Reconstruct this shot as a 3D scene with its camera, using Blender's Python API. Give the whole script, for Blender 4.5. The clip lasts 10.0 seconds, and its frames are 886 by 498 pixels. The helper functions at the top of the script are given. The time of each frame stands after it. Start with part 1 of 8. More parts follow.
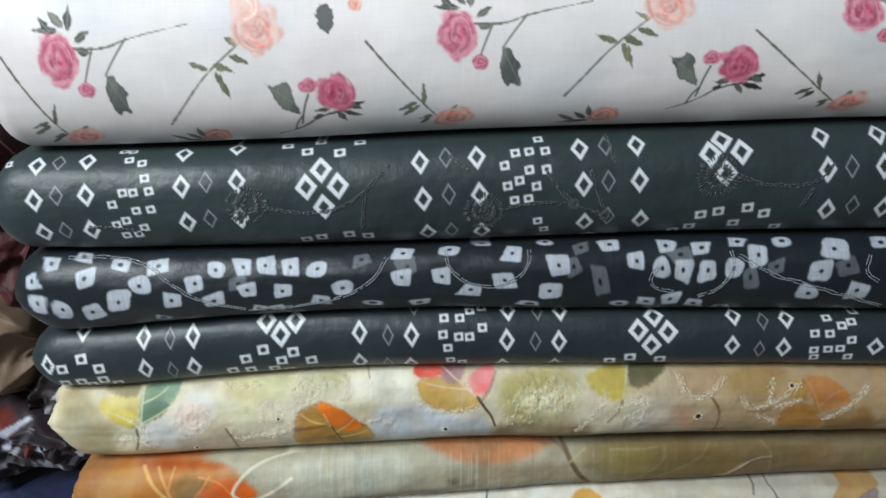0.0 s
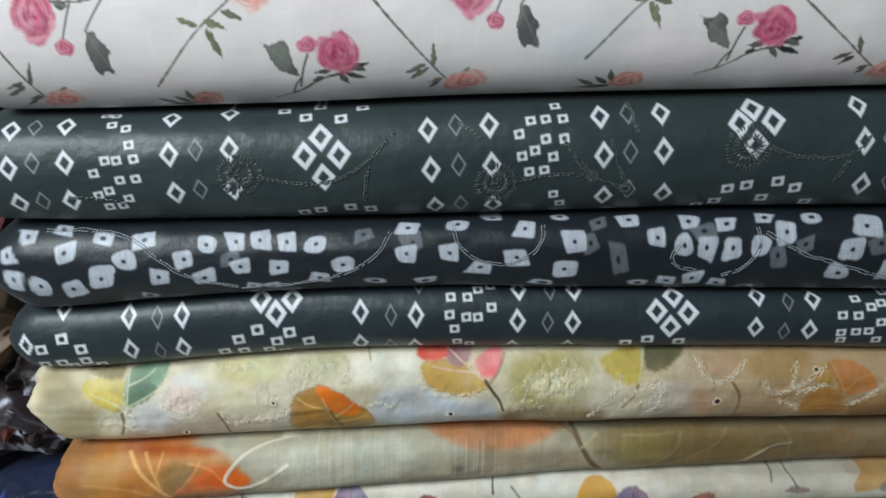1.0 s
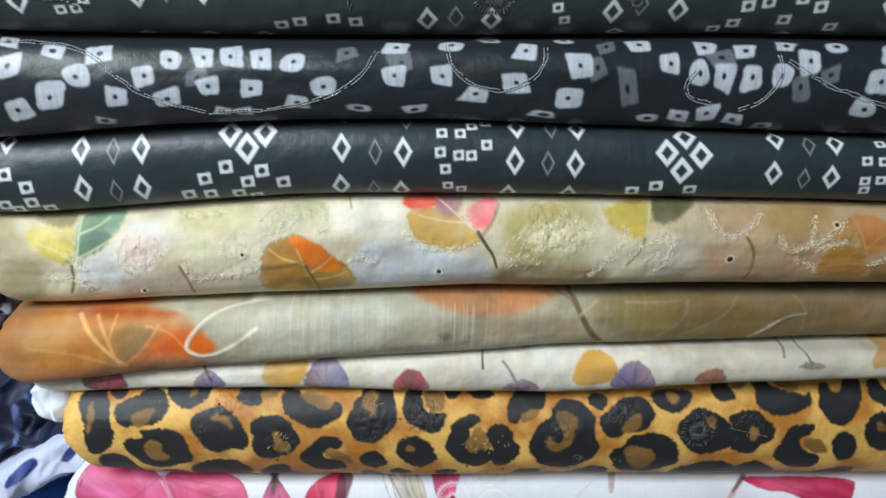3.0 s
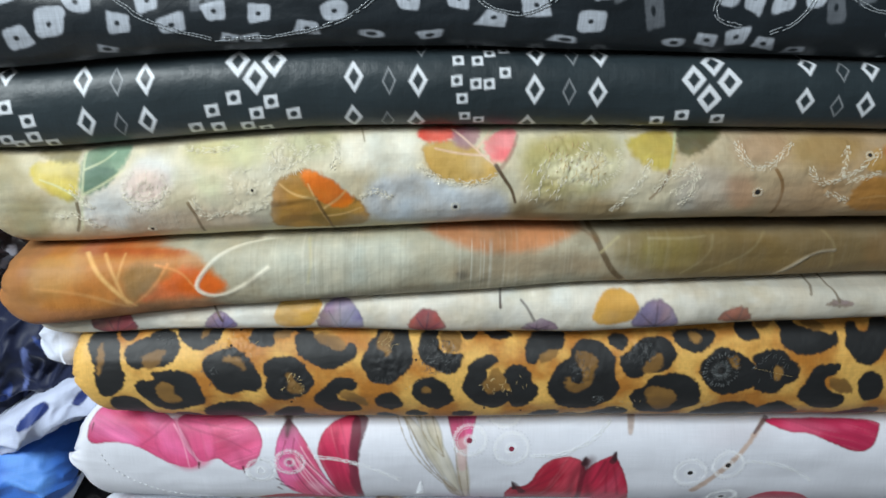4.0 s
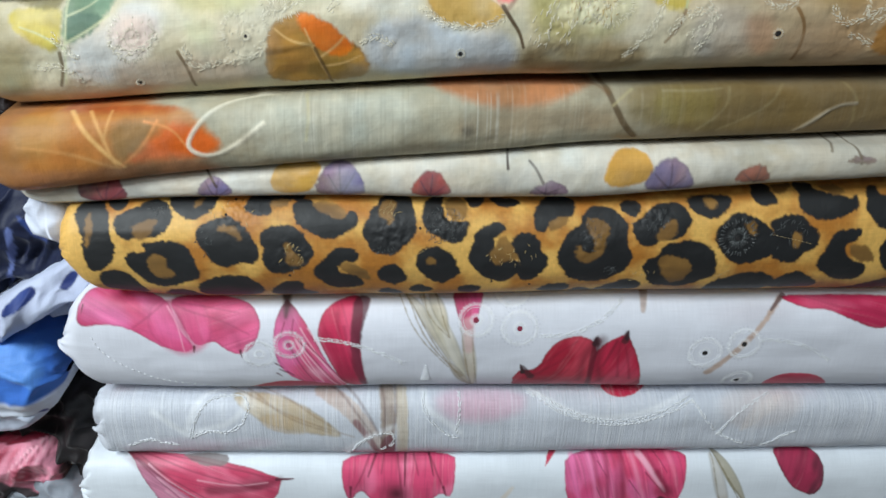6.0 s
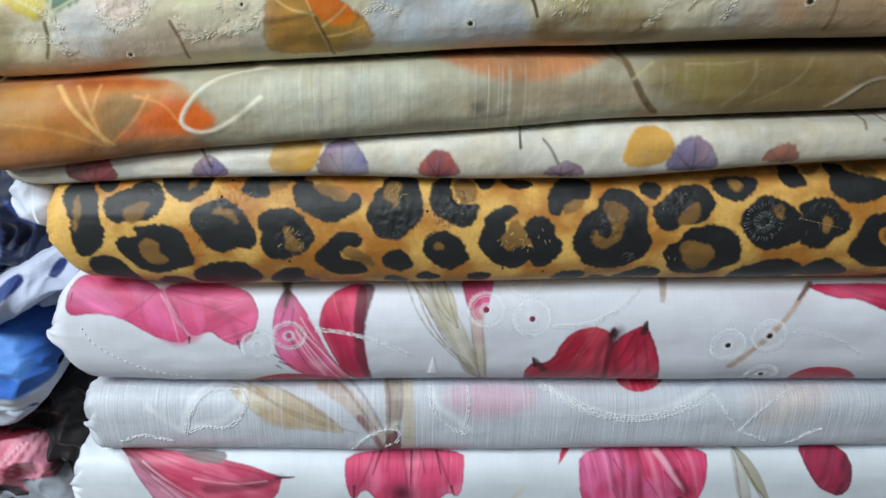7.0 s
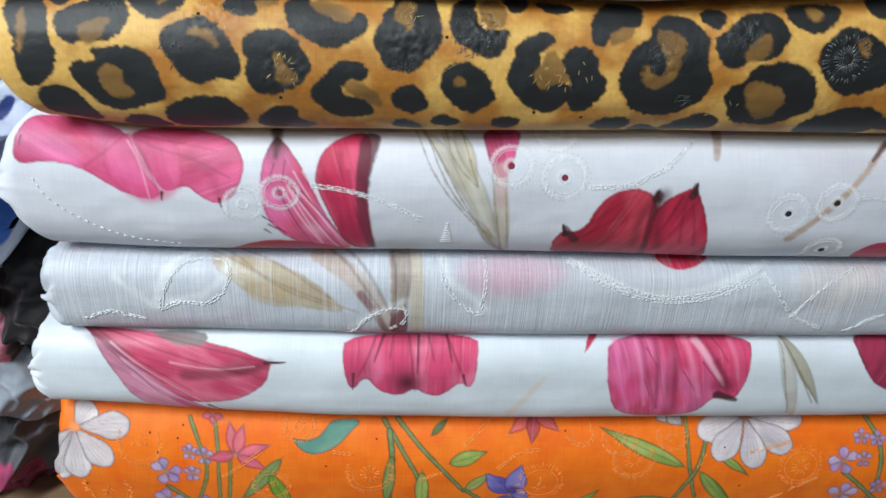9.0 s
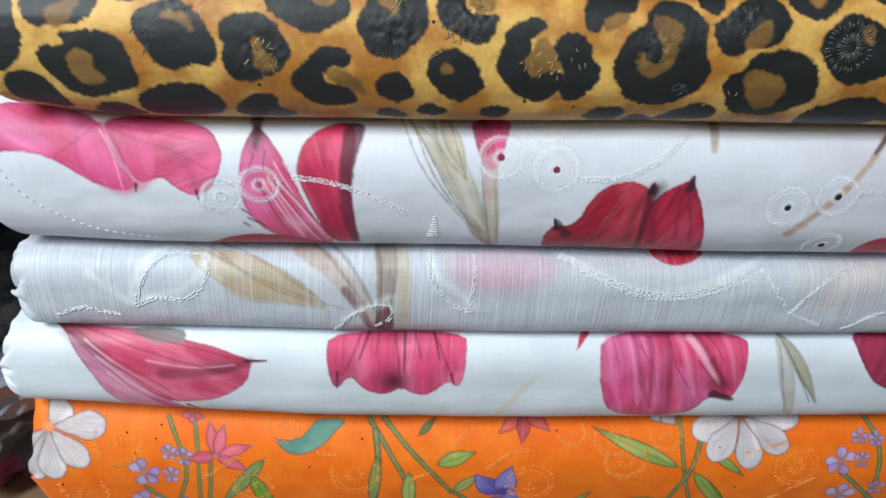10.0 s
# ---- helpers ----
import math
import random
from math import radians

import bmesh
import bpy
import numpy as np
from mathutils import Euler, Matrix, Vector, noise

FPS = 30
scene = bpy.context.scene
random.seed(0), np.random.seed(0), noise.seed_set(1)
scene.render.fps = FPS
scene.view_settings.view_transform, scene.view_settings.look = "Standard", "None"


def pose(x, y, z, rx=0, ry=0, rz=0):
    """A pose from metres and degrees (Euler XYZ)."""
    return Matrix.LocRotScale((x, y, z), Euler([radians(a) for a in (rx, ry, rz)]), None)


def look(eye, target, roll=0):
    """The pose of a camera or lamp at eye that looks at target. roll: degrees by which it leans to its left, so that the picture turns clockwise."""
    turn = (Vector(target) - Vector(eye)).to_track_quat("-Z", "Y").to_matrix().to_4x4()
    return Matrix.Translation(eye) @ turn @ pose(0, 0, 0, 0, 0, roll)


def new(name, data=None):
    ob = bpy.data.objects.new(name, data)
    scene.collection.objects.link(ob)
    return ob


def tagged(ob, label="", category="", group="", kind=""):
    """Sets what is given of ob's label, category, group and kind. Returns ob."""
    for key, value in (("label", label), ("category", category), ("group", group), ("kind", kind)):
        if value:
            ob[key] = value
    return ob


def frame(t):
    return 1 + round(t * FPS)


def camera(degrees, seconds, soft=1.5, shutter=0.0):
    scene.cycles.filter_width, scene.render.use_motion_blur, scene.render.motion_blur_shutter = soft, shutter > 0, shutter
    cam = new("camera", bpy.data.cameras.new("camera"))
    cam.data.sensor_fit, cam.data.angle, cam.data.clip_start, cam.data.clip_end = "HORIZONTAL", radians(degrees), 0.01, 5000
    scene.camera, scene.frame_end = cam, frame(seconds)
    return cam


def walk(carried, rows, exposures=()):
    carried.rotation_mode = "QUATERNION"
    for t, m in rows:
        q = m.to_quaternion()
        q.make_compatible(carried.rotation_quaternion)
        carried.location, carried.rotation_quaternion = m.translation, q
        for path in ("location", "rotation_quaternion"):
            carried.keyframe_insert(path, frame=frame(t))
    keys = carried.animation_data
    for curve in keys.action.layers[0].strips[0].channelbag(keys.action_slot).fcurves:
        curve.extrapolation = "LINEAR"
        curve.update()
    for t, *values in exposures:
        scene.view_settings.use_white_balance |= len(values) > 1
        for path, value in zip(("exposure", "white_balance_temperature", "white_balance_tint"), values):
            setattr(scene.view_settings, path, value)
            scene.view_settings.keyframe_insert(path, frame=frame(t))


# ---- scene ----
cam = camera(56.3, 10.0, soft=1.7)
METRES, EYE_Y, EYE, TILT = 0.52, -0.588, 1.25, -23.0
ROWS = [
    (0.0, 0.0, 0.0, 0.0, 0.0, 0.0, -0.0),
    (0.5, -0.0259, 0.0582, 0.016, -0.49, -1.52, -0.14),
    (1.0, -0.0302, 0.0834, 0.0034, -0.93, -1.93, -0.35),
    (1.5, -0.0315, 0.096, -0.0423, -1.35, -2.08, -0.42),
    (2.0, -0.0116, 0.1434, -0.1635, -1.98, -1.3, -0.68),
    (3.5, -0.061, 0.2134, -0.2341, -2.69, -2.67, -1.15),
    (4.0, -0.0575, 0.2309, -0.2762, -2.27, -3.9, -0.88),
    (4.5, -0.0432, 0.2586, -0.3199, -2.1, -4.06, -0.8),
    (5.0, -0.0213, 0.276, -0.3593, -2.08, -4.47, -0.67),
    (5.5, -0.0389, 0.2585, -0.4271, -2.23, -4.82, -0.08),
    (7.0, -0.0706, 0.338, -0.487, -2.38, -4.6, -0.17),
    (7.5, -0.0766, 0.4005, -0.5393, -2.46, -4.69, -0.29),
    (8.0, -0.0863, 0.4623, -0.5773, -2.64, -5.08, -0.55),
    (8.5, -0.1044, 0.4802, -0.5974, -2.87, -7.75, -0.88),
    (9.0, -0.1011, 0.5037, -0.6172, -3.2, -8.86, -1.08),
    (9.5, -0.0892, 0.5284, -0.6135, -3.43, -9.22, -1.22),
    (10.0, -0.0912, 0.5432, -0.6208, -3.65, -9.36, -1.28),
]
# the eye just inside the two unseen stretches
BETWEEN = [(2.2, look((-0.005, -0.547, 1.129), (0.072, 1.283, 0.326), 1.8)), (3.3, look((-0.031, -0.542, 1.091), (0.069, 1.274, 0.257), 2.5)),
           (5.7, look((-0.038, -0.553, 0.982), (0.067, 1.216, 0.056), 1.5)), (6.8, look((-0.035, -0.529, 0.967), (0.044, 1.231, 0.020), 1.2))]
walk(cam, sorted([(t, pose(0, EYE_Y, EYE, TILT) @ pose(METRES * x, METRES * y, METRES * z, 90 + pitch, roll, yaw))
           for t, x, y, z, yaw, pitch, roll in ROWS] + BETWEEN, key=lambda row: row[0]),
     exposures=[(0.0, 0.04), (0.5, 0.02), (1.2, -0.06), (1.7, 0.16), (2.2, 0.55), (2.8, 0.42), (3.3, 0.16), (4.0, 0.2), (5.0, 0.12), (5.5, 0.18), (6.8, 0.14), (7.5, 0.18), (10.0, 0.36)])

# world and lamps: a shop room, lit by unseen lamps set under its ceiling
world = bpy.data.worlds.new("world")
scene.world = world
world.use_nodes = True
world.node_tree.nodes["Background"].inputs[0].default_value = (0.8, 0.9, 1.0, 1)
world.node_tree.nodes["Background"].inputs[1].default_value = 0.3


def area_lamp(name, place, target, sx, sy, watts, tint):
    data = bpy.data.lights.new(name, "AREA")
    data.shape, data.size, data.size_y, data.energy, data.color = "RECTANGLE", sx, sy, watts, tint
    ob = new(name, data)
    ob.matrix_world = look(place, target)
    return ob


area_lamp("unseen_lamp_light", (-1.45, -1.5, 2.5), (-1.25, -1.2, 0.0), 0.16, 1.25, 100, (0.88, 0.97, 1.0))
# weak fill from the front, added; no second lamp is known
area_lamp("unseen_lamp_light", (-0.6, -2.7, 2.5), (-0.6, -2.3, 0.0), 1.25, 0.16, 10, (0.88, 0.97, 1.0))


# ---- materials ----
def material(name, rough=0.7, metal=0.0):
    m = bpy.data.materials.new(name)
    m.use_nodes = True
    b = m.node_tree.nodes["Principled BSDF"]
    b.inputs["Roughness"].default_value, b.inputs["Metallic"].default_value = rough, metal
    return m, m.node_tree, b


def node(tree, kind, ins=(), attribute_name="", operation="", data_type=""):
    n = tree.nodes.new(kind)
    if attribute_name:
        n.attribute_name = attribute_name
    if operation:
        n.operation = operation
    if data_type:
        n.data_type = data_type
    for k, v in ins:
        if isinstance(v, bpy.types.NodeSocket):
            tree.links.new(v, n.inputs[k])
        else:
            n.inputs[k].default_value = v
    return n


def cloth_material(name, rough=0.6, sheen=0.2, weave=0.25, slub=0.0, crease=0.3, gloss=0.35):
    """Printed cloth: the print is in the colour attribute, the weave and slubs follow the cloth's own metres."""
    m, t, b = material(name, rough)
    col = node(t, "ShaderNodeAttribute", attribute_name="print")
    uv = node(t, "ShaderNodeAttribute", attribute_name="cloth")
    out = uv.outputs["Vector"]
    fine = node(t, "ShaderNodeMapping", [("Vector", out), ("Scale", (900, 900, 1))])
    grain = node(t, "ShaderNodeTexNoise", [("Vector", fine.outputs[0]), ("Scale", 1.0), ("Detail", 2.0)])
    warp = node(t, "ShaderNodeMapping", [("Vector", out), ("Scale", (1500, 40, 1))])
    yarn = node(t, "ShaderNodeTexNoise", [("Vector", warp.outputs[0]), ("Scale", 1.0), ("Detail", 2.0)])
    weft = node(t, "ShaderNodeMapping", [("Vector", out), ("Scale", (40, 1500, 1))])
    yarn2 = node(t, "ShaderNodeTexNoise", [("Vector", weft.outputs[0]), ("Scale", 1.0), ("Detail", 2.0)])
    both = node(t, "ShaderNodeMath", [(0, yarn.outputs[0]), (1, yarn2.outputs[0])], operation="ADD")
    stain = node(t, "ShaderNodeTexNoise", [("Vector", out), ("Scale", 22.0), ("Detail", 4.0)])
    lo = node(t, "ShaderNodeMapRange", [("Value", stain.outputs[0]), (1, 0.3), (2, 0.7), (3, 0.93), (4, 1.05)])
    hi = node(t, "ShaderNodeMapRange", [("Value", both.outputs[0]), (1, 0.6), (2, 1.4), (3, 1.0 - weave * 0.5), (4, 1.0 + weave * 0.5)])
    mul = node(t, "ShaderNodeMath", [(0, lo.outputs[0]), (1, hi.outputs[0])], operation="MULTIPLY")
    tint = node(t, "ShaderNodeVectorMath", [(0, col.outputs["Color"]), ("Scale", mul.outputs[0])], operation="SCALE")
    t.links.new(tint.outputs[0], b.inputs["Base Color"])
    slubmap = node(t, "ShaderNodeMapping", [("Vector", out), ("Scale", (700, 9, 1))])
    slubs = node(t, "ShaderNodeTexNoise", [("Vector", slubmap.outputs[0]), ("Scale", 1.0), ("Detail", 3.0)])
    wide = node(t, "ShaderNodeTexNoise", [("Vector", out), ("Scale", 60.0), ("Detail", 3.0)])
    h1 = node(t, "ShaderNodeMath", [(0, grain.outputs[0]), (1, 0.2)], operation="MULTIPLY")
    h2 = node(t, "ShaderNodeMath", [(0, slubs.outputs[0]), (1, slub)], operation="MULTIPLY")
    h3 = node(t, "ShaderNodeMath", [(0, wide.outputs[0]), (1, crease * 4)], operation="MULTIPLY")
    s1 = node(t, "ShaderNodeMath", [(0, h1.outputs[0]), (1, h2.outputs[0])], operation="ADD")
    s2 = node(t, "ShaderNodeMath", [(0, s1.outputs[0]), (1, h3.outputs[0])], operation="ADD")
    bump = node(t, "ShaderNodeBump", [("Strength", 0.6), ("Distance", 0.0006), ("Height", s2.outputs[0])])
    t.links.new(bump.outputs[0], b.inputs["Normal"])
    b.inputs["Sheen Weight"].default_value, b.inputs["Sheen Roughness"].default_value = sheen, 0.4
    b.inputs["Specular IOR Level"].default_value = gloss
    return m


def noisy_material(name, c1, c2, scale, rough=0.6, bump=0.2):
    m, t, b = material(name, rough)
    co = node(t, "ShaderNodeTexCoord")
    n1 = node(t, "ShaderNodeTexNoise", [("Vector", co.outputs["Object"]), ("Scale", scale), ("Detail", 6.0)])
    mix = node(t, "ShaderNodeMix", [(0, n1.outputs[0]), (6, (*c1, 1)), (7, (*c2, 1))], data_type="RGBA")
    n2 = node(t, "ShaderNodeTexNoise", [("Vector", co.outputs["Object"]), ("Scale", scale * 12), ("Detail", 4.0)])
    bp = node(t, "ShaderNodeBump", [("Strength", bump), ("Distance", 0.002), ("Height", n2.outputs[0])])
    t.links.new(mix.outputs[2], b.inputs["Base Color"])
    t.links.new(bp.outputs[0], b.inputs["Normal"])
    return m


def thread_material(name, colour, rough=0.45):
    m, t, b = material(name, rough)
    co = node(t, "ShaderNodeTexCoord")
    n1 = node(t, "ShaderNodeTexNoise", [("Vector", co.outputs["Object"]), ("Scale", 900.0), ("Detail", 2.0)])
    c = Vector(colour)
    mix = node(t, "ShaderNodeMix", [(0, n1.outputs[0]), (6, (*(c * 0.75), 1)), (7, (*c, 1))], data_type="RGBA")
    t.links.new(mix.outputs[2], b.inputs["Base Color"])
    b.inputs["Sheen Weight"].default_value = 0.3
    b.inputs["Specular IOR Level"].default_value = 0.9
    return m


# ---- cloth surfaces and prints ----
def srgb(*c):
    c = np.array(c, float) / 255
    return np.where(c < 0.04045, c / 12.92, ((c + 0.055) / 1.055) ** 2.4)


def hashed(i, j, seed):
    n = np.sin(i * 127.1 + j * 311.7 + seed * 74.7) * 43758.5453
    return n - np.floor(n)


def vnoise(x, y, seed=0):
    """Smooth value noise, 0 to 1."""
    i, j = np.floor(x), np.floor(y)
    f, g = x - i, y - j
    f, g = f * f * (3 - 2 * f), g * g * (3 - 2 * g)
    a, b, c, d = hashed(i, j, seed), hashed(i + 1, j, seed), hashed(i, j + 1, seed), hashed(i + 1, j + 1, seed)
    return (a * (1 - f) + b * f) * (1 - g) + (c * (1 - f) + d * f) * g


def fbm(x, y, seed=0, octaves=4):
    total, amp, out = 0, 0.5, 0
    for k in range(octaves):
        out = out + amp * vnoise(x * 2 ** k, y * 2 ** k, seed + k * 17)
        total, amp = total + amp, amp / 2
    return out / total


def smooth(a, b, v):
    q = np.clip((v - a) / (b - a), 0, 1)
    return q * q * (3 - 2 * q)


BX = np.array([-0.36, -0.28, -0.2, -0.1, 0.0, 0.1, 0.2, 0.3, 0.38])
CELL = 0.00084


def edge_line(x, zs):
    """A wavy line between two bolts, through the heights at BX."""
    out = 0
    for d, w in ((-0.03, 1), (-0.015, 2), (0, 3), (0.015, 2), (0.03, 1)):
        out = out + w * np.interp(x + d, BX, zs)
    return out / 9


class Cloth:
    """One fold of a bolt: a rounded front that runs along x, with a soft closed end, and the print on it.
    x: metres along; s: metres over the front, up from its nose."""

    def __init__(self, top, bottom, left, right=0.72, nose=0.0, depth=0.30, round_end=0.03, bulge=0.8, power=2.3,
                 dent=0.002, sag=0.0, seed=1, lift=0.0, slope=0.0, slant=0.0, crumple=0.0, tilt=0.0, cell=CELL, gap=0.0, fray=0.004, slant_top=0.0):
        stop = min(0.395, right - round_end)
        near = np.arange(left + round_end, stop, cell)
        cap = left + round_end * (1 - np.cos(np.linspace(0, math.pi / 2, 28)[:-1]))
        far = np.linspace(stop, right - round_end, 24) if right > 0.45 else np.array([stop])
        cap2 = right - round_end + round_end * np.sin(np.linspace(0, math.pi / 2, 28)[1:])
        x = np.concatenate([cap, near, far, cap2])
        self.x = x
        zt, zb = edge_line(x, top) + lift - edge_line(x, np.zeros(9) + gap), edge_line(x, bottom)
        h0 = (zt - zb) / 2
        mid = (zt + zb) / 2
        u = np.clip((left + round_end - x) / round_end, 0, 1)
        u2 = np.clip((x - right + round_end) / round_end, 0, 1)
        g = np.sqrt(np.clip(1 - np.maximum(u, u2) ** 2, 0, 1))
        g = g * 0.96 + 0.04
        h = h0 * (1 - sag * np.exp(-((x - left) / 0.05) ** 2)) * g
        b = np.minimum(bulge * h0, 0.05)
        arc = float(np.mean(h0) * (1.55 + 1.2 * np.mean(b / h0)))
        nv = max(40, int(arc / cell))
        phi = np.linspace(0.0, math.pi, nv)
        e = 2 / power
        cz = np.sign(np.cos(phi)) * np.abs(np.cos(phi)) ** e
        sy = np.abs(np.sin(phi)) ** e
        # equal steps along the curve
        mz, my = np.mean(h0) * cz, np.mean(b) * sy
        fine = np.linspace(0, math.pi, nv * 8)
        fz = np.sign(np.cos(fine)) * np.abs(np.cos(fine)) ** e
        fy = np.abs(np.sin(fine)) ** e
        run = np.concatenate([[0], np.cumsum(np.hypot(np.diff(fz * np.mean(h0)), np.diff(fy * np.mean(b))))])
        t = np.linspace(0, run[-1], nv)
        cz, sy = np.interp(t, run, fz), np.interp(t, run, fy)
        s = run[-1] / 2 - t
        X, S = np.meshgrid(x, s, indexing="ij")
        wave = fbm(X * 14 + seed * 7.3, S * 26 + 3.1, seed, 3) - 0.5
        ridge = fbm(X * 5 + seed, S * 60, seed + 5, 3) - 0.5
        push = dent * (2.2 * wave + 0.7 * ridge)
        if crumple:
            for k, (fx, fs, turn) in enumerate(((16, 9, 35), (30, 16, -25), (60, 26, 55))):
                a, b2 = math.cos(radians(turn)), math.sin(radians(turn))
                u, v = X * a + S * b2, -X * b2 + S * a
                v = v + 0.012 * fbm(u * 30, v * 30, seed + 40, 2)
                push = push + crumple / (k + 1) * ((1 - np.abs(2 * vnoise(u * fx + k, v * fs * 3, seed + 60 + k) - 1)) ** 2 - 0.4)
        Y = nose + slope * X + round_end * 0.8 * (1 - g)[:, None] + b[:, None] * (1 - sy[None, :]) - push * sy[None, :]
        Z = mid[:, None] + h[:, None] * cz[None, :] + 0.4 * push * np.tanh(cz * 3)[None, :] * sy[None, :]
        Z = Z + tilt * (X - right)
        low = np.clip(-S / s[0], 0, 1) ** 1.4
        high = np.clip(S / s[0], 0, 1) ** 1.4
        X = X + (slant * low + slant_top * high) * np.exp(-((X - left) / 0.05) ** 2)
        X = X + fray * 2 * (fbm(S * 70 + seed * 3.1, X * 8, seed + 90, 3) - 0.5) * np.exp(-((X - left) / 0.018) ** 2)
        self.X, self.S, self.Y, self.Z = X, S * (0.3 + 0.7 * g[:, None]), Y, Z
        self.C = np.ones(X.shape + (3,))
        self.R = np.zeros(X.shape)
        self.depth = depth
        self.sdir = s

    # painting
    def window(self, x0, x1):
        i, j = np.searchsorted(self.x, [x0, x1])
        return slice(max(i - 1, 0), j + 1)

    def fill(self, colour):
        self.C[:] = colour

    def lay(self, w, alpha, colour):
        alpha = np.clip(alpha, 0, 1)[..., None]
        self.C[w] = self.C[w] * (1 - alpha) + alpha * colour

    def local(self, x, s, size, turn):
        """The window round a motif and its own axes, in units of its size."""
        w = self.window(x - size * 1.6, x + size * 1.6)
        dx, ds = (self.X[w] - x) / size, (self.S[w] - s) / size
        c, n = math.cos(radians(turn)), math.sin(radians(turn))
        return w, dx * c + ds * n, -dx * n + ds * c

    def place(self, x, s):
        """The place in the world of the cloth at (x, s), and its outward direction."""
        i = int(np.clip(np.searchsorted(self.x, x), 1, len(self.x) - 2))
        j = int(np.clip(np.searchsorted(-self.S[i], -s), 1, self.S.shape[1] - 2))
        f = np.clip((x - self.x[i - 1]) / (self.x[i] - self.x[i - 1]), 0, 1)
        gap = self.S[i, j - 1] - self.S[i, j]
        k = np.clip((self.S[i, j - 1] - s) / gap, 0, 1) if gap > 1e-9 else 0
        p = [Vector((self.X[a, q], self.Y[a, q], self.Z[a, q])) for a, q in ((i - 1, j - 1), (i, j - 1), (i - 1, j), (i, j))]
        at = (p[0] * (1 - f) + p[1] * f) * (1 - k) + (p[2] * (1 - f) + p[3] * f) * k
        return at, (p[1] - p[0]).cross(p[0] - p[2]).normalized()

    def build(self, name, mat, parent, label=""):
        P = np.stack([self.X, self.Y, self.Z], -1)
        n = np.cross(np.gradient(P, axis=0), np.gradient(P, axis=1))
        n *= -1 / np.maximum(np.linalg.norm(n, axis=-1, keepdims=True), 1e-9) * np.sign(n[..., 1:2].mean() or 1)
        self.X, self.Y, self.Z = np.moveaxis(P + n * self.R[..., None], -1, 0)
        X, S, Y, Z = self.X, self.S, self.Y, self.Z
        nu, nv = X.shape
        back = lambda a: np.concatenate([a[:, :1], a, a[:, -1:]], axis=1)
        X, S, Z = back(X), back(S), back(Z)
        yb = np.full((nu, 1), self.depth)
        Y = np.concatenate([yb, Y, yb], axis=1)
        C = np.concatenate([self.C[:, :1], self.C, self.C[:, -1:]], axis=1)
        nv += 2
        S = S.copy()
        S[:, 0] += 0.2
        S[:, -1] -= 0.2
        idx = np.arange(nu * nv).reshape(nu, nv)
        q = np.stack([idx[:-1, :-1], idx[:-1, 1:], idx[1:, 1:], idx[1:, :-1]], axis=-1).reshape(-1, 4)
        bk = np.stack([idx[:-1, -1], idx[:-1, 0], idx[1:, 0], idx[1:, -1]], axis=-1)
        q = np.concatenate([q, bk])
        return grid_mesh(name, np.stack([X, Y, Z], -1).reshape(-1, 3), q, C.reshape(-1, 3), np.stack([X, S], -1).reshape(-1, 2), mat, parent, label)


def grid_mesh(name, co, quads, colours, uv, mat, parent=None, label=""):
    me = bpy.data.meshes.new(name)
    me.vertices.add(len(co))
    me.vertices.foreach_set("co", co.astype(np.float32).ravel())
    me.loops.add(len(quads) * 4)
    me.loops.foreach_set("vertex_index", quads.astype(np.int32).ravel())
    me.polygons.add(len(quads))
    me.polygons.foreach_set("loop_start", np.arange(len(quads), dtype=np.int32) * 4)
    me.polygons.foreach_set("use_smooth", np.ones(len(quads), dtype=bool))
    me.update(calc_edges=True)
    a = me.attributes.new("print", "FLOAT_COLOR", "POINT")
    a.data.foreach_set("color", np.concatenate([colours, np.ones((len(co), 1))], axis=1).astype(np.float32).ravel())
    b = me.attributes.new("cloth", "FLOAT_VECTOR", "POINT")
    b.data.foreach_set("vector", np.concatenate([uv, np.zeros((len(co), 1))], axis=1).astype(np.float32).ravel())
    me.materials.append(mat)
    ob = new(name, me)
    ob.parent = parent
    if label:
        ob["label"] = label
    return ob


def part(name, bm, mat, parent=None, label=""):
    me = bpy.data.meshes.new(name)
    bm.to_mesh(me)
    bm.free()
    me.materials.append(mat)
    ob = new(name, me)
    ob.parent = parent
    if label:
        ob["label"] = label
    return ob


def thing(name, place, label, category, group="", kind=""):
    ob = new(name)
    ob.empty_display_size = 0.05
    ob.location = place
    return tagged(ob, label, category, group, kind)


def box_bm(x0, x1, y0, y1, z0, z1, bevel=0.0):
    bm = bmesh.new()
    bmesh.ops.create_cube(bm, size=1.0)
    for v in bm.verts:
        v.co = Vector((x0 + (v.co.x + 0.5) * (x1 - x0), y0 + (v.co.y + 0.5) * (y1 - y0), z0 + (v.co.z + 0.5) * (z1 - z0)))
    if bevel:
        bmesh.ops.bevel(bm, geom=bm.edges[:], offset=bevel, segments=2, affect="EDGES", profile=0.5)
    return bm


# ---- print motifs; a point of the cloth is (x, s) in metres ----
def rounded(pts, times=2, closed=True):
    """Corner cutting: a smooth outline from a few points."""
    p = np.array(pts, float)
    for _ in range(times):
        if closed:
            q = np.roll(p, -1, axis=0)
            p = np.stack([p * 0.75 + q * 0.25, p * 0.25 + q * 0.75], axis=1).reshape(-1, 2)
        else:
            a, b = p[:-1], p[1:]
            p = np.concatenate([p[:1], np.stack([a * 0.75 + b * 0.25, a * 0.25 + b * 0.75], axis=1).reshape(-1, 2), p[-1:]])
    return p


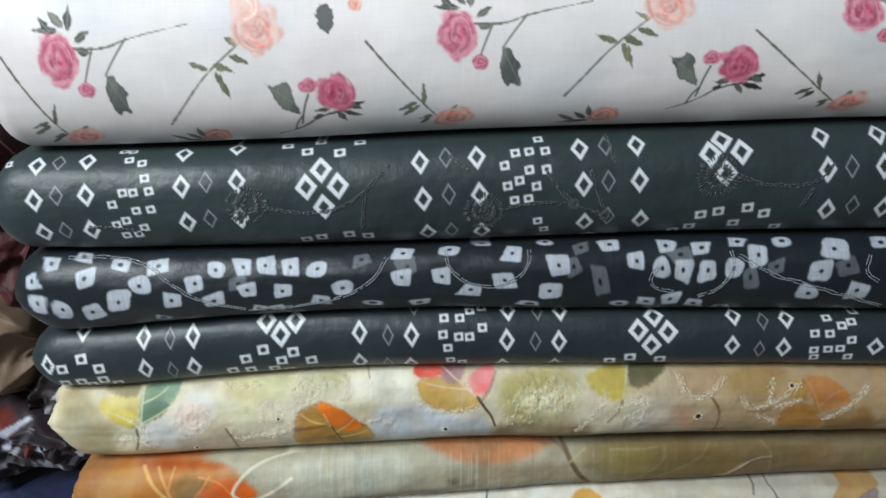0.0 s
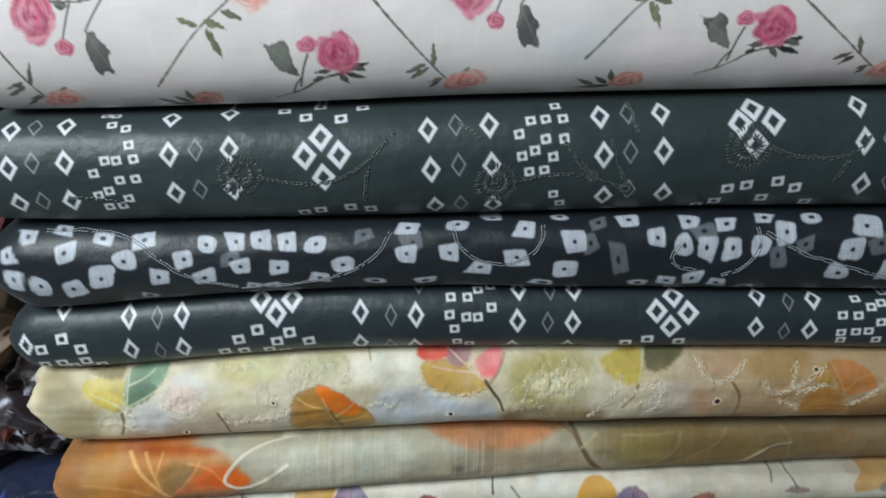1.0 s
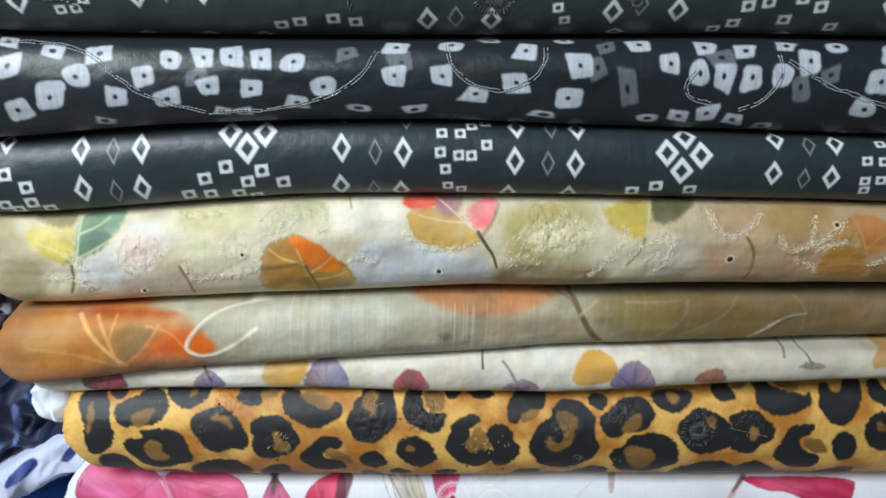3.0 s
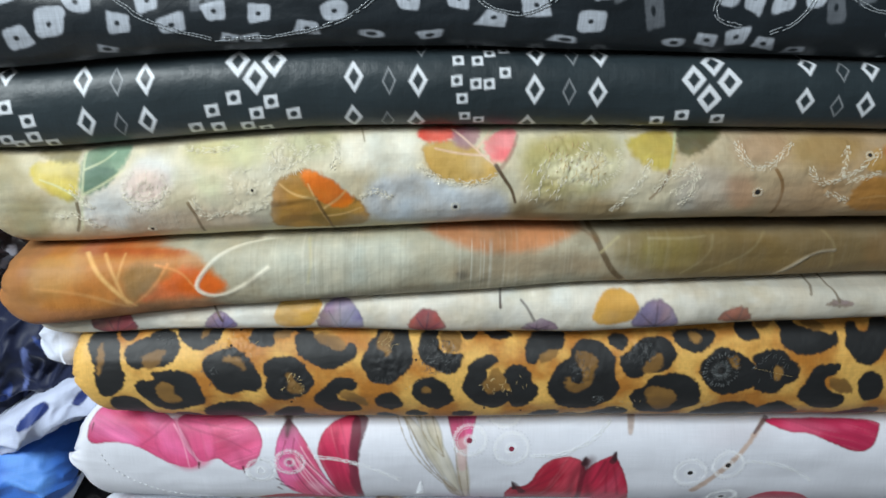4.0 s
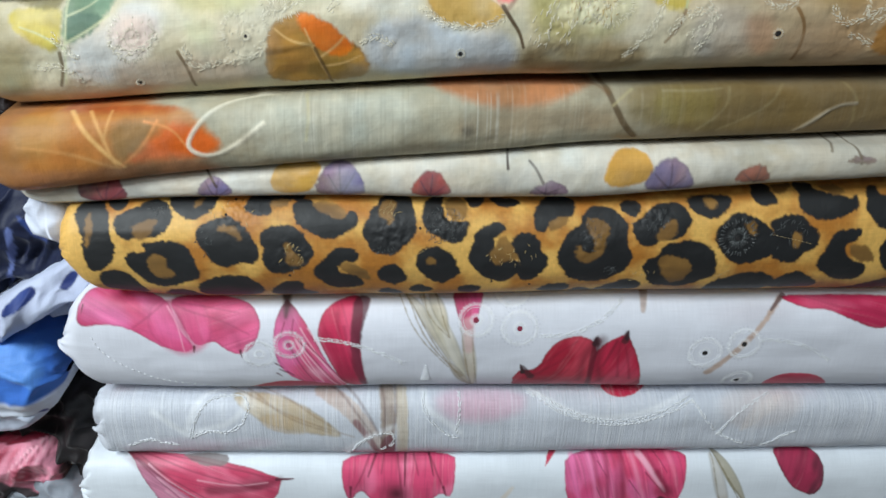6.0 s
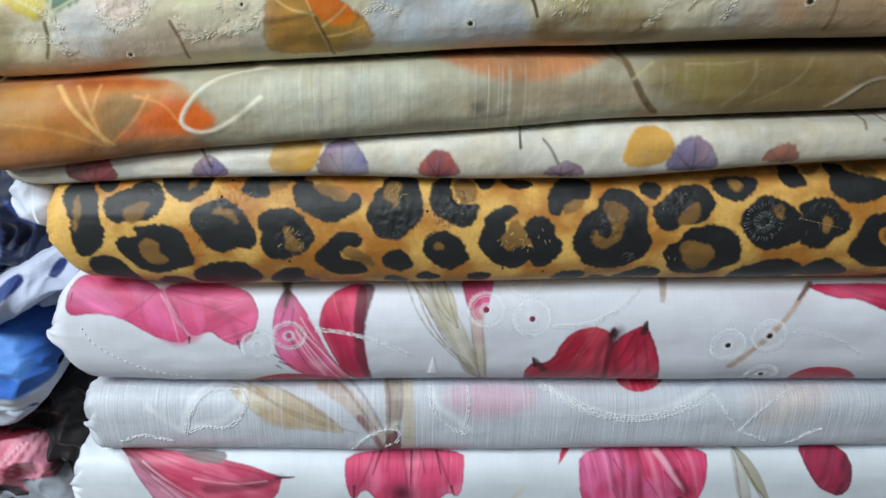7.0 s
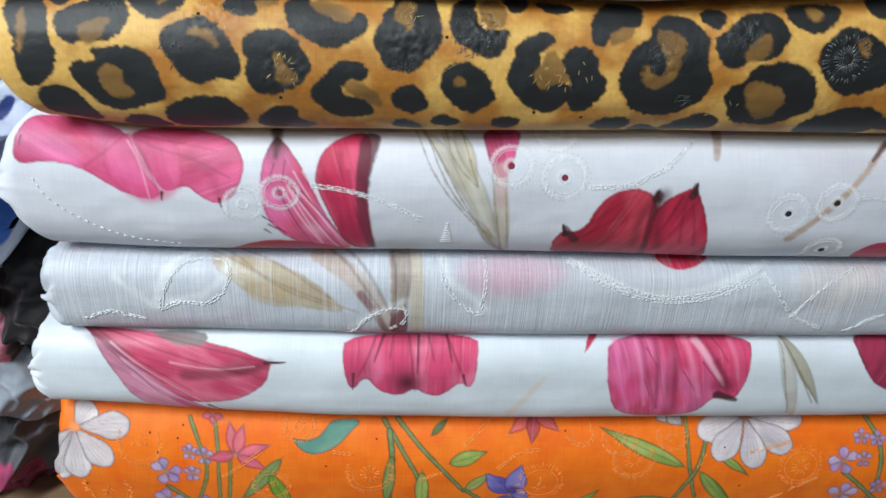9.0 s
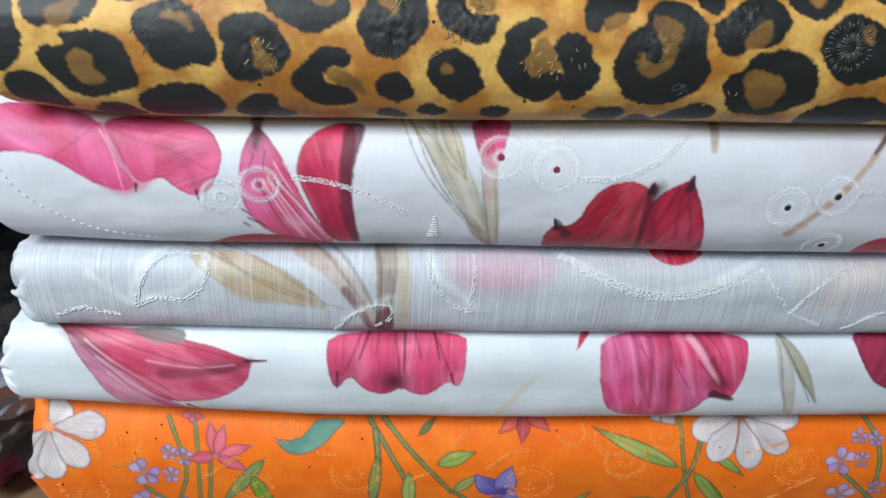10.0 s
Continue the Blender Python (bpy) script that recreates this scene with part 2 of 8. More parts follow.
def line_distance(X, S, p):
    """Distance to a polyline and how far along it the nearest point lies, 0 to 1."""
    best, along = np.full(X.shape, 9.0), np.zeros(X.shape)
    n = len(p) - 1
    for k in range(n):
        (ax, ay), (bx, by) = p[k], p[k + 1]
        dx, dy = bx - ax, by - ay
        t = np.clip(((X - ax) * dx + (S - ay) * dy) / max(dx * dx + dy * dy, 1e-12), 0, 1)
        d = np.hypot(X - ax - t * dx, S - ay - t * dy)
        near = d < best
        best, along = np.where(near, d, best), np.where(near, (k + t) / n, along)
    return best, along


def inside_distance(X, S, p):
    """Signed distance to a closed outline, positive inside."""
    best, _ = line_distance(X, S, np.concatenate([p, p[:1]]))
    inside = np.zeros(X.shape, bool)
    for k in range(len(p)):
        (ax, ay), (bx, by) = p[k], p[(k + 1) % len(p)]
        if ay != by:
            cross = ((ay > S) != (by > S)) & (X < (bx - ax) * (S - ay) / (by - ay) + ax)
            inside ^= cross
    return np.where(inside, best, -best)


EDGE = 0.0005


def shape(c, pts, colour, soft=EDGE, rag=0.0, alpha=1.0, grain=0.12, second=None, veins=0.0, heading=0.0, times=2, seed=3, rim=None, rim_width=0.0008, base=None, base_colour=None, base_reach=0.02, grow=0.0):
    """A printed shape: a rounded outline, two colours that run into one another, veins along a heading, an inked rim."""
    p = rounded(pts, times)
    w = c.window(p[:, 0].min() - 0.006, p[:, 0].max() + 0.006)
    X, S = c.X[w], c.S[w]
    d = inside_distance(X, S, p) + grow
    if rag:
        d = d + rag * (fbm(X * 420, S * 420, seed, 3) - 0.5) * 2 + rag * (fbm(X * 110, S * 110, seed + 3, 2) - 0.5) * 2
    a = smooth(-soft, soft, d) * alpha
    co, si = math.cos(radians(heading)), math.sin(radians(heading))
    u, v = X * co + S * si, -X * si + S * co
    v = v + 0.0025 * (fbm(X * 30, S * 30, seed + 71, 2) - 0.5) * 2
    f = fbm(u * 50, v * 50, seed, 3)
    col = np.array(colour)[None, None, :] * (1 + grain * 2 * (f - 0.5))[..., None]
    if second is not None:
        m = smooth(0.35, 0.65, fbm(u * 28 + 5, v * 60, seed + 9, 3))[..., None]
        col = col * (1 - m) + m * np.array(second)
    if veins:
        k = smooth(0.5, 0.72, fbm(u * 30, v * 700, seed + 21, 3))
        col = col * (1 - 0.44 * veins * k)[..., None]
        k2 = smooth(0.6, 0.8, fbm(u * 26 + 9, v * 560, seed + 33, 3))
        col = col + (veins * 0.17 * k2)[..., None]
    if veins:
        col = col * (1 - 0.3 * np.exp(-(d / 0.0013) ** 2) - 0.25 * smooth(0.5, 0.75, fbm(u * 14, v * 40, seed + 80, 3)))[..., None]
    if base is not None:
        q = np.exp(-(np.hypot(X - base[0], S - base[1]) / base_reach) ** 2)[..., None]
        col = col * (1 - q) + q * np.array(base_colour)
    if rim is not None:
        r = np.exp(-(d / rim_width) ** 2)[..., None]
        col = col * (1 - r) + r * np.array(rim)
    c.lay(w, a, np.clip(col, 0, 1))


def stroke(c, pts, w0, w1, colour, alpha=1.0, soft=EDGE, rag=0.0, times=2, second=None):
    """A brushed line that tapers from half width w0 to w1."""
    p = rounded(pts, times, closed=False)
    m = max(w0, w1) + 0.003
    w = c.window(p[:, 0].min() - m, p[:, 0].max() + m)
    X, S = c.X[w], c.S[w]
    d, t = line_distance(X, S, p)
    wid = w0 + (w1 - w0) * t
    if rag:
        d = d + rag * (fbm(X * 300, S * 300, 4, 3) - 0.5) * 2
    col = np.array(colour)
    if second is not None:
        f = fbm(X * 90, S * 260, 5, 3)[..., None]
        col = col * (1 - f) + f * np.array(second)
    c.lay(w, smooth(soft, -soft, d - wid) * alpha, col)


def leaf(c, root, tip, width, colour, second=None, rim=None, vein=None, alpha=1.0, bend=0.0, rag=0.0, soft=EDGE):
    """A pointed leaf from its root to its tip."""
    (ax, ay), (bx, by) = root, tip
    dx, dy = bx - ax, by - ay
    nx, ny = -dy, dx
    k = width / max(math.hypot(dx, dy), 1e-6)
    pt = lambda t, o: (ax + dx * t + nx * (o * k + bend * t * (1 - t) * 4), ay + dy * t + ny * (o * k + bend * t * (1 - t) * 4))
    pts = [pt(0, 0), pt(0.25, 0.8), pt(0.55, 0.9), pt(0.85, 0.35), pt(1.0, 0), pt(1.0, 0), pt(0.8, -0.35), pt(0.5, -0.95), pt(0.2, -0.75)]
    shape(c, pts, colour, soft, rag, alpha, 0.2, second, 0.15, math.degrees(math.atan2(dy, dx)), rim=rim)
    if vein is not None:
        stroke(c, [pt(0, 0), pt(0.5, 0), pt(0.95, 0)], 0.0004, 0.0002, vein, alpha * 0.8)


def wash(c, at, rx, rs, colour, alpha=0.8, seed=1, turn=0.0, hard=0.35):
    """A soft blot of watercolour."""
    w, u, v = c.local(at[0], at[1], max(rx, rs) * 1.15, turn)
    k = max(rx, rs) * 1.15
    r = np.hypot(u * k / rx, v * k / rs)
    r = r + 0.5 * (fbm(c.X[w] * 45, c.S[w] * 45, seed, 4) - 0.5)
    c.lay(w, smooth(1.0, 1.0 - hard * 2, r) * alpha, np.array(colour))


WHITE_PRINT = srgb(222, 226, 232)


def diamond(c, at, a, b, line=0.5, alpha=1.0, lean=0.0):
    w, u, v = c.local(at[0], at[1], max(a, b), lean)
    k = max(a, b)
    r = np.abs(u) * k / a + np.abs(v) * k / b + 0.05 * (fbm(c.X[w] * 700, c.S[w] * 700, 2, 2) - 0.5)
    q = 1.3 * CELL / min(a, b) * 0.55
    c.lay(w, smooth(1 + q, 1 - q, r) * smooth(line - q, line + q, r) * alpha, WHITE_PRINT)


def little_square(c, at, a, turn=0.0, fat=0.0):
    w, u, v = c.local(at[0], at[1], a, turn)
    r = np.maximum(np.abs(u), np.abs(v) * 1.08)
    q = 0.6 * CELL / a
    hole = np.hypot(u * 0.95, v)
    c.lay(w, smooth(1 + q, 1 - q, r) * smooth(0.5 - fat - q, 0.5 - fat + q, hole), WHITE_PRINT)


def tied_patch(c, at, rx, rs, turn=0.0, seed=0, alpha=1.0, rnd=0.3):
    """A tie-dyed patch: a crooked white four-sided spot with a dark eye and faint threads."""
    rng = random.Random(seed)
    w, u, v = c.local(at[0], at[1], max(rx, rs), turn)
    k = max(rx, rs)
    x, y = u * k / rx, v * k / rs
    x = x * (1 + 0.22 * rng.uniform(-1, 1) * y) + 0.18 * rng.uniform(-1, 1) * y
    y = y * (1 + 0.22 * rng.uniform(-1, 1) * x) + 0.14 * rng.uniform(-1, 1) * x
    p = rng.choice((5.0, 7.0, 9.0, 12.0)) if rnd < 0.78 else 2.6
    r = 1.06 * (np.abs(x) ** p + np.abs(y) ** p) ** (1 / p) + 0.12 * (fbm(c.X[w] * 300, c.S[w] * 300, seed, 2) - 0.5)
    q = 0.9 * CELL / min(rx, rs)
    ex, ey = rng.uniform(-0.12, 0.12), rng.uniform(-0.15, 0.15)
    eye = np.hypot((x - ex) * 1.1, y - ey) * min(rx, rs)
    f = 0.84 + 0.34 * (fbm(c.X[w] * 900, c.S[w] * 60, seed + 4, 2) - 0.5)
    c.lay(w, smooth(1 + q, 1 - q, r) * smooth(0.0011, 0.0022, eye) * alpha * f, srgb(205, 212, 224))


def rose_head(c, at, r, turn, light, deep, seed=0, alpha=1.0, squash=1.0):
    w, u, v = c.local(at[0], at[1], r, turn)
    v = v / squash
    rad, ang = np.hypot(u, v), np.arctan2(v, u)
    X, S = c.X[w], c.S[w]
    edge = rad + 0.05 * np.sin(ang * 5 + seed) + 0.34 * (fbm(X * 190, S * 190, seed, 3) - 0.5)
    whorl = np.sin(rad * 12 + 1.3 * np.sin(ang * 3 + seed) + 5.5 * fbm(X * 150, S * 150, seed + 2, 3) + ang)
    m = np.clip(0.42 + 0.30 * whorl + 0.45 * (0.5 - rad) + 0.7 * (fbm(X * 330, S * 330, seed + 7, 3) - 0.5), 0, 1)[..., None]
    col = np.array(light) * (1 - m) + m * np.array(deep)
    c.lay(w, smooth(1.03, 0.80, edge) * alpha * (0.82 + 0.3 * fbm(X * 240, S * 240, seed + 31, 2)), col)
    rng = random.Random(seed)
    for k in range(9):
        q, a0 = rng.uniform(0.2, 0.9), rng.uniform(0, 360)
        arc = [(at[0] + r * q * math.cos(radians(a)), at[1] + r * q * squash * math.sin(radians(a))) for a in np.linspace(a0, a0 + rng.uniform(60, 130), 5)]
        stroke(c, arc, r * 0.05, r * 0.015, np.array(deep) * (0.75 if k % 3 else 2.2), 0.5 * alpha, 0.0006)


def torn_leaf(c, pts):
    """A dark leaf with deep points and a paler rib."""
    shape(c, pts, srgb(80, 84, 84), EDGE, 0.0010, 0.95, 0.35, srgb(122, 126, 118), 0.25, 70, times=1, seed=5)
    p = np.array(pts)
    a, b = p[0], p[len(p) // 2]
    stroke(c, [tuple(a), tuple((a + b) / 2), tuple(b)], 0.0004, 0.0002, srgb(150, 152, 146), 0.6)


def ragged_leaf(c, at, tip, width, seed=0, colour=None):
    """A dark leaf with a toothed edge."""
    colour = srgb(84, 88, 88) if colour is None else colour
    (ax, ay), (bx, by) = at, tip
    dx, dy = bx - ax, by - ay
    nx, ny = -dy, dx
    k = width / max(math.hypot(dx, dy), 1e-6)
    rng = random.Random(seed)
    pts = [(ax, ay)]
    for side in (1, -1):
        for i in ((0.2, 0.6, 0.35, 0.9, 0.6, 0.55, 0.8, 0.6) if side > 0 else (0.8, 0.3, 0.62, 0.85, 0.5, 0.5, 0.3, 0.8)),:
            for t, o in zip(i[0::2], i[1::2]):
                o = o * side * rng.uniform(0.8, 1.2)
                pts.append((ax + dx * t + nx * o * k, ay + dy * t + ny * o * k))
        if side > 0:
            pts += [(bx, by), (bx, by)]
    shape(c, pts, colour, EDGE, 0.0016, 0.95, 0.3, srgb(118, 122, 112), 0.2, math.degrees(math.atan2(dy, dx)), times=1, seed=seed)


def cat_spot(c, outline, heart, seed=0):
    """A leopard's rosette: a dark ragged spot with a brown heart that may open to one side."""
    shape(c, outline, srgb(16, 18, 21), 0.0008, 0.0014, 1.0, 0.5, seed=seed, grow=0.0009)
    if heart:
        shape(c, heart, srgb(140, 102, 46), 0.0012, 0.0016, 0.96, 0.4, srgb(118, 84, 36), seed=seed + 3)


def pucker(c, pts, reach=0.006, height=0.0006):
    """Small gathers of the cloth along a line of stitching."""
    p = rounded(pts, 2, closed=False)
    w = c.window(p[:, 0].min() - 2.5 * reach, p[:, 0].max() + 2.5 * reach)
    d, _ = line_distance(c.X[w], c.S[w], p)
    c.R[w] += height * np.exp(-(d / reach) ** 2) * (fbm(c.X[w] * 260, c.S[w] * 260, len(p), 2) - 0.5) * 3


def ridge_line(c, pts, width=0.0014, height=0.0006):
    """A cord under the cloth that lifts it along a line."""
    p = rounded(pts, 2, closed=False)
    w = c.window(p[:, 0].min() - 3 * width, p[:, 0].max() + 3 * width)
    d, _ = line_distance(c.X[w], c.S[w], p)
    c.R[w] += height * np.exp(-(d / width) ** 2)


# ---- stitching: raised thread, as small bodies along a line ----
def stitch_bodies(c, runs, mat, parent, name, label="", radius=0.0006, seed=0):
    """runs: (x, s, dx, ds) for each stitch: its middle and half length on the cloth. One mesh."""
    verts, faces = [], []
    ring = [(math.cos(k * math.pi / 3), math.sin(k * math.pi / 3)) for k in range(6)]
    for x, s, dx, ds in runs:
        a, n = c.place(x - dx, s - ds)
        b, _ = c.place(x + dx, s + ds)
        along = b - a
        if along.length < 1e-6:
            continue
        t = along.normalized()
        side = n.cross(t).normalized()
        base = len(verts)
        for f, r, up in ((0.0, 0.3, 0.1), (0.3, 1.0, 0.7), (0.7, 1.0, 0.7), (1.0, 0.3, 0.1)):
            m = a + along * f + n * radius * up
            verts += [m + side * (p * r * radius) + n * (q * r * radius * 0.8) for p, q in ring]
        for row in range(3):
            for k in range(6):
                i, j = base + row * 6 + k, base + row * 6 + (k + 1) % 6
                faces.append((i, j, j + 6, i + 6))
        faces += [tuple(base + 5 - k for k in range(6)), tuple(base + 18 + k for k in range(6))]
    me = bpy.data.meshes.new(name)
    me.from_pydata([tuple(v) for v in verts], [], faces)
    me.polygons.foreach_set("use_smooth", [True] * len(me.polygons))
    me.materials.append(mat)
    ob = new(name, me)
    ob.parent = parent
    if label:
        ob["label"] = label
    return ob


def chain(pts, step=0.0028, width=0.0009, rows=1, gap=0.0022, loose=0.00022):
    """Chain stitch along a line: pairs of slanted stitches."""
    p = rounded(pts, 3, closed=False)
    seg = np.hypot(*np.diff(p, axis=0).T)
    run = np.concatenate([[0], np.cumsum(seg)])
    out = []
    rng = random.Random(len(p) + int(1e5 * abs(p[0][0])))
    for row in range(rows):
        off = (row - (rows - 1) / 2) * gap
        for d in np.arange(step / 2, run[-1], step):
            x, s = np.interp(d, run, p[:, 0]), np.interp(d, run, p[:, 1])
            x2, s2 = np.interp(d + 0.0005, run, p[:, 0]), np.interp(d + 0.0005, run, p[:, 1])
            l = max(math.hypot(x2 - x, s2 - s), 1e-7)
            tx, ts = (x2 - x) / l, (s2 - s) / l
            for q in (-1, 1):
                ox, os = -ts * (off + q * width * 0.6), tx * (off + q * width * 0.6)
                if rng.random() < 0.07 + loose * 200:
                    continue
                k = step * rng.uniform(0.52, 0.74)
                ox, os = ox + rng.gauss(0, loose), os + rng.gauss(0, loose)
                out.append((x + ox, s + os, tx * k - (-ts) * q * width * 0.35, ts * k - tx * q * width * 0.35))
    return out


def cord(pts, gap=0.0022, step=0.0026):
    """Two twisted threads that run side by side, now nearer, now wider."""
    p = rounded(pts, 3, closed=False)
    run = np.concatenate([[0], np.cumsum(np.hypot(*np.diff(p, axis=0).T))])
    rng = random.Random(int(1e5 * abs(p[0][0])))
    out = []
    for side in (-1, 1):
        last = None
        for d in np.arange(0, run[-1], step):
            x, s = np.interp(d, run, p[:, 0]), np.interp(d, run, p[:, 1])
            x2, s2 = np.interp(d + 0.0008, run, p[:, 0]), np.interp(d + 0.0008, run, p[:, 1])
            l = max(math.hypot(x2 - x, s2 - s), 1e-7)
            o = side * gap / 2 * (1 + 0.35 * math.sin(d * 260 + side)) + rng.gauss(0, 0.0002)
            q = (x - (s2 - s) / l * o, s + (x2 - x) / l * o)
            if last is not None and rng.random() > 0.05:
                out.append(((q[0] + last[0]) / 2, (q[1] + last[1]) / 2, (q[0] - last[0]) * 0.62, (q[1] - last[1]) * 0.62))
            last = q
    return out


def running(pts, step=0.004, fill=0.6):
    p = rounded(pts, 3, closed=False)
    run = np.concatenate([[0], np.cumsum(np.hypot(*np.diff(p, axis=0).T))])
    out = []
    for d in np.arange(step / 2, run[-1], step):
        x, s = np.interp(d, run, p[:, 0]), np.interp(d, run, p[:, 1])
        x2, s2 = np.interp(d + step * fill / 2, run, p[:, 0]), np.interp(d + step * fill / 2, run, p[:, 1])
        out.append((x, s, x2 - x, s2 - s))
    return out


def rays(at, r0, r1, count, seed=0, arc=(0, 360), jitter=0.1):
    """Stitches that stand round a centre like rays."""
    rng = random.Random(seed)
    out = []
    for k in range(count):
        a = radians(arc[0] + (arc[1] - arc[0]) * (k + rng.uniform(-0.3, 0.3)) / count)
        i, o = r0 * (1 + rng.uniform(-jitter, jitter)), r1 * (1 + rng.uniform(-jitter, jitter))
        out.append((at[0] + math.cos(a) * (i + o) / 2, at[1] + math.sin(a) * (i + o) / 2, math.cos(a) * (o - i) / 2, math.sin(a) * (o - i) / 2))
    return out


def scatter(at, rx, rs, count, length, seed=0, heading=None, spread=180):
    rng = random.Random(seed)
    out = []
    for _ in range(count):
        a, q = rng.uniform(0, 2 * math.pi), math.sqrt(rng.random())
        h = radians((heading if heading is not None else 0) + rng.uniform(-spread, spread) / 2)
        l = length * rng.uniform(0.6, 1.2) / 2
        out.append((at[0] + rx * q * math.cos(a), at[1] + rs * q * math.sin(a), l * math.cos(h), l * math.sin(h)))
    return out


def ring_line(at, r, turns=(0, 360), squash=1.0):
    return [(at[0] + r * math.cos(radians(a)), at[1] + r * squash * math.sin(radians(a))) for a in np.linspace(turns[0], turns[1], 17)]


def hole(c, at, r, mat, parent, name="eyelet_hole"):
    """A cut eyelet: a small dark disc a hair above the cloth, with a rolled edge."""
    bm = bmesh.new()
    mid, n = c.place(*at)
    rim = [c.place(at[0] + r * math.cos(a), at[1] + r * math.sin(a)) for a in np.linspace(0, 2 * math.pi, 15)[:-1]]
    vc = bm.verts.new(mid + n * 0.0001)
    inner = [bm.verts.new(p + q * 0.0003) for p, q in rim]
    outer = [bm.verts.new(p + (p - mid) * 0.25 - q * 0.0001) for p, q in rim]
    for k in range(len(rim)):
        j = (k + 1) % len(rim)
        bm.faces.new((vc, inner[k], inner[j]))
        bm.faces.new((inner[k], outer[k], outer[j], inner[j]))
    return part(name, bm, mat, parent)


# ---- the stack of cloth bolts: lines between the folds, from above ----
L0 = np.full(9, 1.205)
L1 = np.array([1.074, 1.075, 1.078, 1.082, 1.088, 1.092, 1.095, 1.099, 1.100]) - 0.004
L2 = np.array([0.997, 0.996, 0.997, 0.999, 1.002, 1.006, 1.010, 1.011, 1.012]) - 0.004
L3 = np.array([0.919, 0.926, 0.937, 0.944, 0.947, 0.946, 0.945, 0.944, 0.944]) - 0.004
L4 = np.array([0.866, 0.868, 0.877, 0.888, 0.892, 0.894, 0.895, 0.896, 0.896]) - 0.004
L5 = np.array([0.789, 0.793, 0.800, 0.807, 0.814, 0.818, 0.823, 0.826, 0.828]) - 0.004
L6 = np.array([0.729, 0.737, 0.748, 0.757, 0.762, 0.771, 0.775, 0.778, 0.780]) - 0.004
L7 = np.array([0.722, 0.722, 0.727, 0.729, 0.727, 0.727, 0.739, 0.747, 0.751]) - 0.004
L8 = np.array([0.655, 0.648, 0.638, 0.639, 0.641, 0.643, 0.642, 0.641, 0.641]) - 0.004
L9 = np.array([0.552, 0.549, 0.547, 0.547, 0.547, 0.545, 0.543, 0.543, 0.543]) - 0.005
L10 = np.array([0.484, 0.484, 0.483, 0.480, 0.478, 0.478, 0.479, 0.479, 0.479]) - 0.004
L11 = np.array([0.419, 0.417, 0.406, 0.399, 0.396, 0.396, 0.396, 0.397, 0.398]) - 0.004
L12 = np.full(9, 0.265)

# dark slits where a fold does not touch the one above it
SLIT = np.full(9, 0.0024)
CREAM_SLIT = np.array([0.0015, 0.0015, 0.0015, 0.002, 0.003, 0.005, 0.0075, 0.008, 0.007])
SPOT_SLIT = np.array([0.001, 0.001, 0.002, 0.002, 0.003, 0.005, 0.008, 0.009, 0.008])
L5_UPPER = L5 + np.array([0, 0, 0, 0, 0.0005, 0.0015, 0.0025, 0.0025, 0.0025])

rose = Cloth(L0, L1, -0.345, seed=1, bulge=0.8, dent=0.0007)
black_top = Cloth(L1, L2, -0.352, seed=2, bulge=0.85, dent=0.0016, gap=SLIT)
black_mid = Cloth(L2, L3, -0.352, seed=3, bulge=0.8, round_end=0.045, dent=0.0026, gap=SLIT)
black_low = Cloth(L3, L4, -0.350, seed=4, nose=0.004, dent=0.0018, slope=-0.015, gap=SLIT)
cream_top = Cloth(L4, L5_UPPER, -0.345, seed=5, dent=0.0030, round_end=0.026, slope=-0.02, slant=0.03, bulge=0.9, gap=SLIT, fray=0.008)
cream_mid = Cloth(L5, L6, -0.332, seed=6, dent=0.0026, slope=0.032, power=2.6, gap=CREAM_SLIT)
cream_low = Cloth(L6, L7, -0.318, seed=7, dent=0.002, nose=0.002, bulge=0.95, slope=-0.02, gap=CREAM_SLIT * 0.6)
leopard = Cloth(L7, L8, -0.290, seed=8, dent=0.002, nose=-0.004, round_end=0.016, slope=0.006, slant=0.022, gap=SPOT_SLIT)
pink_top = Cloth(L8, L9, -0.312, seed=9, dent=0.0012, nose=0.003, round_end=0.02, slant=0.026, power=2.6, gap=SLIT, slant_top=0.020, fray=0.007)
pink_mid = Cloth(L9, L10, -0.293, seed=10, dent=0.0012, nose=0.004, round_end=0.010, power=3.0, gap=SLIT, fray=0.010)
pink_low = Cloth(L10, L11, -0.313, seed=11, dent=0.0010, round_end=0.010, power=3.0, gap=SLIT * 0.6, fray=0.010)
orange = Cloth(L11, L12, -0.318, seed=12, dent=0.0010, nose=-0.004, round_end=0.014, slant=0.06, gap=SLIT)


# neighbouring bundles
def flat(z):
    return np.full(9, z)


maroon = Cloth(flat(1.110), flat(0.905), -0.60, -0.350, nose=0.060, depth=0.26, dent=0.005, seed=21, round_end=0.040, crumple=0.024, tilt=0.10, cell=0.0015)
tan = Cloth(flat(0.925), flat(0.815), -0.60, -0.366, nose=0.050, depth=0.26, dent=0.005, seed=31, round_end=0.040, crumple=0.018, tilt=-0.15, cell=0.0015)
dusky = Cloth(flat(0.900), flat(0.735), -0.60, -0.312, nose=0.075, depth=0.26, dent=0.005, seed=22, round_end=0.040, crumple=0.026, tilt=0.25, cell=0.0015)
dusky_flap = Cloth(flat(0.800), flat(0.722), -0.60, -0.345, nose=0.060, depth=0.26, dent=0.005, seed=32, round_end=0.040, crumple=0.020, tilt=-0.20, cell=0.0015)
navy = Cloth(flat(0.728), flat(0.585), -0.60, -0.290, nose=0.055, depth=0.26, dent=0.005, seed=23, round_end=0.040, crumple=0.022, tilt=0.25, cell=0.0015)
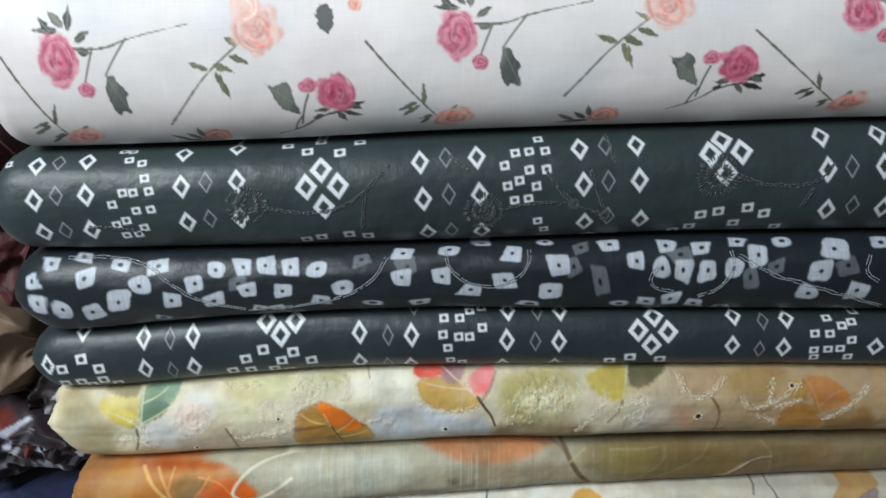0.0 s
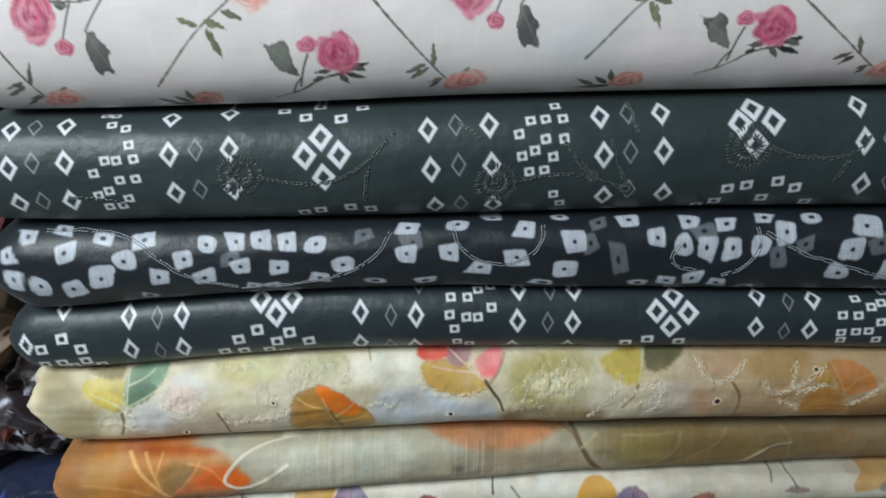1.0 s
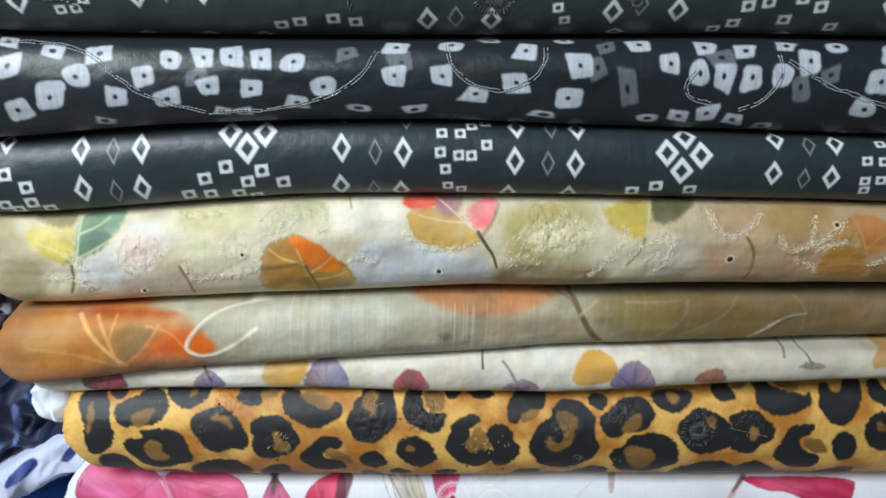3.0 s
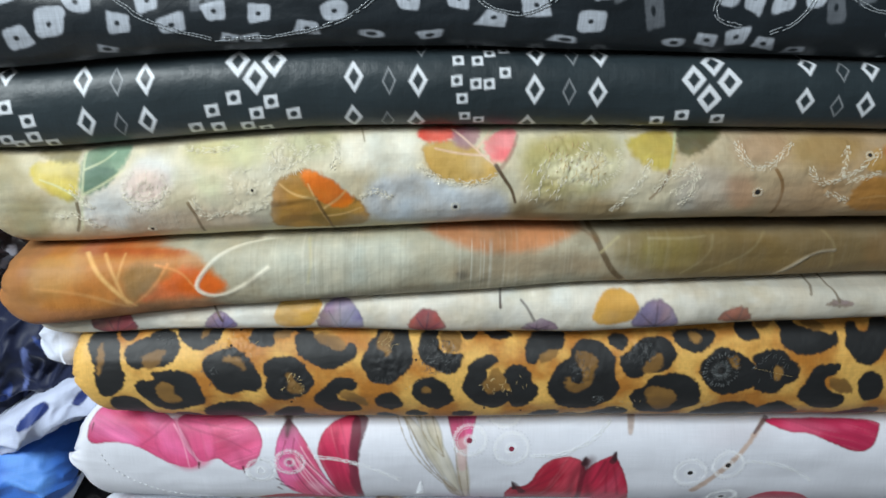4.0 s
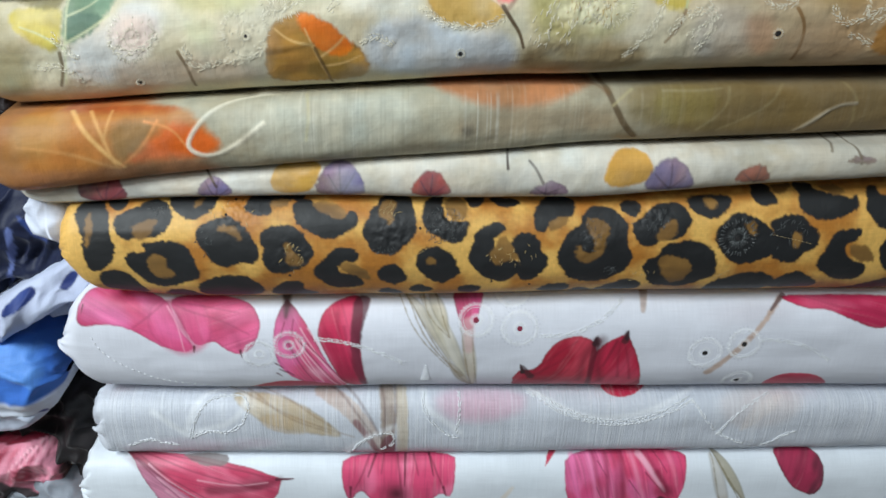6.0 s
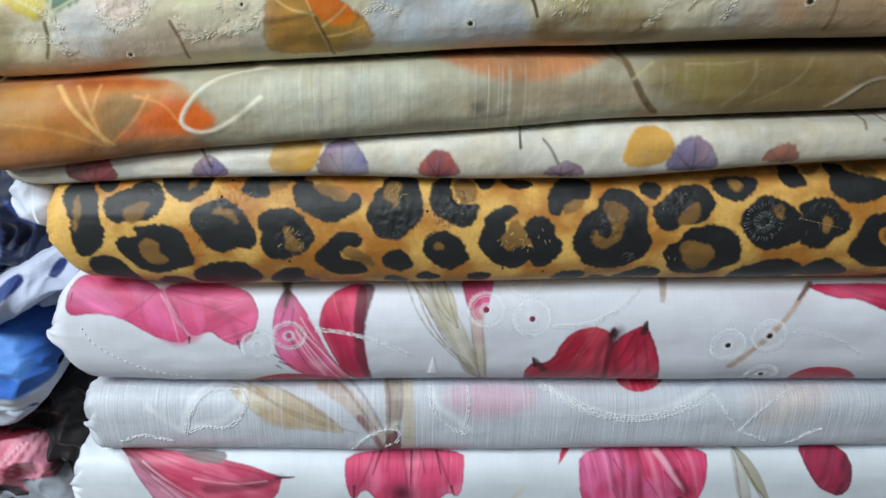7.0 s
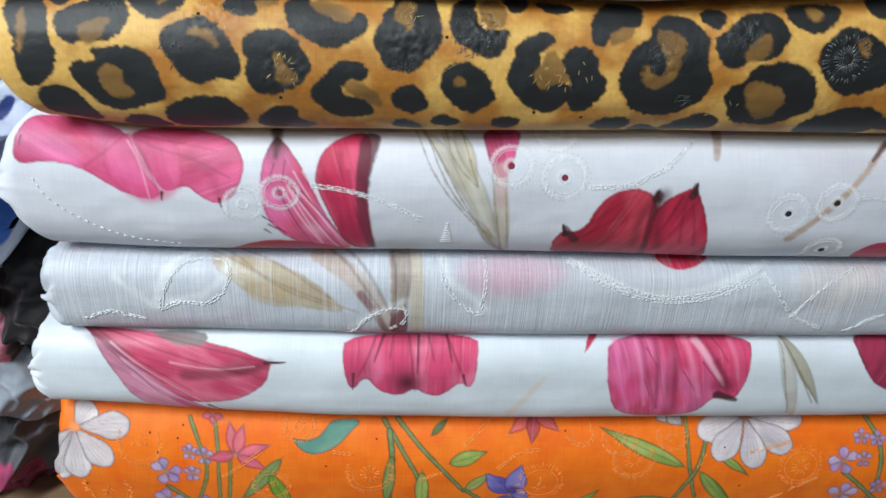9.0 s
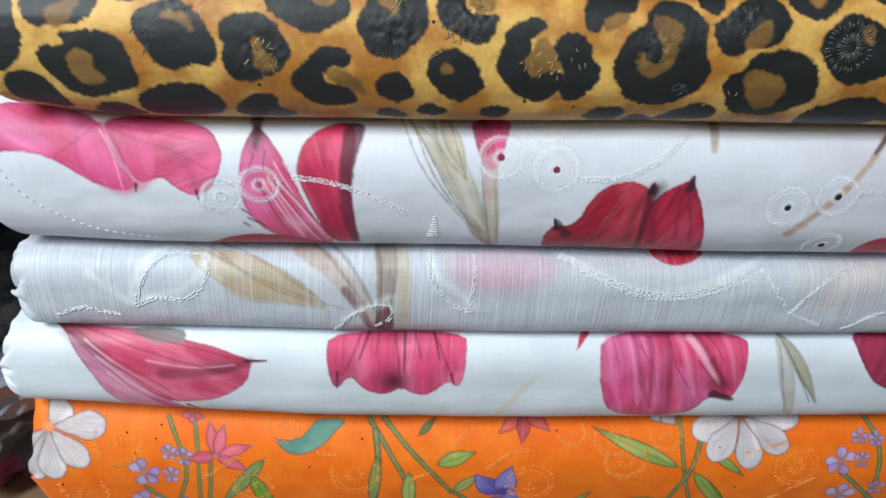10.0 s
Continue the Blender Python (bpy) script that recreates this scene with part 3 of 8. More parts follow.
pale = Cloth(flat(0.714), flat(0.668), -0.322, -0.283, nose=0.022, depth=0.26, dent=0.004, seed=33, round_end=0.018, crumple=0.007, tilt=-0.25, cell=0.0015)
pale_flap = Cloth(flat(0.668), flat(0.632), -0.400, -0.281, nose=0.030, depth=0.26, dent=0.004, seed=37, round_end=0.018, crumple=0.009, tilt=0.6, cell=0.0015)
bluish = Cloth(flat(0.585), flat(0.503), -0.60, -0.325, nose=0.018, depth=0.26, dent=0.005, seed=24, round_end=0.040, crumple=0.010, tilt=0.10, cell=0.0015)
blue_flap = Cloth(flat(0.540), flat(0.495), -0.60, -0.338, nose=0.030, depth=0.26, dent=0.005, seed=34, round_end=0.040, crumple=0.012, tilt=0.20, cell=0.0015)
wine = Cloth(flat(0.530), flat(0.400), -0.60, -0.300, nose=0.060, depth=0.26, dent=0.005, seed=25, round_end=0.040, crumple=0.026, tilt=0.20, cell=0.0015)
wine_flap = Cloth(flat(0.470), flat(0.392), -0.60, -0.345, nose=0.030, depth=0.26, dent=0.005, seed=35, round_end=0.040, crumple=0.018, tilt=0.15, cell=0.0015)
grey = Cloth(flat(0.405), flat(0.262), -0.60, -0.322, nose=0.050, depth=0.26, dent=0.005, seed=26, round_end=0.040, crumple=0.024, tilt=0.20, cell=0.0015)
grey_flap = Cloth(flat(0.425), flat(0.350), -0.60, -0.318, nose=0.034, depth=0.26, dent=0.005, seed=36, round_end=0.040, crumple=0.016, tilt=-0.20, cell=0.0015)

# ---- print of the white rose cloth ----
ROSE_PINK, ROSE_DEEP = srgb(236, 156, 176), srgb(178, 62, 100)
CORAL, CORAL_DEEP = srgb(246, 206, 194), srgb(228, 128, 112)
STEM = srgb(110, 110, 98)
c = rose
c.fill(srgb(238, 231, 231))
for k in range(14):
    wash(c, (-0.3 + 0.055 * k, 0.05 * math.sin(k * 2.3)), 0.05, 0.03, srgb(220, 222, 226) if k % 2 else srgb(238, 228, 230), 0.6, k)


def spray_with_bud(c, o, r=1.0):
    """A pink rose, its bud, a long stem to one side and a hanging leaf; o is the rose's middle."""
    at = lambda dx, ds: (o[0] + dx * r, o[1] + ds * r)
    stroke(c, [at(0.012, 0.007), at(0.034, 0.0065), at(0.049, 0.013), at(0.094, 0.022)], 0.0009, 0.0003, STEM, rag=0.0006)
    stroke(c, [at(0.025, 0.007), at(0.019, -0.008), at(0.016, -0.016)], 0.0007, 0.0006, STEM)
    stroke(c, [at(0.049, 0.013), at(0.038, -0.001), at(0.032, -0.010)], 0.0007, 0.0006, STEM)
    for dx, ds, tx, ts in ((0.009, 0.018, 0.010, 0.036), (0.006, 0.020, -0.005, 0.031), (0.002, 0.018, -0.016, 0.019), (0.013, 0.011, 0.024, 0.018), (0.014, 0.006, 0.025, 0.004), (-0.004, 0.018, -0.012, 0.027)):
        leaf(c, at(dx, ds), at(tx, ts), 0.0030, srgb(74, 78, 76), srgb(130, 132, 122), rag=0.0009, vein=srgb(150, 152, 144))
    torn_leaf(c, [at(0.032, -0.010), at(0.037, -0.009), at(0.040, -0.016), at(0.046, -0.022), at(0.043, -0.027), at(0.046, -0.038), at(0.039, -0.034), at(0.036, -0.039), at(0.032, -0.029), at(0.030, -0.022), at(0.031, -0.016)])
    rose_head(c, at(0.0165, -0.0195), 0.0056, 80, ROSE_PINK, ROSE_DEEP, 4, 1.0, 1.2)
    rose_head(c, o, 0.0148, 10, ROSE_PINK, ROSE_DEEP, 1, 1.0, 1.25)


def spray_coral(c, o):
    """A pale coral rose on a long bare stem that runs down to one side."""
    at = lambda dx, ds: (o[0] + dx, o[1] + ds)
    stroke(c, [at(-0.010, -0.006), at(-0.036, -0.026), at(-0.052, -0.044), at(-0.068, -0.063)], 0.0005, 0.0009, srgb(116, 116, 100), rag=0.0005)
    for rx, rs, tx, ts in ((-0.034, -0.024, -0.050, -0.018), (-0.03, -0.02, -0.016, -0.026), (-0.03, -0.024, -0.02, -0.046), (-0.026, -0.026, -0.026, -0.04), (-0.02, -0.014, -0.006, -0.02), (-0.012, -0.008, -0.022, -0.003)):
        leaf(c, at(rx, rs), at(tx, ts), 0.0026, srgb(120, 122, 98), srgb(160, 158, 126), rag=0.0012)
    rose_head(c, at(0.002, 0.002), 0.019, 30, CORAL, CORAL_DEEP, 3, 0.75)
    rose_head(c, at(-0.006, 0.016), 0.012, 10, srgb(250, 200, 190), CORAL, 5, 0.7)


def spray_with_leaf(c, o):
    """A pink rose with a dark leaf and a bud on thin stems."""
    at = lambda dx, ds: (o[0] + dx, o[1] + ds)
    dark = srgb(80, 80, 76)
    stroke(c, [at(0.004, -0.014), at(-0.012, -0.017), at(-0.028, -0.029), at(-0.046, -0.036)], 0.0010, 0.0004, dark, rag=0.0005)
    stroke(c, [at(-0.020, 0.000), at(-0.024, -0.010), at(-0.027, -0.024)], 0.0007, 0.0007, dark)
    stroke(c, [at(-0.026, -0.017), at(-0.030, -0.022), at(-0.033, -0.031)], 0.0007, 0.0006, dark)
    torn_leaf(c, [at(-0.050, 0.008), at(-0.042, 0.006), at(-0.037, 0.010), at(-0.031, 0.004), at(-0.032, 0.000), at(-0.029, -0.008), at(-0.026, -0.017), at(-0.034, -0.013), at(-0.042, -0.009), at(-0.045, -0.002)])
    for dx, ds, tx, ts in ((0.004, -0.012, 0.020, -0.007), (0.003, -0.014, 0.019, -0.019), (0.000, -0.014, 0.006, -0.023), (-0.005, -0.012, -0.017, -0.013), (0.008, -0.008, 0.018, -0.013), (-0.010, -0.016, -0.018, -0.019)):
        leaf(c, at(dx, ds), at(tx, ts), 0.0026, srgb(60, 62, 64), srgb(110, 112, 106), rag=0.0009)
    rose_head(c, at(-0.020, 0.006), 0.0056, 100, ROSE_PINK, ROSE_DEEP, 6, 1.0, 1.3)
    rose_head(c, o, 0.0145, 40, srgb(226, 128, 154), ROSE_DEEP, 2, 1.0, 1.08)


def spray_fallen(c, o, lean=0.0):
    """A coral rose at the foot of a slanting stem with small leaves."""
    at = lambda dx, ds: (o[0] + dx + lean * ds, o[1] + ds)
    stroke(c, [at(-0.008, 0.002), at(-0.028, 0.026), at(-0.046, 0.046), at(-0.058, 0.06)], 0.0006, 0.0009, srgb(108, 108, 94), rag=0.0005)
    for rx, rs, tx, ts in ((-0.022, 0.016, -0.036, 0.010), (-0.018, 0.012, -0.018, 0.030), (-0.02, 0.014, -0.034, 0.004), (-0.012, 0.004, -0.022, -0.006), (-0.01, 0.004, -0.022, 0.0), (0.0, 0.004, 0.006, 0.012)):
        leaf(c, at(rx, rs), at(tx, ts), 0.0022, srgb(100, 102, 92), srgb(140, 140, 118), rag=0.0010)
    rose_head(c, at(0.003, 0.0), 0.0165, 20, CORAL, srgb(226, 112, 96), 7, 0.9, 0.62)


for o in ((-0.2710, 0.0056), (0.0098, 0.0178), (0.2914, 0.0318)):
    spray_with_bud(c, o)
for o in ((-0.1318, 0.0215), (0.1554, 0.0346)):
    spray_coral(c, o)
for o in ((-0.0766, -0.0206), (0.2090, -0.0075)):
    spray_with_leaf(c, o)
for o, lean in (((0.0042, -0.0458), 0.0), ((0.2914, -0.0421), -0.25), ((-0.2710, -0.0524), 0.3)):
    spray_fallen(c, o, lean)
for o in ((-0.1702, -0.0570), (0.1178, -0.0495)):
    rose_head(c, o, 0.01271, 20, CORAL, CORAL_DEEP, 9, 0.95, 0.8)
    for k, (dx, ds, tx, ts) in enumerate(((-0.008, -0.006, -0.034, -0.008), (-0.012, -0.004, -0.022, 0.006), (-0.01, 0.0, -0.012, 0.012), (-0.02, -0.006, -0.034, 0.004))):
        leaf(c, (o[0] + dx, o[1] + ds), (o[0] + tx, o[1] + ts), 0.0026, srgb(96, 98, 92), srgb(130, 130, 116))
ragged_leaf(c, (-0.0838, 0.0411), (-0.0806, 0.0178), 0.00795, 12)
rose_head(c, (-0.0614, 0.0393), 0.00556, 0, CORAL, CORAL_DEEP, 3)

# ---- prints of the black cloth ----
def black_ground(c, tone, seed):
    c.fill(tone)
    f = fbm(c.X * 30, c.S * 30, seed, 4)
    c.C *= (0.8 + 0.4 * f)[..., None]


black_ground(black_top, srgb(49, 60, 62), 1)
black_ground(black_mid, srgb(30, 37, 43), 2)
black_ground(black_low, srgb(42, 52, 57), 3)
c = black_top
A, B = 0.00722, 0.00977
for col in (((-0.3076, 0.0405), (-0.3084, 0.0103), (-0.3060, -0.0188)), ((-0.2700, 0.0442), (-0.2692, 0.0141), (-0.2692, -0.0169)), ((-0.1972, 0.0489), (-0.1964, 0.0188), (-0.1948, -0.0113)),
            ((-0.1572, 0.0536), (-0.1548, 0.0216), (-0.1540, -0.0085)), ((-0.0172, 0.0301), (-0.0148, 0.0019), (-0.0116, -0.0292)), ((0.0252, 0.0320), (0.0276, 0.0038), (0.0300, -0.0292)),
            ((0.1020, 0.0358), (0.1052, 0.0085), (0.1084, -0.0235)), ((0.1444, 0.0376), (0.1468, 0.0103), (0.1508, -0.0226)), ((0.2820, 0.0395), (0.2860, 0.0141), (0.2908, -0.0169)), ((0.3244, 0.0405), (0.3276, 0.0160), (0.3332, -0.0160))):
    for k, at in enumerate(col):
        diamond(c, at, A * 0.94, B, 0.55, 1.0, 4)
for at in ((-0.2916, 0.0141), (-0.2916, 0.0433), (-0.2892, -0.0169), (-0.1780, 0.0216), (-0.1772, -0.0085), (0.0020, 0.0329), (0.0044, 0.0047), (0.0068, -0.0273), (0.1212, 0.0376), (0.1236, 0.0103), (0.1252, -0.0179), (0.3036, 0.0160), (0.3092, -0.0132)):
    diamond(c, at, A * 0.72, B * 0.86, 0.82, 0.45, 4)
for group in (((-0.0916, 0.0282), (-0.1028, 0.0151), (-0.0788, 0.0151), (-0.0900, -0.0009)), ((0.2084, 0.0395), (0.1988, 0.0282), (0.2220, 0.0292), (0.2108, 0.0132))):
    for at in group:
        diamond(c, at, 0.00849, 0.01062, 0.5, 1.0, 4)
for at in ((0.0716, 0.0461), (0.0540, 0.0339), (0.0644, 0.0348), (0.0764, 0.0348), (0.0460, 0.0245), (0.0644, 0.0207), (0.0772, 0.0207), (0.0572, 0.0132), (0.0484, 0.0094), (0.0700, 0.0085), (0.0540, -0.0019), (0.0644, -0.0009), (0.0724, -0.0207), (0.0780, -0.0301)):
    little_square(c, at, 0.00340, 8)
for at in ((-0.2244, 0.0263), (-0.2412, 0.0151), (-0.2332, 0.0151), (-0.2212, 0.0160), (-0.2500, 0.0056), (-0.2324, 0.0000), (-0.2212, 0.0009), (-0.2412, -0.0085), (-0.2492, -0.0122), (-0.2284, -0.0151), (-0.2436, -0.0226), (-0.2340, -0.0216), (-0.2452, 0.0564), (-0.2380, 0.0555), (-0.2380, 0.0433), (-0.2276, 0.0395), (-0.3306, 0.0421)):
    little_square(c, at, 0.00340, 8)
for at in ((-0.1060, -0.0339), (-0.0940, -0.0310), (-0.0724, -0.0282), (-0.0580, -0.0310), (-0.1188, 0.0546), (-0.1028, 0.0452), (-0.0780, 0.0423), (-0.0636, 0.0546), (-0.0940, 0.0593), (0.1964, -0.0198), (0.2092, -0.0169), (0.2308, -0.0141), (0.2444, -0.0198), (0.2236, -0.0301), (0.1908, -0.0339), (0.2572, -0.0358), (0.1796, -0.0405)):
    little_square(c, at, 0.00425, 6)
for at in ((-0.1956, -0.0480), (-0.1548, -0.0480), (-0.1188, -0.0470), (0.1140, -0.0433), (0.2300, -0.0479)):
    diamond(c, at, 0.00679, 0.00510, 0.5)

c = black_mid
PATCHES = (
    ((-0.2846, 0.0324), 17, 10), ((-0.3096, 0.0267), 16, 12), ((-0.3248, 0.0138), 15, 12), ((-0.3224, -0.0023), 19, 17), ((-0.2814, 0.0164), 20, 15), ((-0.3030, -0.0070), 19, 18), ((-0.2790, -0.0099), 21, 16), ((-0.2566, -0.0014), 24, 21),
    ((-0.2382, 0.0099), 21, 17), ((-0.2542, 0.0258), 19, 11), ((-0.2246, 0.0239), 22, 14), ((-0.2142, -0.0042), 18, 15), ((-0.1958, 0.0089), 18, 16), ((-0.1782, 0.0202), 18, 16), ((-0.1574, 0.0221), 17, 18), ((-0.3433, -0.0320), 20, 12))
MORE_PATCHES = (
    ((-0.1390, 0.0230), 19, 19), ((-0.1198, 0.0211), 17, 19), ((-0.0990, 0.0183), 20, 17), ((-0.1542, 0.0014), 18, 15), ((-0.1262, -0.0005), 18, 15), ((-0.1814, -0.0061), 21, 14), ((-0.0966, -0.0117), 19, 12), ((-0.0790, 0.0005), 22, 17),
    ((-0.0318, 0.0315), 21, 15), ((-0.0326, 0.0080), 19, 18), ((0.0050, 0.0333), 21, 14), ((-0.0014, 0.0089), 18, 18), ((0.0218, -0.0061), 21, 14), ((0.0482, 0.0033), 22, 18), ((0.0546, 0.0277), 18, 18), ((0.0306, 0.0418), 18, 10))
RIGHT_PATCHES = (
    ((0.0906, 0.0164), 21, 21), ((0.0850, -0.0070), 23, 18), ((0.1306, 0.0324), 20, 14), ((0.1506, 0.0183), 17, 16), ((0.1706, 0.0117), 17, 20), ((0.1882, 0.0089), 17, 21), ((0.2066, 0.0089), 17, 19), ((0.2274, 0.0108), 18, 18),
    ((0.2458, 0.0202), 19, 20), ((0.1754, 0.0296), 18, 13), ((0.2018, 0.0268), 18, 12), ((0.2306, 0.0315), 16, 10), ((0.2658, 0.0315), 19, 11), ((0.3066, 0.0258), 27, 20), ((0.2946, 0.0089), 23, 18), ((0.2874, -0.0080), 22, 15))
LOW_PATCHES = (
    ((0.3274, -0.0080), 22, 16), ((0.1410, -0.0221), 18, 9), ((0.1618, -0.0192), 18, 11), ((0.1810, -0.0164), 18, 14), ((0.2002, -0.0202), 17, 11), ((0.2226, -0.0258), 18, 8), ((-0.0558, -0.0174), 21, 8), ((-0.0182, -0.0192), 20, 9),
    ((0.0682, -0.0202), 21, 7), ((0.0802, 0.0390), 16, 10), ((-0.1462, -0.0183), 14, 8), ((-0.1326, -0.0192), 14, 8), ((-0.2246, -0.0221), 16, 7), ((0.2898, -0.0324), 18, 6), ((0.3202, -0.0277), 18, 7), ((0.3434, 0.0305), 20, 12))
for n, rows in enumerate((PATCHES, MORE_PATCHES, RIGHT_PATCHES, LOW_PATCHES)):
    for k, (at, rx, rs) in enumerate(rows):
        tied_patch(c, at, rx * 0.00041, rs * 0.00044, ((k * 37 + n * 11) % 25) - 12, 40 * n + k, 0.92, (k * 0.37 + n * 0.2) % 1.0)
for at, rx, rs in (((0.1242, 0.0014), 14, 32), ((-0.0638, 0.0258), 16, 13), ((0.1082, 0.0305), 15, 12), ((0.2602, 0.0117), 15, 12), ((-0.1614, 0.0080), 18, 14), ((-0.0286, 0.0183), 18, 20), ((0.1018, 0.0146), 14, 18), ((0.2410, 0.0033), 14, 20), ((0.1858, 0.0211), 20, 14), ((0.3154, 0.0117), 20, 16)):
    tied_patch(c, at, rx * 0.00044, rs * 0.00044, 15, int(rx * 7 + rs), 0.22)

c = black_low
A, B = 0.00725, 0.01030
for at in ((-0.2472, 0.0189), (-0.2056, 0.0160), (-0.2480, -0.0076), (-0.2072, -0.0104), (-0.0680, 0.0113), (-0.0256, 0.0085), (-0.0688, -0.0170), (-0.0264, -0.0217), (0.0520, 0.0038), (0.0944, 0.0028), (0.0528, 0.0293), (0.0952, 0.0302), (0.0496, -0.0245), (0.0928, -0.0245), (0.2352, 0.0000), (0.2768, -0.0019), (0.2360, 0.0283), (0.2784, 0.0264), (-0.3000, 0.0293), (-0.3303, 0.0009)):
    diamond(c, at, A * 0.88, B, 0.55, 1.0, 3)
for at in ((-0.2248, 0.0160), (-0.2256, -0.0113), (-0.0448, 0.0085), (-0.0456, -0.0208), (0.0752, 0.0028), (0.0768, 0.0293), (0.2576, -0.0038), (0.2592, 0.0236), (-0.0672, 0.0387), (-0.0240, 0.0330)):
    diamond(c, at, A * 0.62, B * 0.85, 0.82, 0.45, 3)
for at in ((-0.1448, 0.0236), (-0.1208, 0.0227), (-0.1328, 0.0123), (0.1584, 0.0132), (0.1824, 0.0123), (0.1696, 0.0000), (0.1712, 0.0264)):
    diamond(c, at, 0.00840, 0.01068, 0.5, 1.0, 3)
for at in ((0.0008, 0.0217), (0.0136, 0.0217), (0.0216, 0.0283), (0.0312, 0.0321), (0.0000, 0.0085), (0.0128, 0.0066), (0.0216, 0.0066), (0.0320, 0.0142), (0.0040, -0.0028), (0.0064, -0.0160), (0.0160, -0.0198), (0.0104, 0.0378)):
    little_square(c, at, 0.00363, 5)
for at in ((-0.1632, -0.0066), (-0.1480, 0.0009), (-0.1232, -0.0028), (-0.1336, -0.0104), (-0.1088, -0.0123), (-0.1760, -0.0189), (-0.1608, -0.0198), (-0.1408, -0.0208), (-0.1288, -0.0255), (0.1376, -0.0189), (0.1536, -0.0132), (0.1784, -0.0160), (0.1264, -0.0308)):
    little_square(c, at, 0.00458, 5)
for at in ((-0.3008, 0.0057), (-0.2872, -0.0038), (-0.3184, -0.0028), (-0.3056, -0.0179), (-0.2864, -0.0160), (-0.2752, -0.0227), (-0.3200, -0.0198), (-0.2976, -0.0227)):
    little_square(c, at, 0.00458, 5)
for at in ((0.3352, 0.0359), (0.3112, 0.0274), (0.3224, 0.0198), (0.3304, 0.0236), (0.3008, 0.0123), (0.3128, 0.0123), (0.3304, 0.0066), (0.3016, -0.0038), (0.3128, -0.0028), (0.3224, -0.0019), (0.3032, -0.0123), (0.3304, -0.0113)):
    little_square(c, at, 0.00367, 5)
diamond(c, (0.3504, 0.0000), 0.00688, 0.00917, 0.55)

# ---- prints of the cream leaf cloth ----

def mottled(c, base, tones, count, seed, size=0.05, alpha=0.6):
    c.fill(base)
    rng = random.Random(seed)
    for k in range(count):
        wash(c, (rng.uniform(-0.36, 0.5), rng.uniform(-0.05, 0.05)), size * rng.uniform(0.6, 1.5), size * rng.uniform(0.4, 0.9), tones[k % len(tones)], alpha * rng.uniform(0.5, 1), seed + k, rng.uniform(-30, 30), 0.48)
    for k, tone in enumerate(tones):
        f = smooth(0.47, 0.66, fbm(c.X * 24 + k * 3.7, c.S * 34 + k, seed + 50 + k, 5))
        c.lay(slice(None), f * 0.75 * alpha / 0.6, tone)


c = cream_top
c.fill(srgb(210, 200, 172))
shape(c, [(-0.3289, 0.0519), (-0.2999, 0.0334), (-0.2873, 0.0153), (-0.2833, -0.006), (-0.2851, -0.0267), (-0.3173, -0.0258), (-0.3304, -0.016)], srgb(158, 146, 108), 0.007, 0.0012, 0.8, 0.08)
shape(c, [(-0.2584, 0.0064), (-0.2259, 0.021), (-0.2138, 0.0351), (-0.193, 0.0264), (-0.1971, 0.004), (-0.2259, -0.0215), (-0.2617, -0.0183)], srgb(216, 212, 206), 0.006, 0.0012, 0.9, 0.08)
shape(c, [(-0.2299, 0.0121), (-0.2202, 0.0245), (-0.2044, 0.022), (-0.1947, 0.0114), (-0.2058, -0.0018), (-0.2211, 0)], srgb(218, 196, 184), 0.005, 0.0012, 0.9, 0.08)
shape(c, [(-0.2265, -0.0058), (-0.1863, -0.0032), (-0.128, -0.0145), (-0.1298, -0.0285), (-0.2026, -0.0255), (-0.2305, -0.0228)], srgb(194, 172, 150), 0.006, 0.0012, 0.7, 0.08)
shape(c, [(-0.1928, 0.0394), (-0.1596, 0.0442), (-0.1234, 0.0397), (-0.1258, 0.0198), (-0.1531, 0.018), (-0.181, 0.0198)], srgb(196, 190, 140), 0.006, 0.0012, 0.8, 0.08)
shape(c, [(-0.1793, 0.0197), (-0.1571, 0.0182), (-0.1619, -0), (-0.1795, 0.0028)], srgb(206, 204, 168), 0.005, 0.0012, 0.8, 0.08)
shape(c, [(-0.1155, 0.0416), (-0.0802, 0.0435), (-0.0794, 0.0285), (-0.1026, 0.0187), (-0.1179, 0.0247)], srgb(184, 178, 134), 0.006, 0.0012, 0.7, 0.08)
shape(c, [(-0.0801, 0.0396), (-0.0249, 0.0425), (-0.0227, 0.0182), (-0.0402, 0.0094), (-0.0753, 0.0142)], srgb(228, 224, 208), 0.007, 0.0012, 0.95, 0.08)
shape(c, [(-0.0635, 0.0065), (-0.0245, 0.0129), (-0.0008, 0.0007), (0.0384, 0.0007), (0.0422, -0.0366), (-0.0608, -0.0305)], srgb(194, 199, 205), 0.006, 0.0012, 0.9, 0.08)
shape(c, [(0.0438, 0.0275), (0.0616, 0.0362), (0.1019, 0.0422), (0.1165, 0.0321), (0.1101, -0.0057), (0.0785, -0.0079), (0.0508, -0.005)], srgb(172, 160, 94), 0.008, 0.0012, 0.85, 0.08)
shape(c, [(0.0591, 0.0179), (0.0965, 0.0236), (0.1199, 0.0179), (0.1091, 0.0023), (0.0661, 0.0009)], srgb(216, 208, 172), 0.006, 0.0012, 0.8, 0.08)
# olive-brown shadow low on the fold, put into the print colour
shape(c, [(0.0413, -0.0074), (0.0782, -0.0048), (0.1262, -0.0077), (0.1277, -0.0321), (0.0422, -0.0366)], srgb(136, 112, 66), 0.006, 0.0012, 0.75, 0.08)
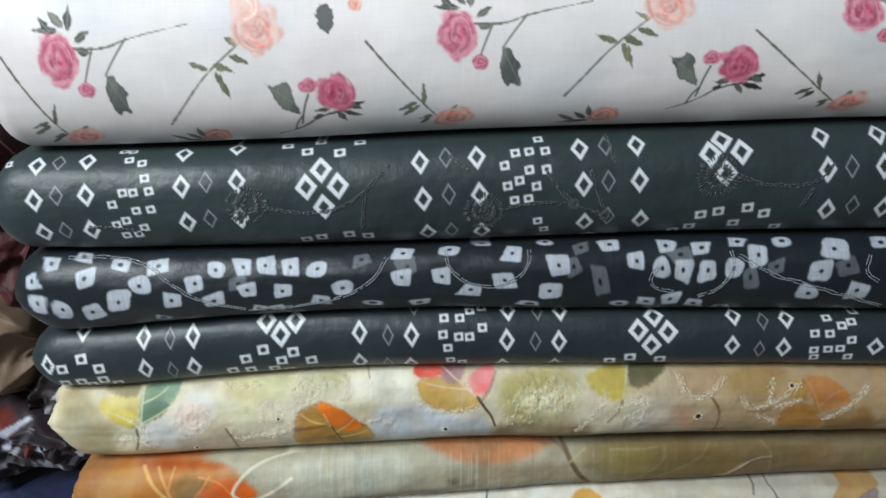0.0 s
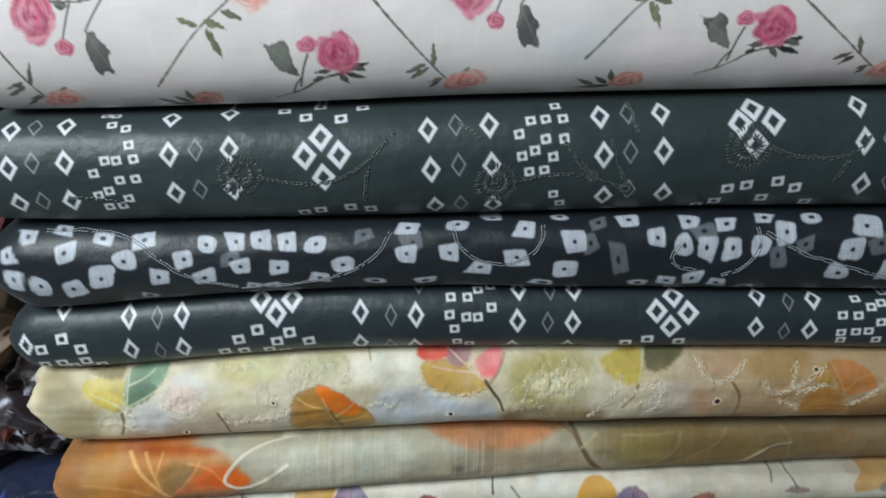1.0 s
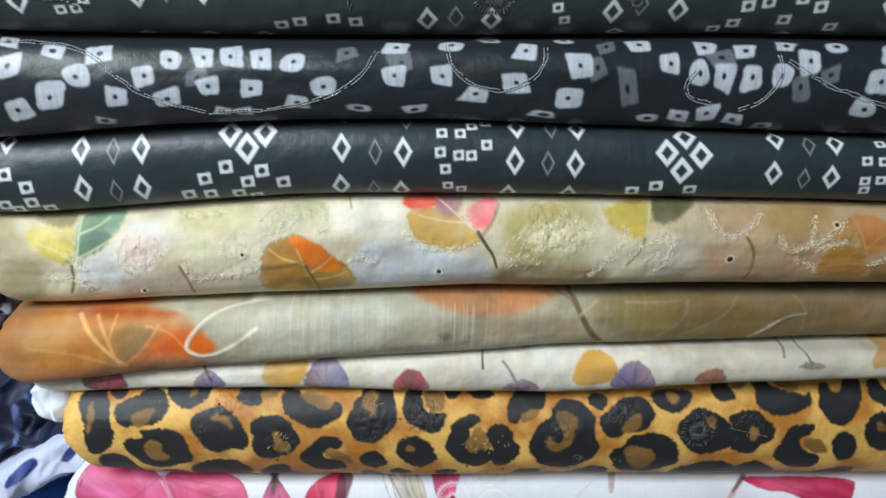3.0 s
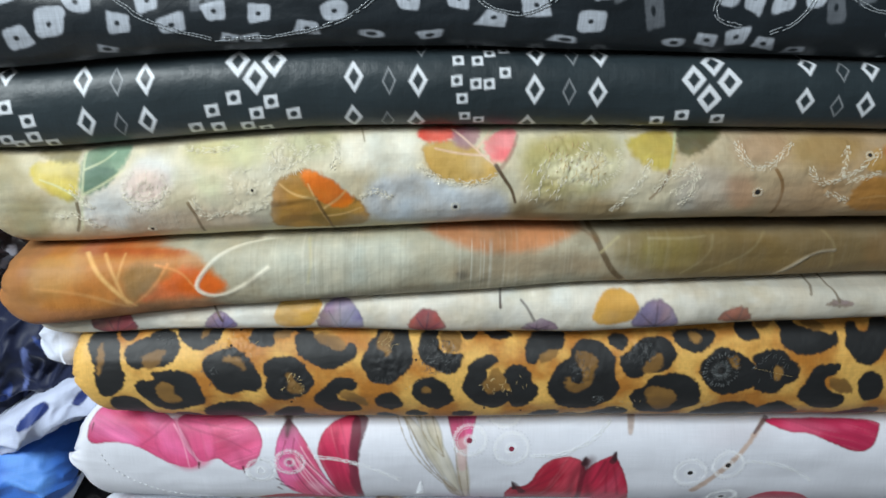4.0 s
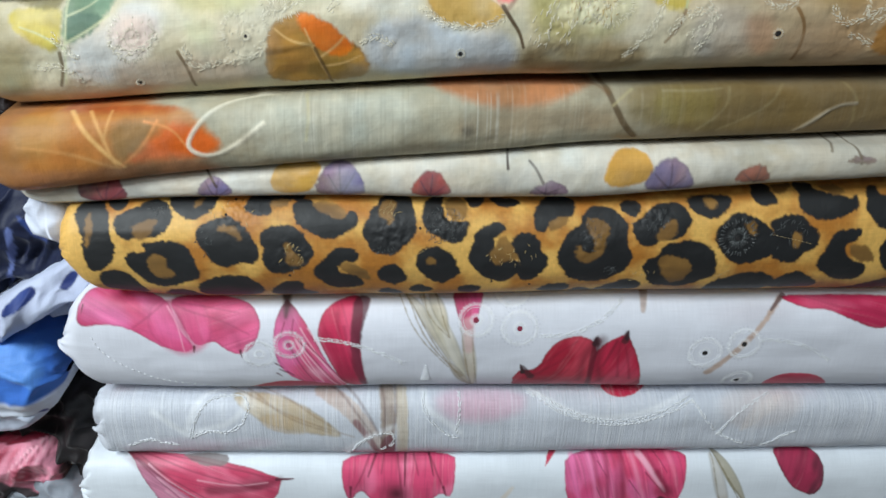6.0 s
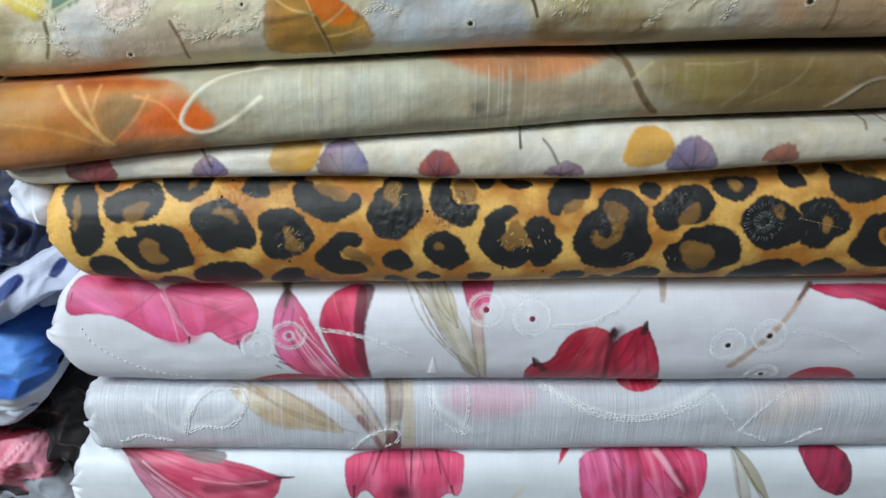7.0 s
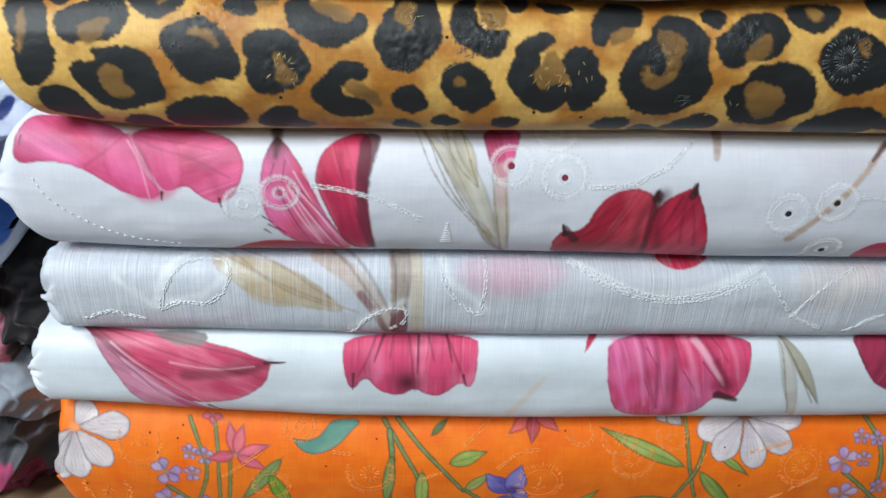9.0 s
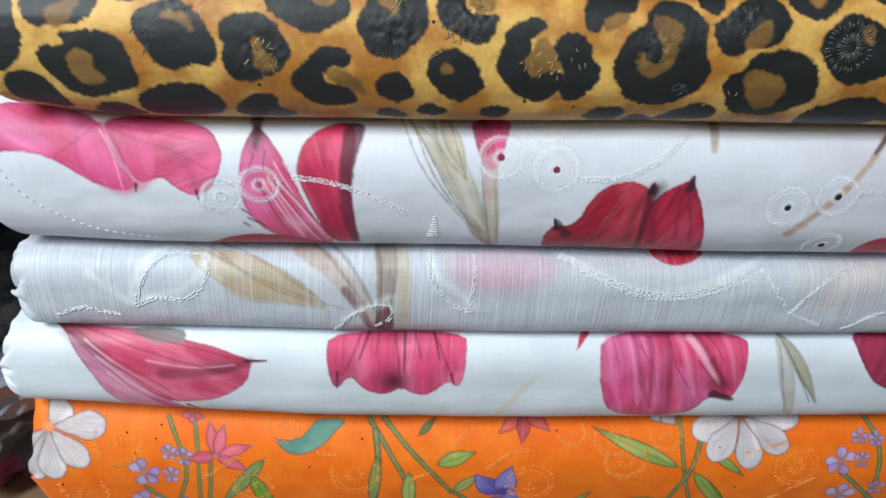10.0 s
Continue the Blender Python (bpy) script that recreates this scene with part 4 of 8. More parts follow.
shape(c, [(0.1528, 0.0121), (0.1895, 0.0181), (0.2029, -0.0254), (0.159, -0.0282)], srgb(200, 192, 178), 0.007, 0.0012, 0.85, 0.08)
shape(c, [(0.1853, 0.004), (0.206, 0.0102), (0.2167, -0.0123), (0.2029, -0.0254)], srgb(208, 164, 138), 0.006, 0.0012, 0.7, 0.08)
shape(c, [(0.1917, 0.0386), (0.2368, 0.0428), (0.2333, 0.0187), (0.1975, 0.0142)], srgb(206, 178, 156), 0.007, 0.0012, 0.7, 0.08)
shape(c, [(0.2309, 0.0426), (0.2895, 0.0445), (0.2816, 0.0126), (0.2335, 0.0123)], srgb(166, 150, 100), 0.008, 0.0012, 0.8, 0.08)
shape(c, [(0.212, -0.0007), (0.2708, 0.0082), (0.2823, -0.0302), (0.2205, -0.0292)], srgb(186, 170, 148), 0.007, 0.0012, 0.7, 0.08)
shape(c, [(0.3151, -0.0083), (0.3391, 0.0002), (0.3547, 0.006), (0.3679, -0.0322), (0.323, -0.0304)], srgb(112, 90, 48), 0.004, 0.0012, 0.85, 0.08)
shape(c, [(0.3414, 0.038), (0.3575, 0.0417), (0.3543, 0.0085), (0.3413, 0.0132)], srgb(206, 202, 190), 0.004, 0.0012, 0.8, 0.08)
# the leaves of the print
shape(c, [(-0.2962, 0.0303), (-0.2769, 0.035), (-0.2596, 0.0315), (-0.2595, 0.0141), (-0.2643, 0.0018), (-0.2778, 0.0085), (-0.2901, 0.0185)], srgb(206, 186, 84), 0.0022, 0.0015, 0.95, second=srgb(184, 164, 78))
shape(c, [(-0.2961, 0.0462), (-0.2592, 0.0461), (-0.2579, 0.0311), (-0.2799, 0.0316)], srgb(112, 100, 38), 0.0026, 0.0015, 0.85)
shape(c, [(-0.2587, 0.0445), (-0.2229, 0.0448), (-0.2258, 0.0311), (-0.2299, 0.0226), (-0.2418, 0.0122), (-0.2561, 0.0077), (-0.2604, 0.012), (-0.2571, 0.0254)], srgb(126, 156, 128), 0.0022, 0.0015, 0.95, second=srgb(92, 120, 96))
shape(c, [(-0.2587, 0.0247), (-0.2473, 0.0272), (-0.2299, 0.0226), (-0.2404, 0.0135), (-0.2552, 0.0082)], srgb(82, 110, 92), 0.002, 0.0015, 0.8)
for pts in ([(-0.2568, 0.0428), (-0.2563, 0.014), (-0.2631, -0.0181)], [(-0.2576, 0.0083), (-0.2418, 0.0149), (-0.2281, 0.0234)], [(-0.2556, 0.0253), (-0.2426, 0.0303), (-0.2359, 0.0372)], [(-0.2586, 0.0045), (-0.2736, 0.0149), (-0.2867, 0.0199)]):
    stroke(c, pts, 0.0008, 0.0005, srgb(208, 210, 170), 0.75, 0.0007)
stroke(c, [(-0.2626, 0.0026), (-0.2624, -0.0084), (-0.2669, -0.0197)], 0.0013, 0.0010, srgb(112, 96, 70), 0.9)
shape(c, [(-0.1243, 0.0097), (-0.1065, 0.016), (-0.0938, 0.0133), (-0.0785, 0.005), (-0.064, -0.0092), (-0.057, -0.0208), (-0.0649, -0.0311), (-0.0977, -0.0321), (-0.129, -0.0285), (-0.1267, -0.0055)], srgb(198, 146, 56), 0.0014, 0.0015, 0.95, second=srgb(182, 128, 46), veins=0.08)
shape(c, [(-0.1073, 0.0142), (-0.0938, 0.0133), (-0.0785, 0.005), (-0.0672, -0.0064), (-0.0785, -0.0123), (-0.0907, -0.0086), (-0.1009, 0.0036)], srgb(240, 128, 22), 0.0016, 0.0015, 0.95, second=srgb(226, 112, 28))
shape(c, [(-0.1018, -0.0134), (-0.0801, -0.0122), (-0.0585, -0.0217), (-0.0649, -0.0323), (-0.0977, -0.0321)], srgb(142, 112, 48), 0.003, 0.0015, 0.7)
for pts in ([(-0.0851, -0.0312), (-0.0937, -0.0096), (-0.1007, 0.006)], [(-0.0907, -0.0112), (-0.0795, -0.0046), (-0.0746, 0.0011)], [(-0.0953, -0.004), (-0.1107, -0.0007), (-0.1202, 0.0068)], [(-0.0904, -0.0182), (-0.0762, -0.0171), (-0.0641, -0.0125)]):
    stroke(c, pts, 0.0008, 0.0004, srgb(232, 190, 124), 0.8, 0.0007)
stroke(c, [(-0.1252, -0.0063), (-0.1113, -0.0055), (-0.0952, -0.0031)], 0.0022, 0.0008, srgb(110, 78, 30), 0.7, 0.0014)
stroke(c, [(-0.0946, -0.0057), (-0.0883, -0.02), (-0.0847, -0.0344)], 0.0012, 0.0010, srgb(104, 76, 40), 0.8)
shape(c, [(-0.0241, 0.0319), (0.0103, 0.0323), (0.027, 0.0169), (0.0318, 0.0077), (0.0129, 0.0015), (-0.0049, 0.0038), (-0.02, 0.0158)], srgb(212, 172, 92), 0.002, 0.0015, 0.95, second=srgb(198, 158, 76), veins=0.06)
shape(c, [(-0.0257, 0.0464), (0.0118, 0.0493), (0.0047, 0.0332), (-0.0233, 0.0301)], srgb(220, 74, 58), 0.002, 0.0015, 0.95, second=srgb(232, 96, 80))
shape(c, [(0.0007, 0.0462), (0.0197, 0.0463), (0.0165, 0.0283), (0.0046, 0.0257), (-0.0019, 0.0332)], srgb(160, 110, 120), 0.0024, 0.0015, 0.9)
shape(c, [(0.0191, 0.0305), (0.0389, 0.0465), (0.0454, 0.039), (0.0399, 0.0217), (0.0333, 0.0152), (0.0222, 0.0215)], srgb(238, 104, 112), 0.0018, 0.0015, 0.95, second=srgb(240, 140, 140))
for pts in ([(-0.0011, 0.0424), (0.0143, 0.0266), (0.0319, 0.0123)], [(0.0165, 0.0266), (0.0231, 0.036), (0.0276, 0.0451)], [(0.0222, 0.0217), (0.0046, 0.0228), (-0.013, 0.0267)]):
    stroke(c, pts, 0.0008, 0.0005, srgb(232, 196, 172), 0.85, 0.0007)
stroke(c, [(0.0293, 0.0152), (0.035, 0.0066), (0.0411, -0.0013), (0.0441, -0.011)], 0.0015, 0.0009, srgb(92, 74, 54))
stroke(c, [(0.0332, 0.0139), (0.0407, 0.0236), (0.0445, 0.037)], 0.0016, 0.0008, srgb(140, 108, 92), 0.7, 0.001)
shape(c, [(0.1158, 0.034), (0.1557, 0.0484), (0.1518, 0.0122), (0.1397, 0.0113), (0.1238, 0.0216)], srgb(202, 184, 80), 0.0024, 0.0015, 0.92, second=srgb(184, 166, 72))
shape(c, [(0.1559, 0.0503), (0.1934, 0.0522), (0.1799, 0.0305), (0.1669, 0.0217), (0.1524, 0.0239)], srgb(56, 92, 72), 0.0022, 0.0015, 0.95, second=srgb(44, 70, 56))
stroke(c, [(0.1556, 0.0452), (0.1518, 0.0273), (0.1495, 0.0122)], 0.0008, 0.0006, srgb(190, 204, 160))
stroke(c, [(0.1495, 0.0113), (0.1455, -0.0008), (0.1382, -0.0087)], 0.0011, 0.0008, srgb(128, 104, 76), 0.8)
stroke(c, [(0.2239, 0.0123), (0.2311, 0.0011), (0.2317, -0.0133), (0.2296, -0.0276)], 0.0013, 0.0010, srgb(104, 86, 62), 0.9)
stroke(c, [(-0.1852, -0.0025), (-0.1806, -0.0127), (-0.1779, -0.0286)], 0.0012, 0.0010, srgb(120, 100, 74), 0.9)
stroke(c, [(-0.0643, 0.0444), (-0.0617, 0.0323)], 0.0008, 0.0005, srgb(120, 104, 76), 0.7)
shape(c, [(0.2818, -0.0241), (0.2797, -0.0017), (0.2948, 0.0112), (0.3111, 0.0001), (0.3231, -0.0247)], srgb(204, 138, 50), 0.002, 0.0015, 0.92, second=srgb(186, 126, 48))
shape(c, [(0.2896, 0.0301), (0.3015, 0.0283), (0.3046, 0.0093), (0.286, 0.0121)], srgb(206, 166, 72), 0.002, 0.0015, 0.9)
shape(c, [(0.2981, 0.0331), (0.3211, 0.0337), (0.3413, 0.0125), (0.328, 0.0021), (0.3151, -0.0009), (0.3037, 0.0151)], srgb(236, 128, 42), 0.0016, 0.0015, 0.95, second=srgb(216, 112, 34))
shape(c, [(0.2955, 0.006), (0.3133, 0.0083), (0.3172, -0.0055), (0.3015, -0.0056)], srgb(150, 110, 40), 0.003, 0.0015, 0.7)
for pts in ([(0.3005, 0.0322), (0.3094, 0.0125), (0.3207, -0.018)], [(0.3135, 0.0049), (0.3237, 0.0179), (0.3325, 0.02)], [(0.3174, -0.0102), (0.3023, -0.0084), (0.2884, -0.012)]):
    stroke(c, pts, 0.0008, 0.0005, srgb(232, 190, 130), 0.8, 0.0007)
c = cream_mid
c.fill(srgb(178, 172, 150))
c.lay(slice(None), 0.85 * smooth(-0.172, -0.195, c.X + 0.75 * c.S + 0.012 * (fbm(c.X * 40, c.S * 40, 71, 3) - 0.5)), srgb(178, 106, 46))
shape(c, [(-0.313, 0.0028), (-0.2986, 0.0224), (-0.2856, 0.0394), (-0.1913, 0.0289), (-0.1729, 0.0137), (-0.1594, -0.0041), (-0.1719, -0.0095), (-0.2248, -0.0098), (-0.3016, -0.0067)], srgb(186, 122, 56), 0.004, 0.0012, 0.95, 0.08)
shape(c, [(-0.3043, 0.0269), (-0.2647, 0.0296), (-0.2585, 0.0021), (-0.2999, 0.0009)], srgb(178, 132, 74), 0.006, 0.0012, 0.8, 0.08)
shape(c, [(-0.2736, 0.0396), (-0.1872, 0.0272), (-0.1903, 0.0204), (-0.2639, 0.0262)], srgb(172, 82, 36), 0.004, 0.0012, 0.85, 0.08)
shape(c, [(-0.2375, 0.0185), (-0.2081, 0.0193), (-0.204, 0.0104), (-0.2193, -0.0077), (-0.2338, -0.0051)], srgb(140, 106, 58), 0.005, 0.0012, 0.85, 0.08)
shape(c, [(-0.1937, 0.0162), (-0.1737, 0.0108), (-0.1594, -0.0041), (-0.1841, -0.0106), (-0.2305, -0.0088), (-0.2105, 0.0029)], srgb(222, 98, 22), 0.004, 0.0012, 0.9, 0.08)
shape(c, [(-0.2736, 0.0107), (-0.2382, 0.0114), (-0.2361, -0.0068), (-0.2808, -0.0058)], srgb(190, 118, 54), 0.006, 0.0012, 0.7, 0.08)
shape(c, [(-0.1551, 0.0307), (-0.0815, 0.03), (-0.0279, 0.0259), (-0.0272, -0.0098), (-0.151, -0.0084)], srgb(190, 189, 172), 0.008, 0.0012, 0.8, 0.08)
shape(c, [(-0.0288, 0.0454), (0.1064, 0.0441), (0.0839, 0.0166), (0.0425, 0.0078), (0.0009, 0.0174)], srgb(194, 126, 78), 0.005, 0.0012, 0.9, 0.08)
shape(c, [(0.0009, 0.0088), (0.1048, 0.0125), (0.1201, -0.0127), (0.0017, -0.0098)], srgb(160, 140, 112), 0.008, 0.0012, 0.7, 0.08)
shape(c, [(0.1153, 0.0349), (0.2502, 0.0263), (0.2623, -0.0241), (0.129, -0.0147)], srgb(146, 132, 86), 0.008, 0.0012, 0.85, 0.08)
shape(c, [(0.1342, 0.0204), (0.1871, 0.0222), (0.1854, -0.006), (0.1493, -0.0081)], srgb(168, 158, 92), 0.006, 0.0012, 0.8, 0.08)
shape(c, [(0.2111, 0.025), (0.3146, 0.0238), (0.3422, -0.0245), (0.2222, -0.022)], srgb(140, 122, 82), 0.008, 0.0012, 0.7, 0.08)
shape(c, [(0.3096, 0.0182), (0.3432, 0.0213), (0.3498, -0.0176), (0.316, -0.0156)], srgb(176, 142, 106), 0.006, 0.0012, 0.7, 0.08)
shape(c, [(0.3453, 0.0189), (0.39, 0.0202), (0.4, -0.0221), (0.3522, -0.018)], srgb(172, 158, 120), 0.006, 0.0012, 0.6, 0.08)
shape(c, [(0.004, 0.0002), (0.0121, 0.0009), (0.0135, -0.0076), (0.0049, -0.0078)], srgb(84, 78, 66), 0.003, 0.0012, 0.8, 0.08)
for pts, wide, tone in (([(-0.2631, 0.0306), (-0.2519, 0.0125), (-0.2289, -0.0104)], 0.0016, srgb(236, 184, 112)), ([(-0.2496, 0.0279), (-0.2407, 0.0108), (-0.2336, -0.0095)], 0.0012, srgb(224, 168, 100)), ([(-0.2034, 0.0161), (-0.2143, 0.0011), (-0.2325, -0.0109)], 0.0010, srgb(226, 150, 84)), ([(-0.2325, -0.0109), (-0.2626, 0.0026), (-0.2977, 0.0079)], 0.0010, srgb(206, 148, 86)), ([(-0.2401, 0.0078), (-0.2361, 0.0184), (-0.2349, 0.0266)], 0.0010, srgb(216, 160, 96)), ([(-0.212, 0.0165), (-0.1937, 0.0115), (-0.1849, -0.0018)], 0.0008, srgb(228, 150, 84))):
    stroke(c, pts, wide, wide * 0.7, tone, 0.85, 0.0012)
stroke(c, [(0.1024, 0.0414), (0.1081, 0.0166), (0.1176, -0.0019), (0.1287, -0.0165)], 0.0019, 0.0024, srgb(88, 72, 52), 0.9, 0.001)
stroke(c, [(0.1071, 0.0192), (0.0978, 0.032), (0.0872, 0.0404)], 0.0018, 0.001, srgb(120, 84, 56), 0.6, 0.0014)
for pts in ([(0.1943, 0.022), (0.1929, 0.0037), (0.1736, -0.0124)], [(0.2335, 0.0241), (0.2229, 0.0032), (0.189, -0.0137)], [(0.1238, 0.022), (0.1105, 0.0096)], [(0.1465, 0.0201), (0.1738, 0.019), (0.1889, 0.0211)], [(0.2866, 0.0055), (0.2888, -0.0078), (0.2873, -0.0258)], [(0.2777, 0.0241), (0.2858, 0.0127), (0.2889, 0.0056)], [(-0.103, 0.0325), (-0.1, 0.0134), (-0.1033, -0.0028)]):
    stroke(c, pts, 0.0011, 0.0008, srgb(204, 196, 152), 0.7, 0.0012)
for pts in ([(-0.1048, 0.0379), (-0.1392, 0.0335), (-0.1649, 0.0221), (-0.1815, 0.0066), (-0.1848, -0.0037), (-0.1697, -0.0107), (-0.1495, -0.0019), (-0.1313, 0.0098)],):
    stroke(c, pts, 0.0013, 0.0016, srgb(232, 226, 206), 0.85, 0.0009)
    ridge_line(c, pts)
for pts in ([(0.2472, -0.0181), (0.2647, -0.0019), (0.276, 0.0049), (0.288, 0.0056)], [(0.2529, -0.0153), (0.2681, -0)]):
    stroke(c, pts, 0.0010, 0.0014, srgb(238, 233, 214), 0.95, 0.0008)
    ridge_line(c, pts)
f = smooth(0.5, 0.8, fbm(c.X * 760, c.S * 12, 3, 3)) * smooth(-0.16, -0.1, c.X) * (0.3 + 0.7 * smooth(0.1, 0.03, c.X))
c.lay(slice(None), f * 0.45 * smooth(0.32, 0.6, fbm(c.X * 45, c.S * 30, 77, 2)), srgb(216, 212, 196))
f = smooth(0.52, 0.8, fbm(c.X * 640 + 31, c.S * 10, 13, 3)) * smooth(-0.2, -0.1, c.X)
c.lay(slice(None), f * 0.14, srgb(104, 92, 68))
c = cream_low
mottled(c, srgb(222, 219, 208), (srgb(226, 224, 216), srgb(204, 194, 172), srgb(218, 212, 200)), 14, 13)


def leaf_tip(c, pts, tone, second, ribs, seed=0):
    """The top of a printed leaf that comes up from under the fold, with dark ribs from its foot."""
    shape(c, pts, tone, 0.0010, 0.0012, 0.92, 0.4, second, 0.2, 70, seed=seed)
    for tip in ribs[1:]:
        stroke(c, [ribs[0], tip], 0.0007, 0.0003, srgb(62, 48, 76), 0.7, 0.0008)


PLUM, VIOLET, WINE, RED_INK = srgb(134, 102, 132), srgb(112, 104, 160), srgb(124, 52, 72), srgb(206, 84, 68)
for pts, tone in (([(-0.1332, -0.0087), (-0.1284, 0.0165), (-0.1123, 0.0231), (-0.094, 0.0145), (-0.0972, 0.003), (-0.1036, -0.0098)], srgb(216, 168, 54)), ([(0.107, -0.0055), (0.114, 0.0137), (0.1317, 0.0174), (0.1466, 0.0056), (0.1372, -0.0069)], srgb(220, 164, 48)), ([(0.3372, 0.0012), (0.358, 0.0312), (0.3953, 0.0371), (0.3784, 0.0106), (0.3604, 0.0017)], srgb(206, 142, 44))):
    shape(c, pts, tone, 0.0010, 0.001, 0.92, 0.15, srgb(206, 152, 44))
leaf_tip(c, [(-0.2708, -0.0125), (-0.2684, 0.0313), (-0.2596, 0.0368), (-0.2369, 0.0123), (-0.2332, -0.0163)], WINE, srgb(172, 64, 78), [(-0.2524, -0.0163), (-0.2579, 0.0166), (-0.2466, 0.0213), (-0.237, 0.0027)], 102)
leaf_tip(c, [(-0.1902, -0.0143), (-0.1772, 0.0096), (-0.1678, 0.0088), (-0.1554, -0.0114)], PLUM, VIOLET, [(-0.1725, -0.0146), (-0.1782, 0.0047), (-0.1685, 0.006), (-0.1619, -0.003)], 103)
leaf_tip(c, [(-0.1028, -0.0126), (-0.093, 0.0123), (-0.0829, 0.0185), (-0.0701, 0.0127), (-0.0614, -0.007), (-0.0715, -0.0157)], PLUM, VIOLET, [(-0.0814, -0.0118), (-0.0901, 0.0058), (-0.0818, 0.0133), (-0.0709, 0.0066)], 104)
leaf_tip(c, [(-0.0349, -0.0128), (-0.0237, 0.0046), (-0.0172, 0.0077), (-0.0084, 0.0058), (0.0036, -0.0108)], RED_INK, srgb(170, 62, 74), [(-0.0164, -0.0117), (-0.0236, 0.0008), (-0.0149, 0.0048), (-0.006, -0.0029)], 105)
leaf_tip(c, [(0.0524, -0.0125), (0.0645, -0.0011), (0.0785, -0.0023), (0.0885, -0.0106)], PLUM, WINE, [(0.0685, -0.0109), (0.0603, -0.0056), (0.0684, -0.0029), (0.0797, -0.0058)], 106)
leaf_tip(c, [(0.1372, -0.0089), (0.1438, 0.0045), (0.1579, 0.0106), (0.17, 0.0048), (0.1765, -0.0076), (0.17, -0.0128)], PLUM, VIOLET, [(0.1589, -0.0098), (0.1461, 0.0008), (0.1579, 0.0059), (0.1684, -0.0012)], 107)
leaf_tip(c, [(0.2013, -0.0097), (0.2114, 0.0022), (0.2261, 0.0055), (0.2341, -0.0099)], RED_INK, srgb(176, 62, 50), [(0.2212, -0.0105), (0.2108, -0.002), (0.2229, 0.0027), (0.2284, -0.004)], 108)
leaf_tip(c, [(0.2802, 0.0022), (0.2947, 0.0096), (0.3117, 0.0028)], PLUM, srgb(120, 84, 96), [(0.2955, 0.0021), (0.2877, 0.0058), (0.2949, 0.0085), (0.3036, 0.0048)], 109)
leaf_tip(c, [(0.3595, 0.0017), (0.3708, 0.0136), (0.3829, 0.0184), (0.381, 0.001)], VIOLET, PLUM, [(0.3716, 0.0021), (0.3668, 0.0089), (0.3741, 0.0127), (0.3782, 0.0068)], 110)
for pts in ([(-0.1844, 0.0346), (-0.1756, 0.0125), (-0.1707, -0.0008)], [(0.0412, 0.0284), (0.0389, 0.0128), (0.0395, 0.0068)], [(0.0548, 0.0107), (0.0604, 0.0056), (0.0658, -0.0026)], [(0.2804, 0.0304), (0.2755, 0.0202), (0.2739, 0.0117)], [(0.2893, 0.0224), (0.2923, 0.0135), (0.2949, 0.006)]):
    stroke(c, pts, 0.0007, 0.0011, srgb(64, 48, 46), 0.9)

CREAM_LINES = (
    [(-0.2291, 0.0075), (-0.2185, -0.0018), (-0.2033, 0.0027), (-0.1962, 0.0104)], [(-0.1818, 0.0002), (-0.1754, -0.0151), (-0.1586, -0.0102), (-0.1434, -0.0114), (-0.1283, -0.0046)], [(-0.1269, 0.028), (-0.1187, 0.0159), (-0.1097, 0.0189), (-0.1009, 0.0285), (-0.0891, 0.0295)], [(-0.0834, 0.0329), (-0.0792, 0.023), (-0.085, 0.0143)], [(-0.0641, -0.0049), (-0.0539, 0.0002), (-0.0434, -0.0075)],
    [(0.1119, -0.018), (0.123, -0.0077), (0.1319, 0.0075), (0.1365, 0.0199)], [(0.1406, -0.0047), (0.148, 0.0083), (0.1671, 0.0122)], [(0.1527, -0.0059), (0.1712, 0.0091)], [(0.1646, 0.0169), (0.1711, 0.0009), (0.1597, -0.0151)])
CREAM_LINES_FAR = (
    [(0.1948, 0.0332), (0.2015, 0.017), (0.2118, 0.0114), (0.2254, 0.0198), (0.2358, 0.0341)], [(0.2478, 0.0141), (0.2564, 0.0007), (0.2677, 0.0036), (0.2824, 0.0126), (0.2974, 0.0266)], [(0.2629, -0.0064), (0.2805, -0.0144)], [(0.2709, 0.0074), (0.2741, 0.031)], [(0.2758, 0.0027), (0.2989, 0.0112)], [(0.3174, -0.0102), (0.3316, -0.004), (0.3438, 0.0132), (0.3517, 0.0254)],
    [(-0.2801, -0.0069), (-0.2625, -0.0055), (-0.2504, -0.018)], [(-0.2683, 0.0144), (-0.2507, -0.003)], [(-0.0236, 0.0159), (-0.0106, 0.0056), (0.011, 0.0017), (0.0302, 0.0077)], [(-0.186, 0.0352), (-0.1658, 0.0311), (-0.1504, 0.0339)])
CREAM_TUFTS = ([(0.0767, 0.0256), (0.0711, 0.0122), (0.0886, 0.0122), (0.0621, 0.0009)], [(-0.14, 0.0064), (-0.2147, 0.0087), (-0.1145, 0.0272), (0.1005, 0.0179)])
CREAM_HOLES = [(0.0022, -0.0142), (0.2135, -0.0048), (0.2894, 0.0238), (-0.1395, 0.004), (-0.2138, -0.0217)]


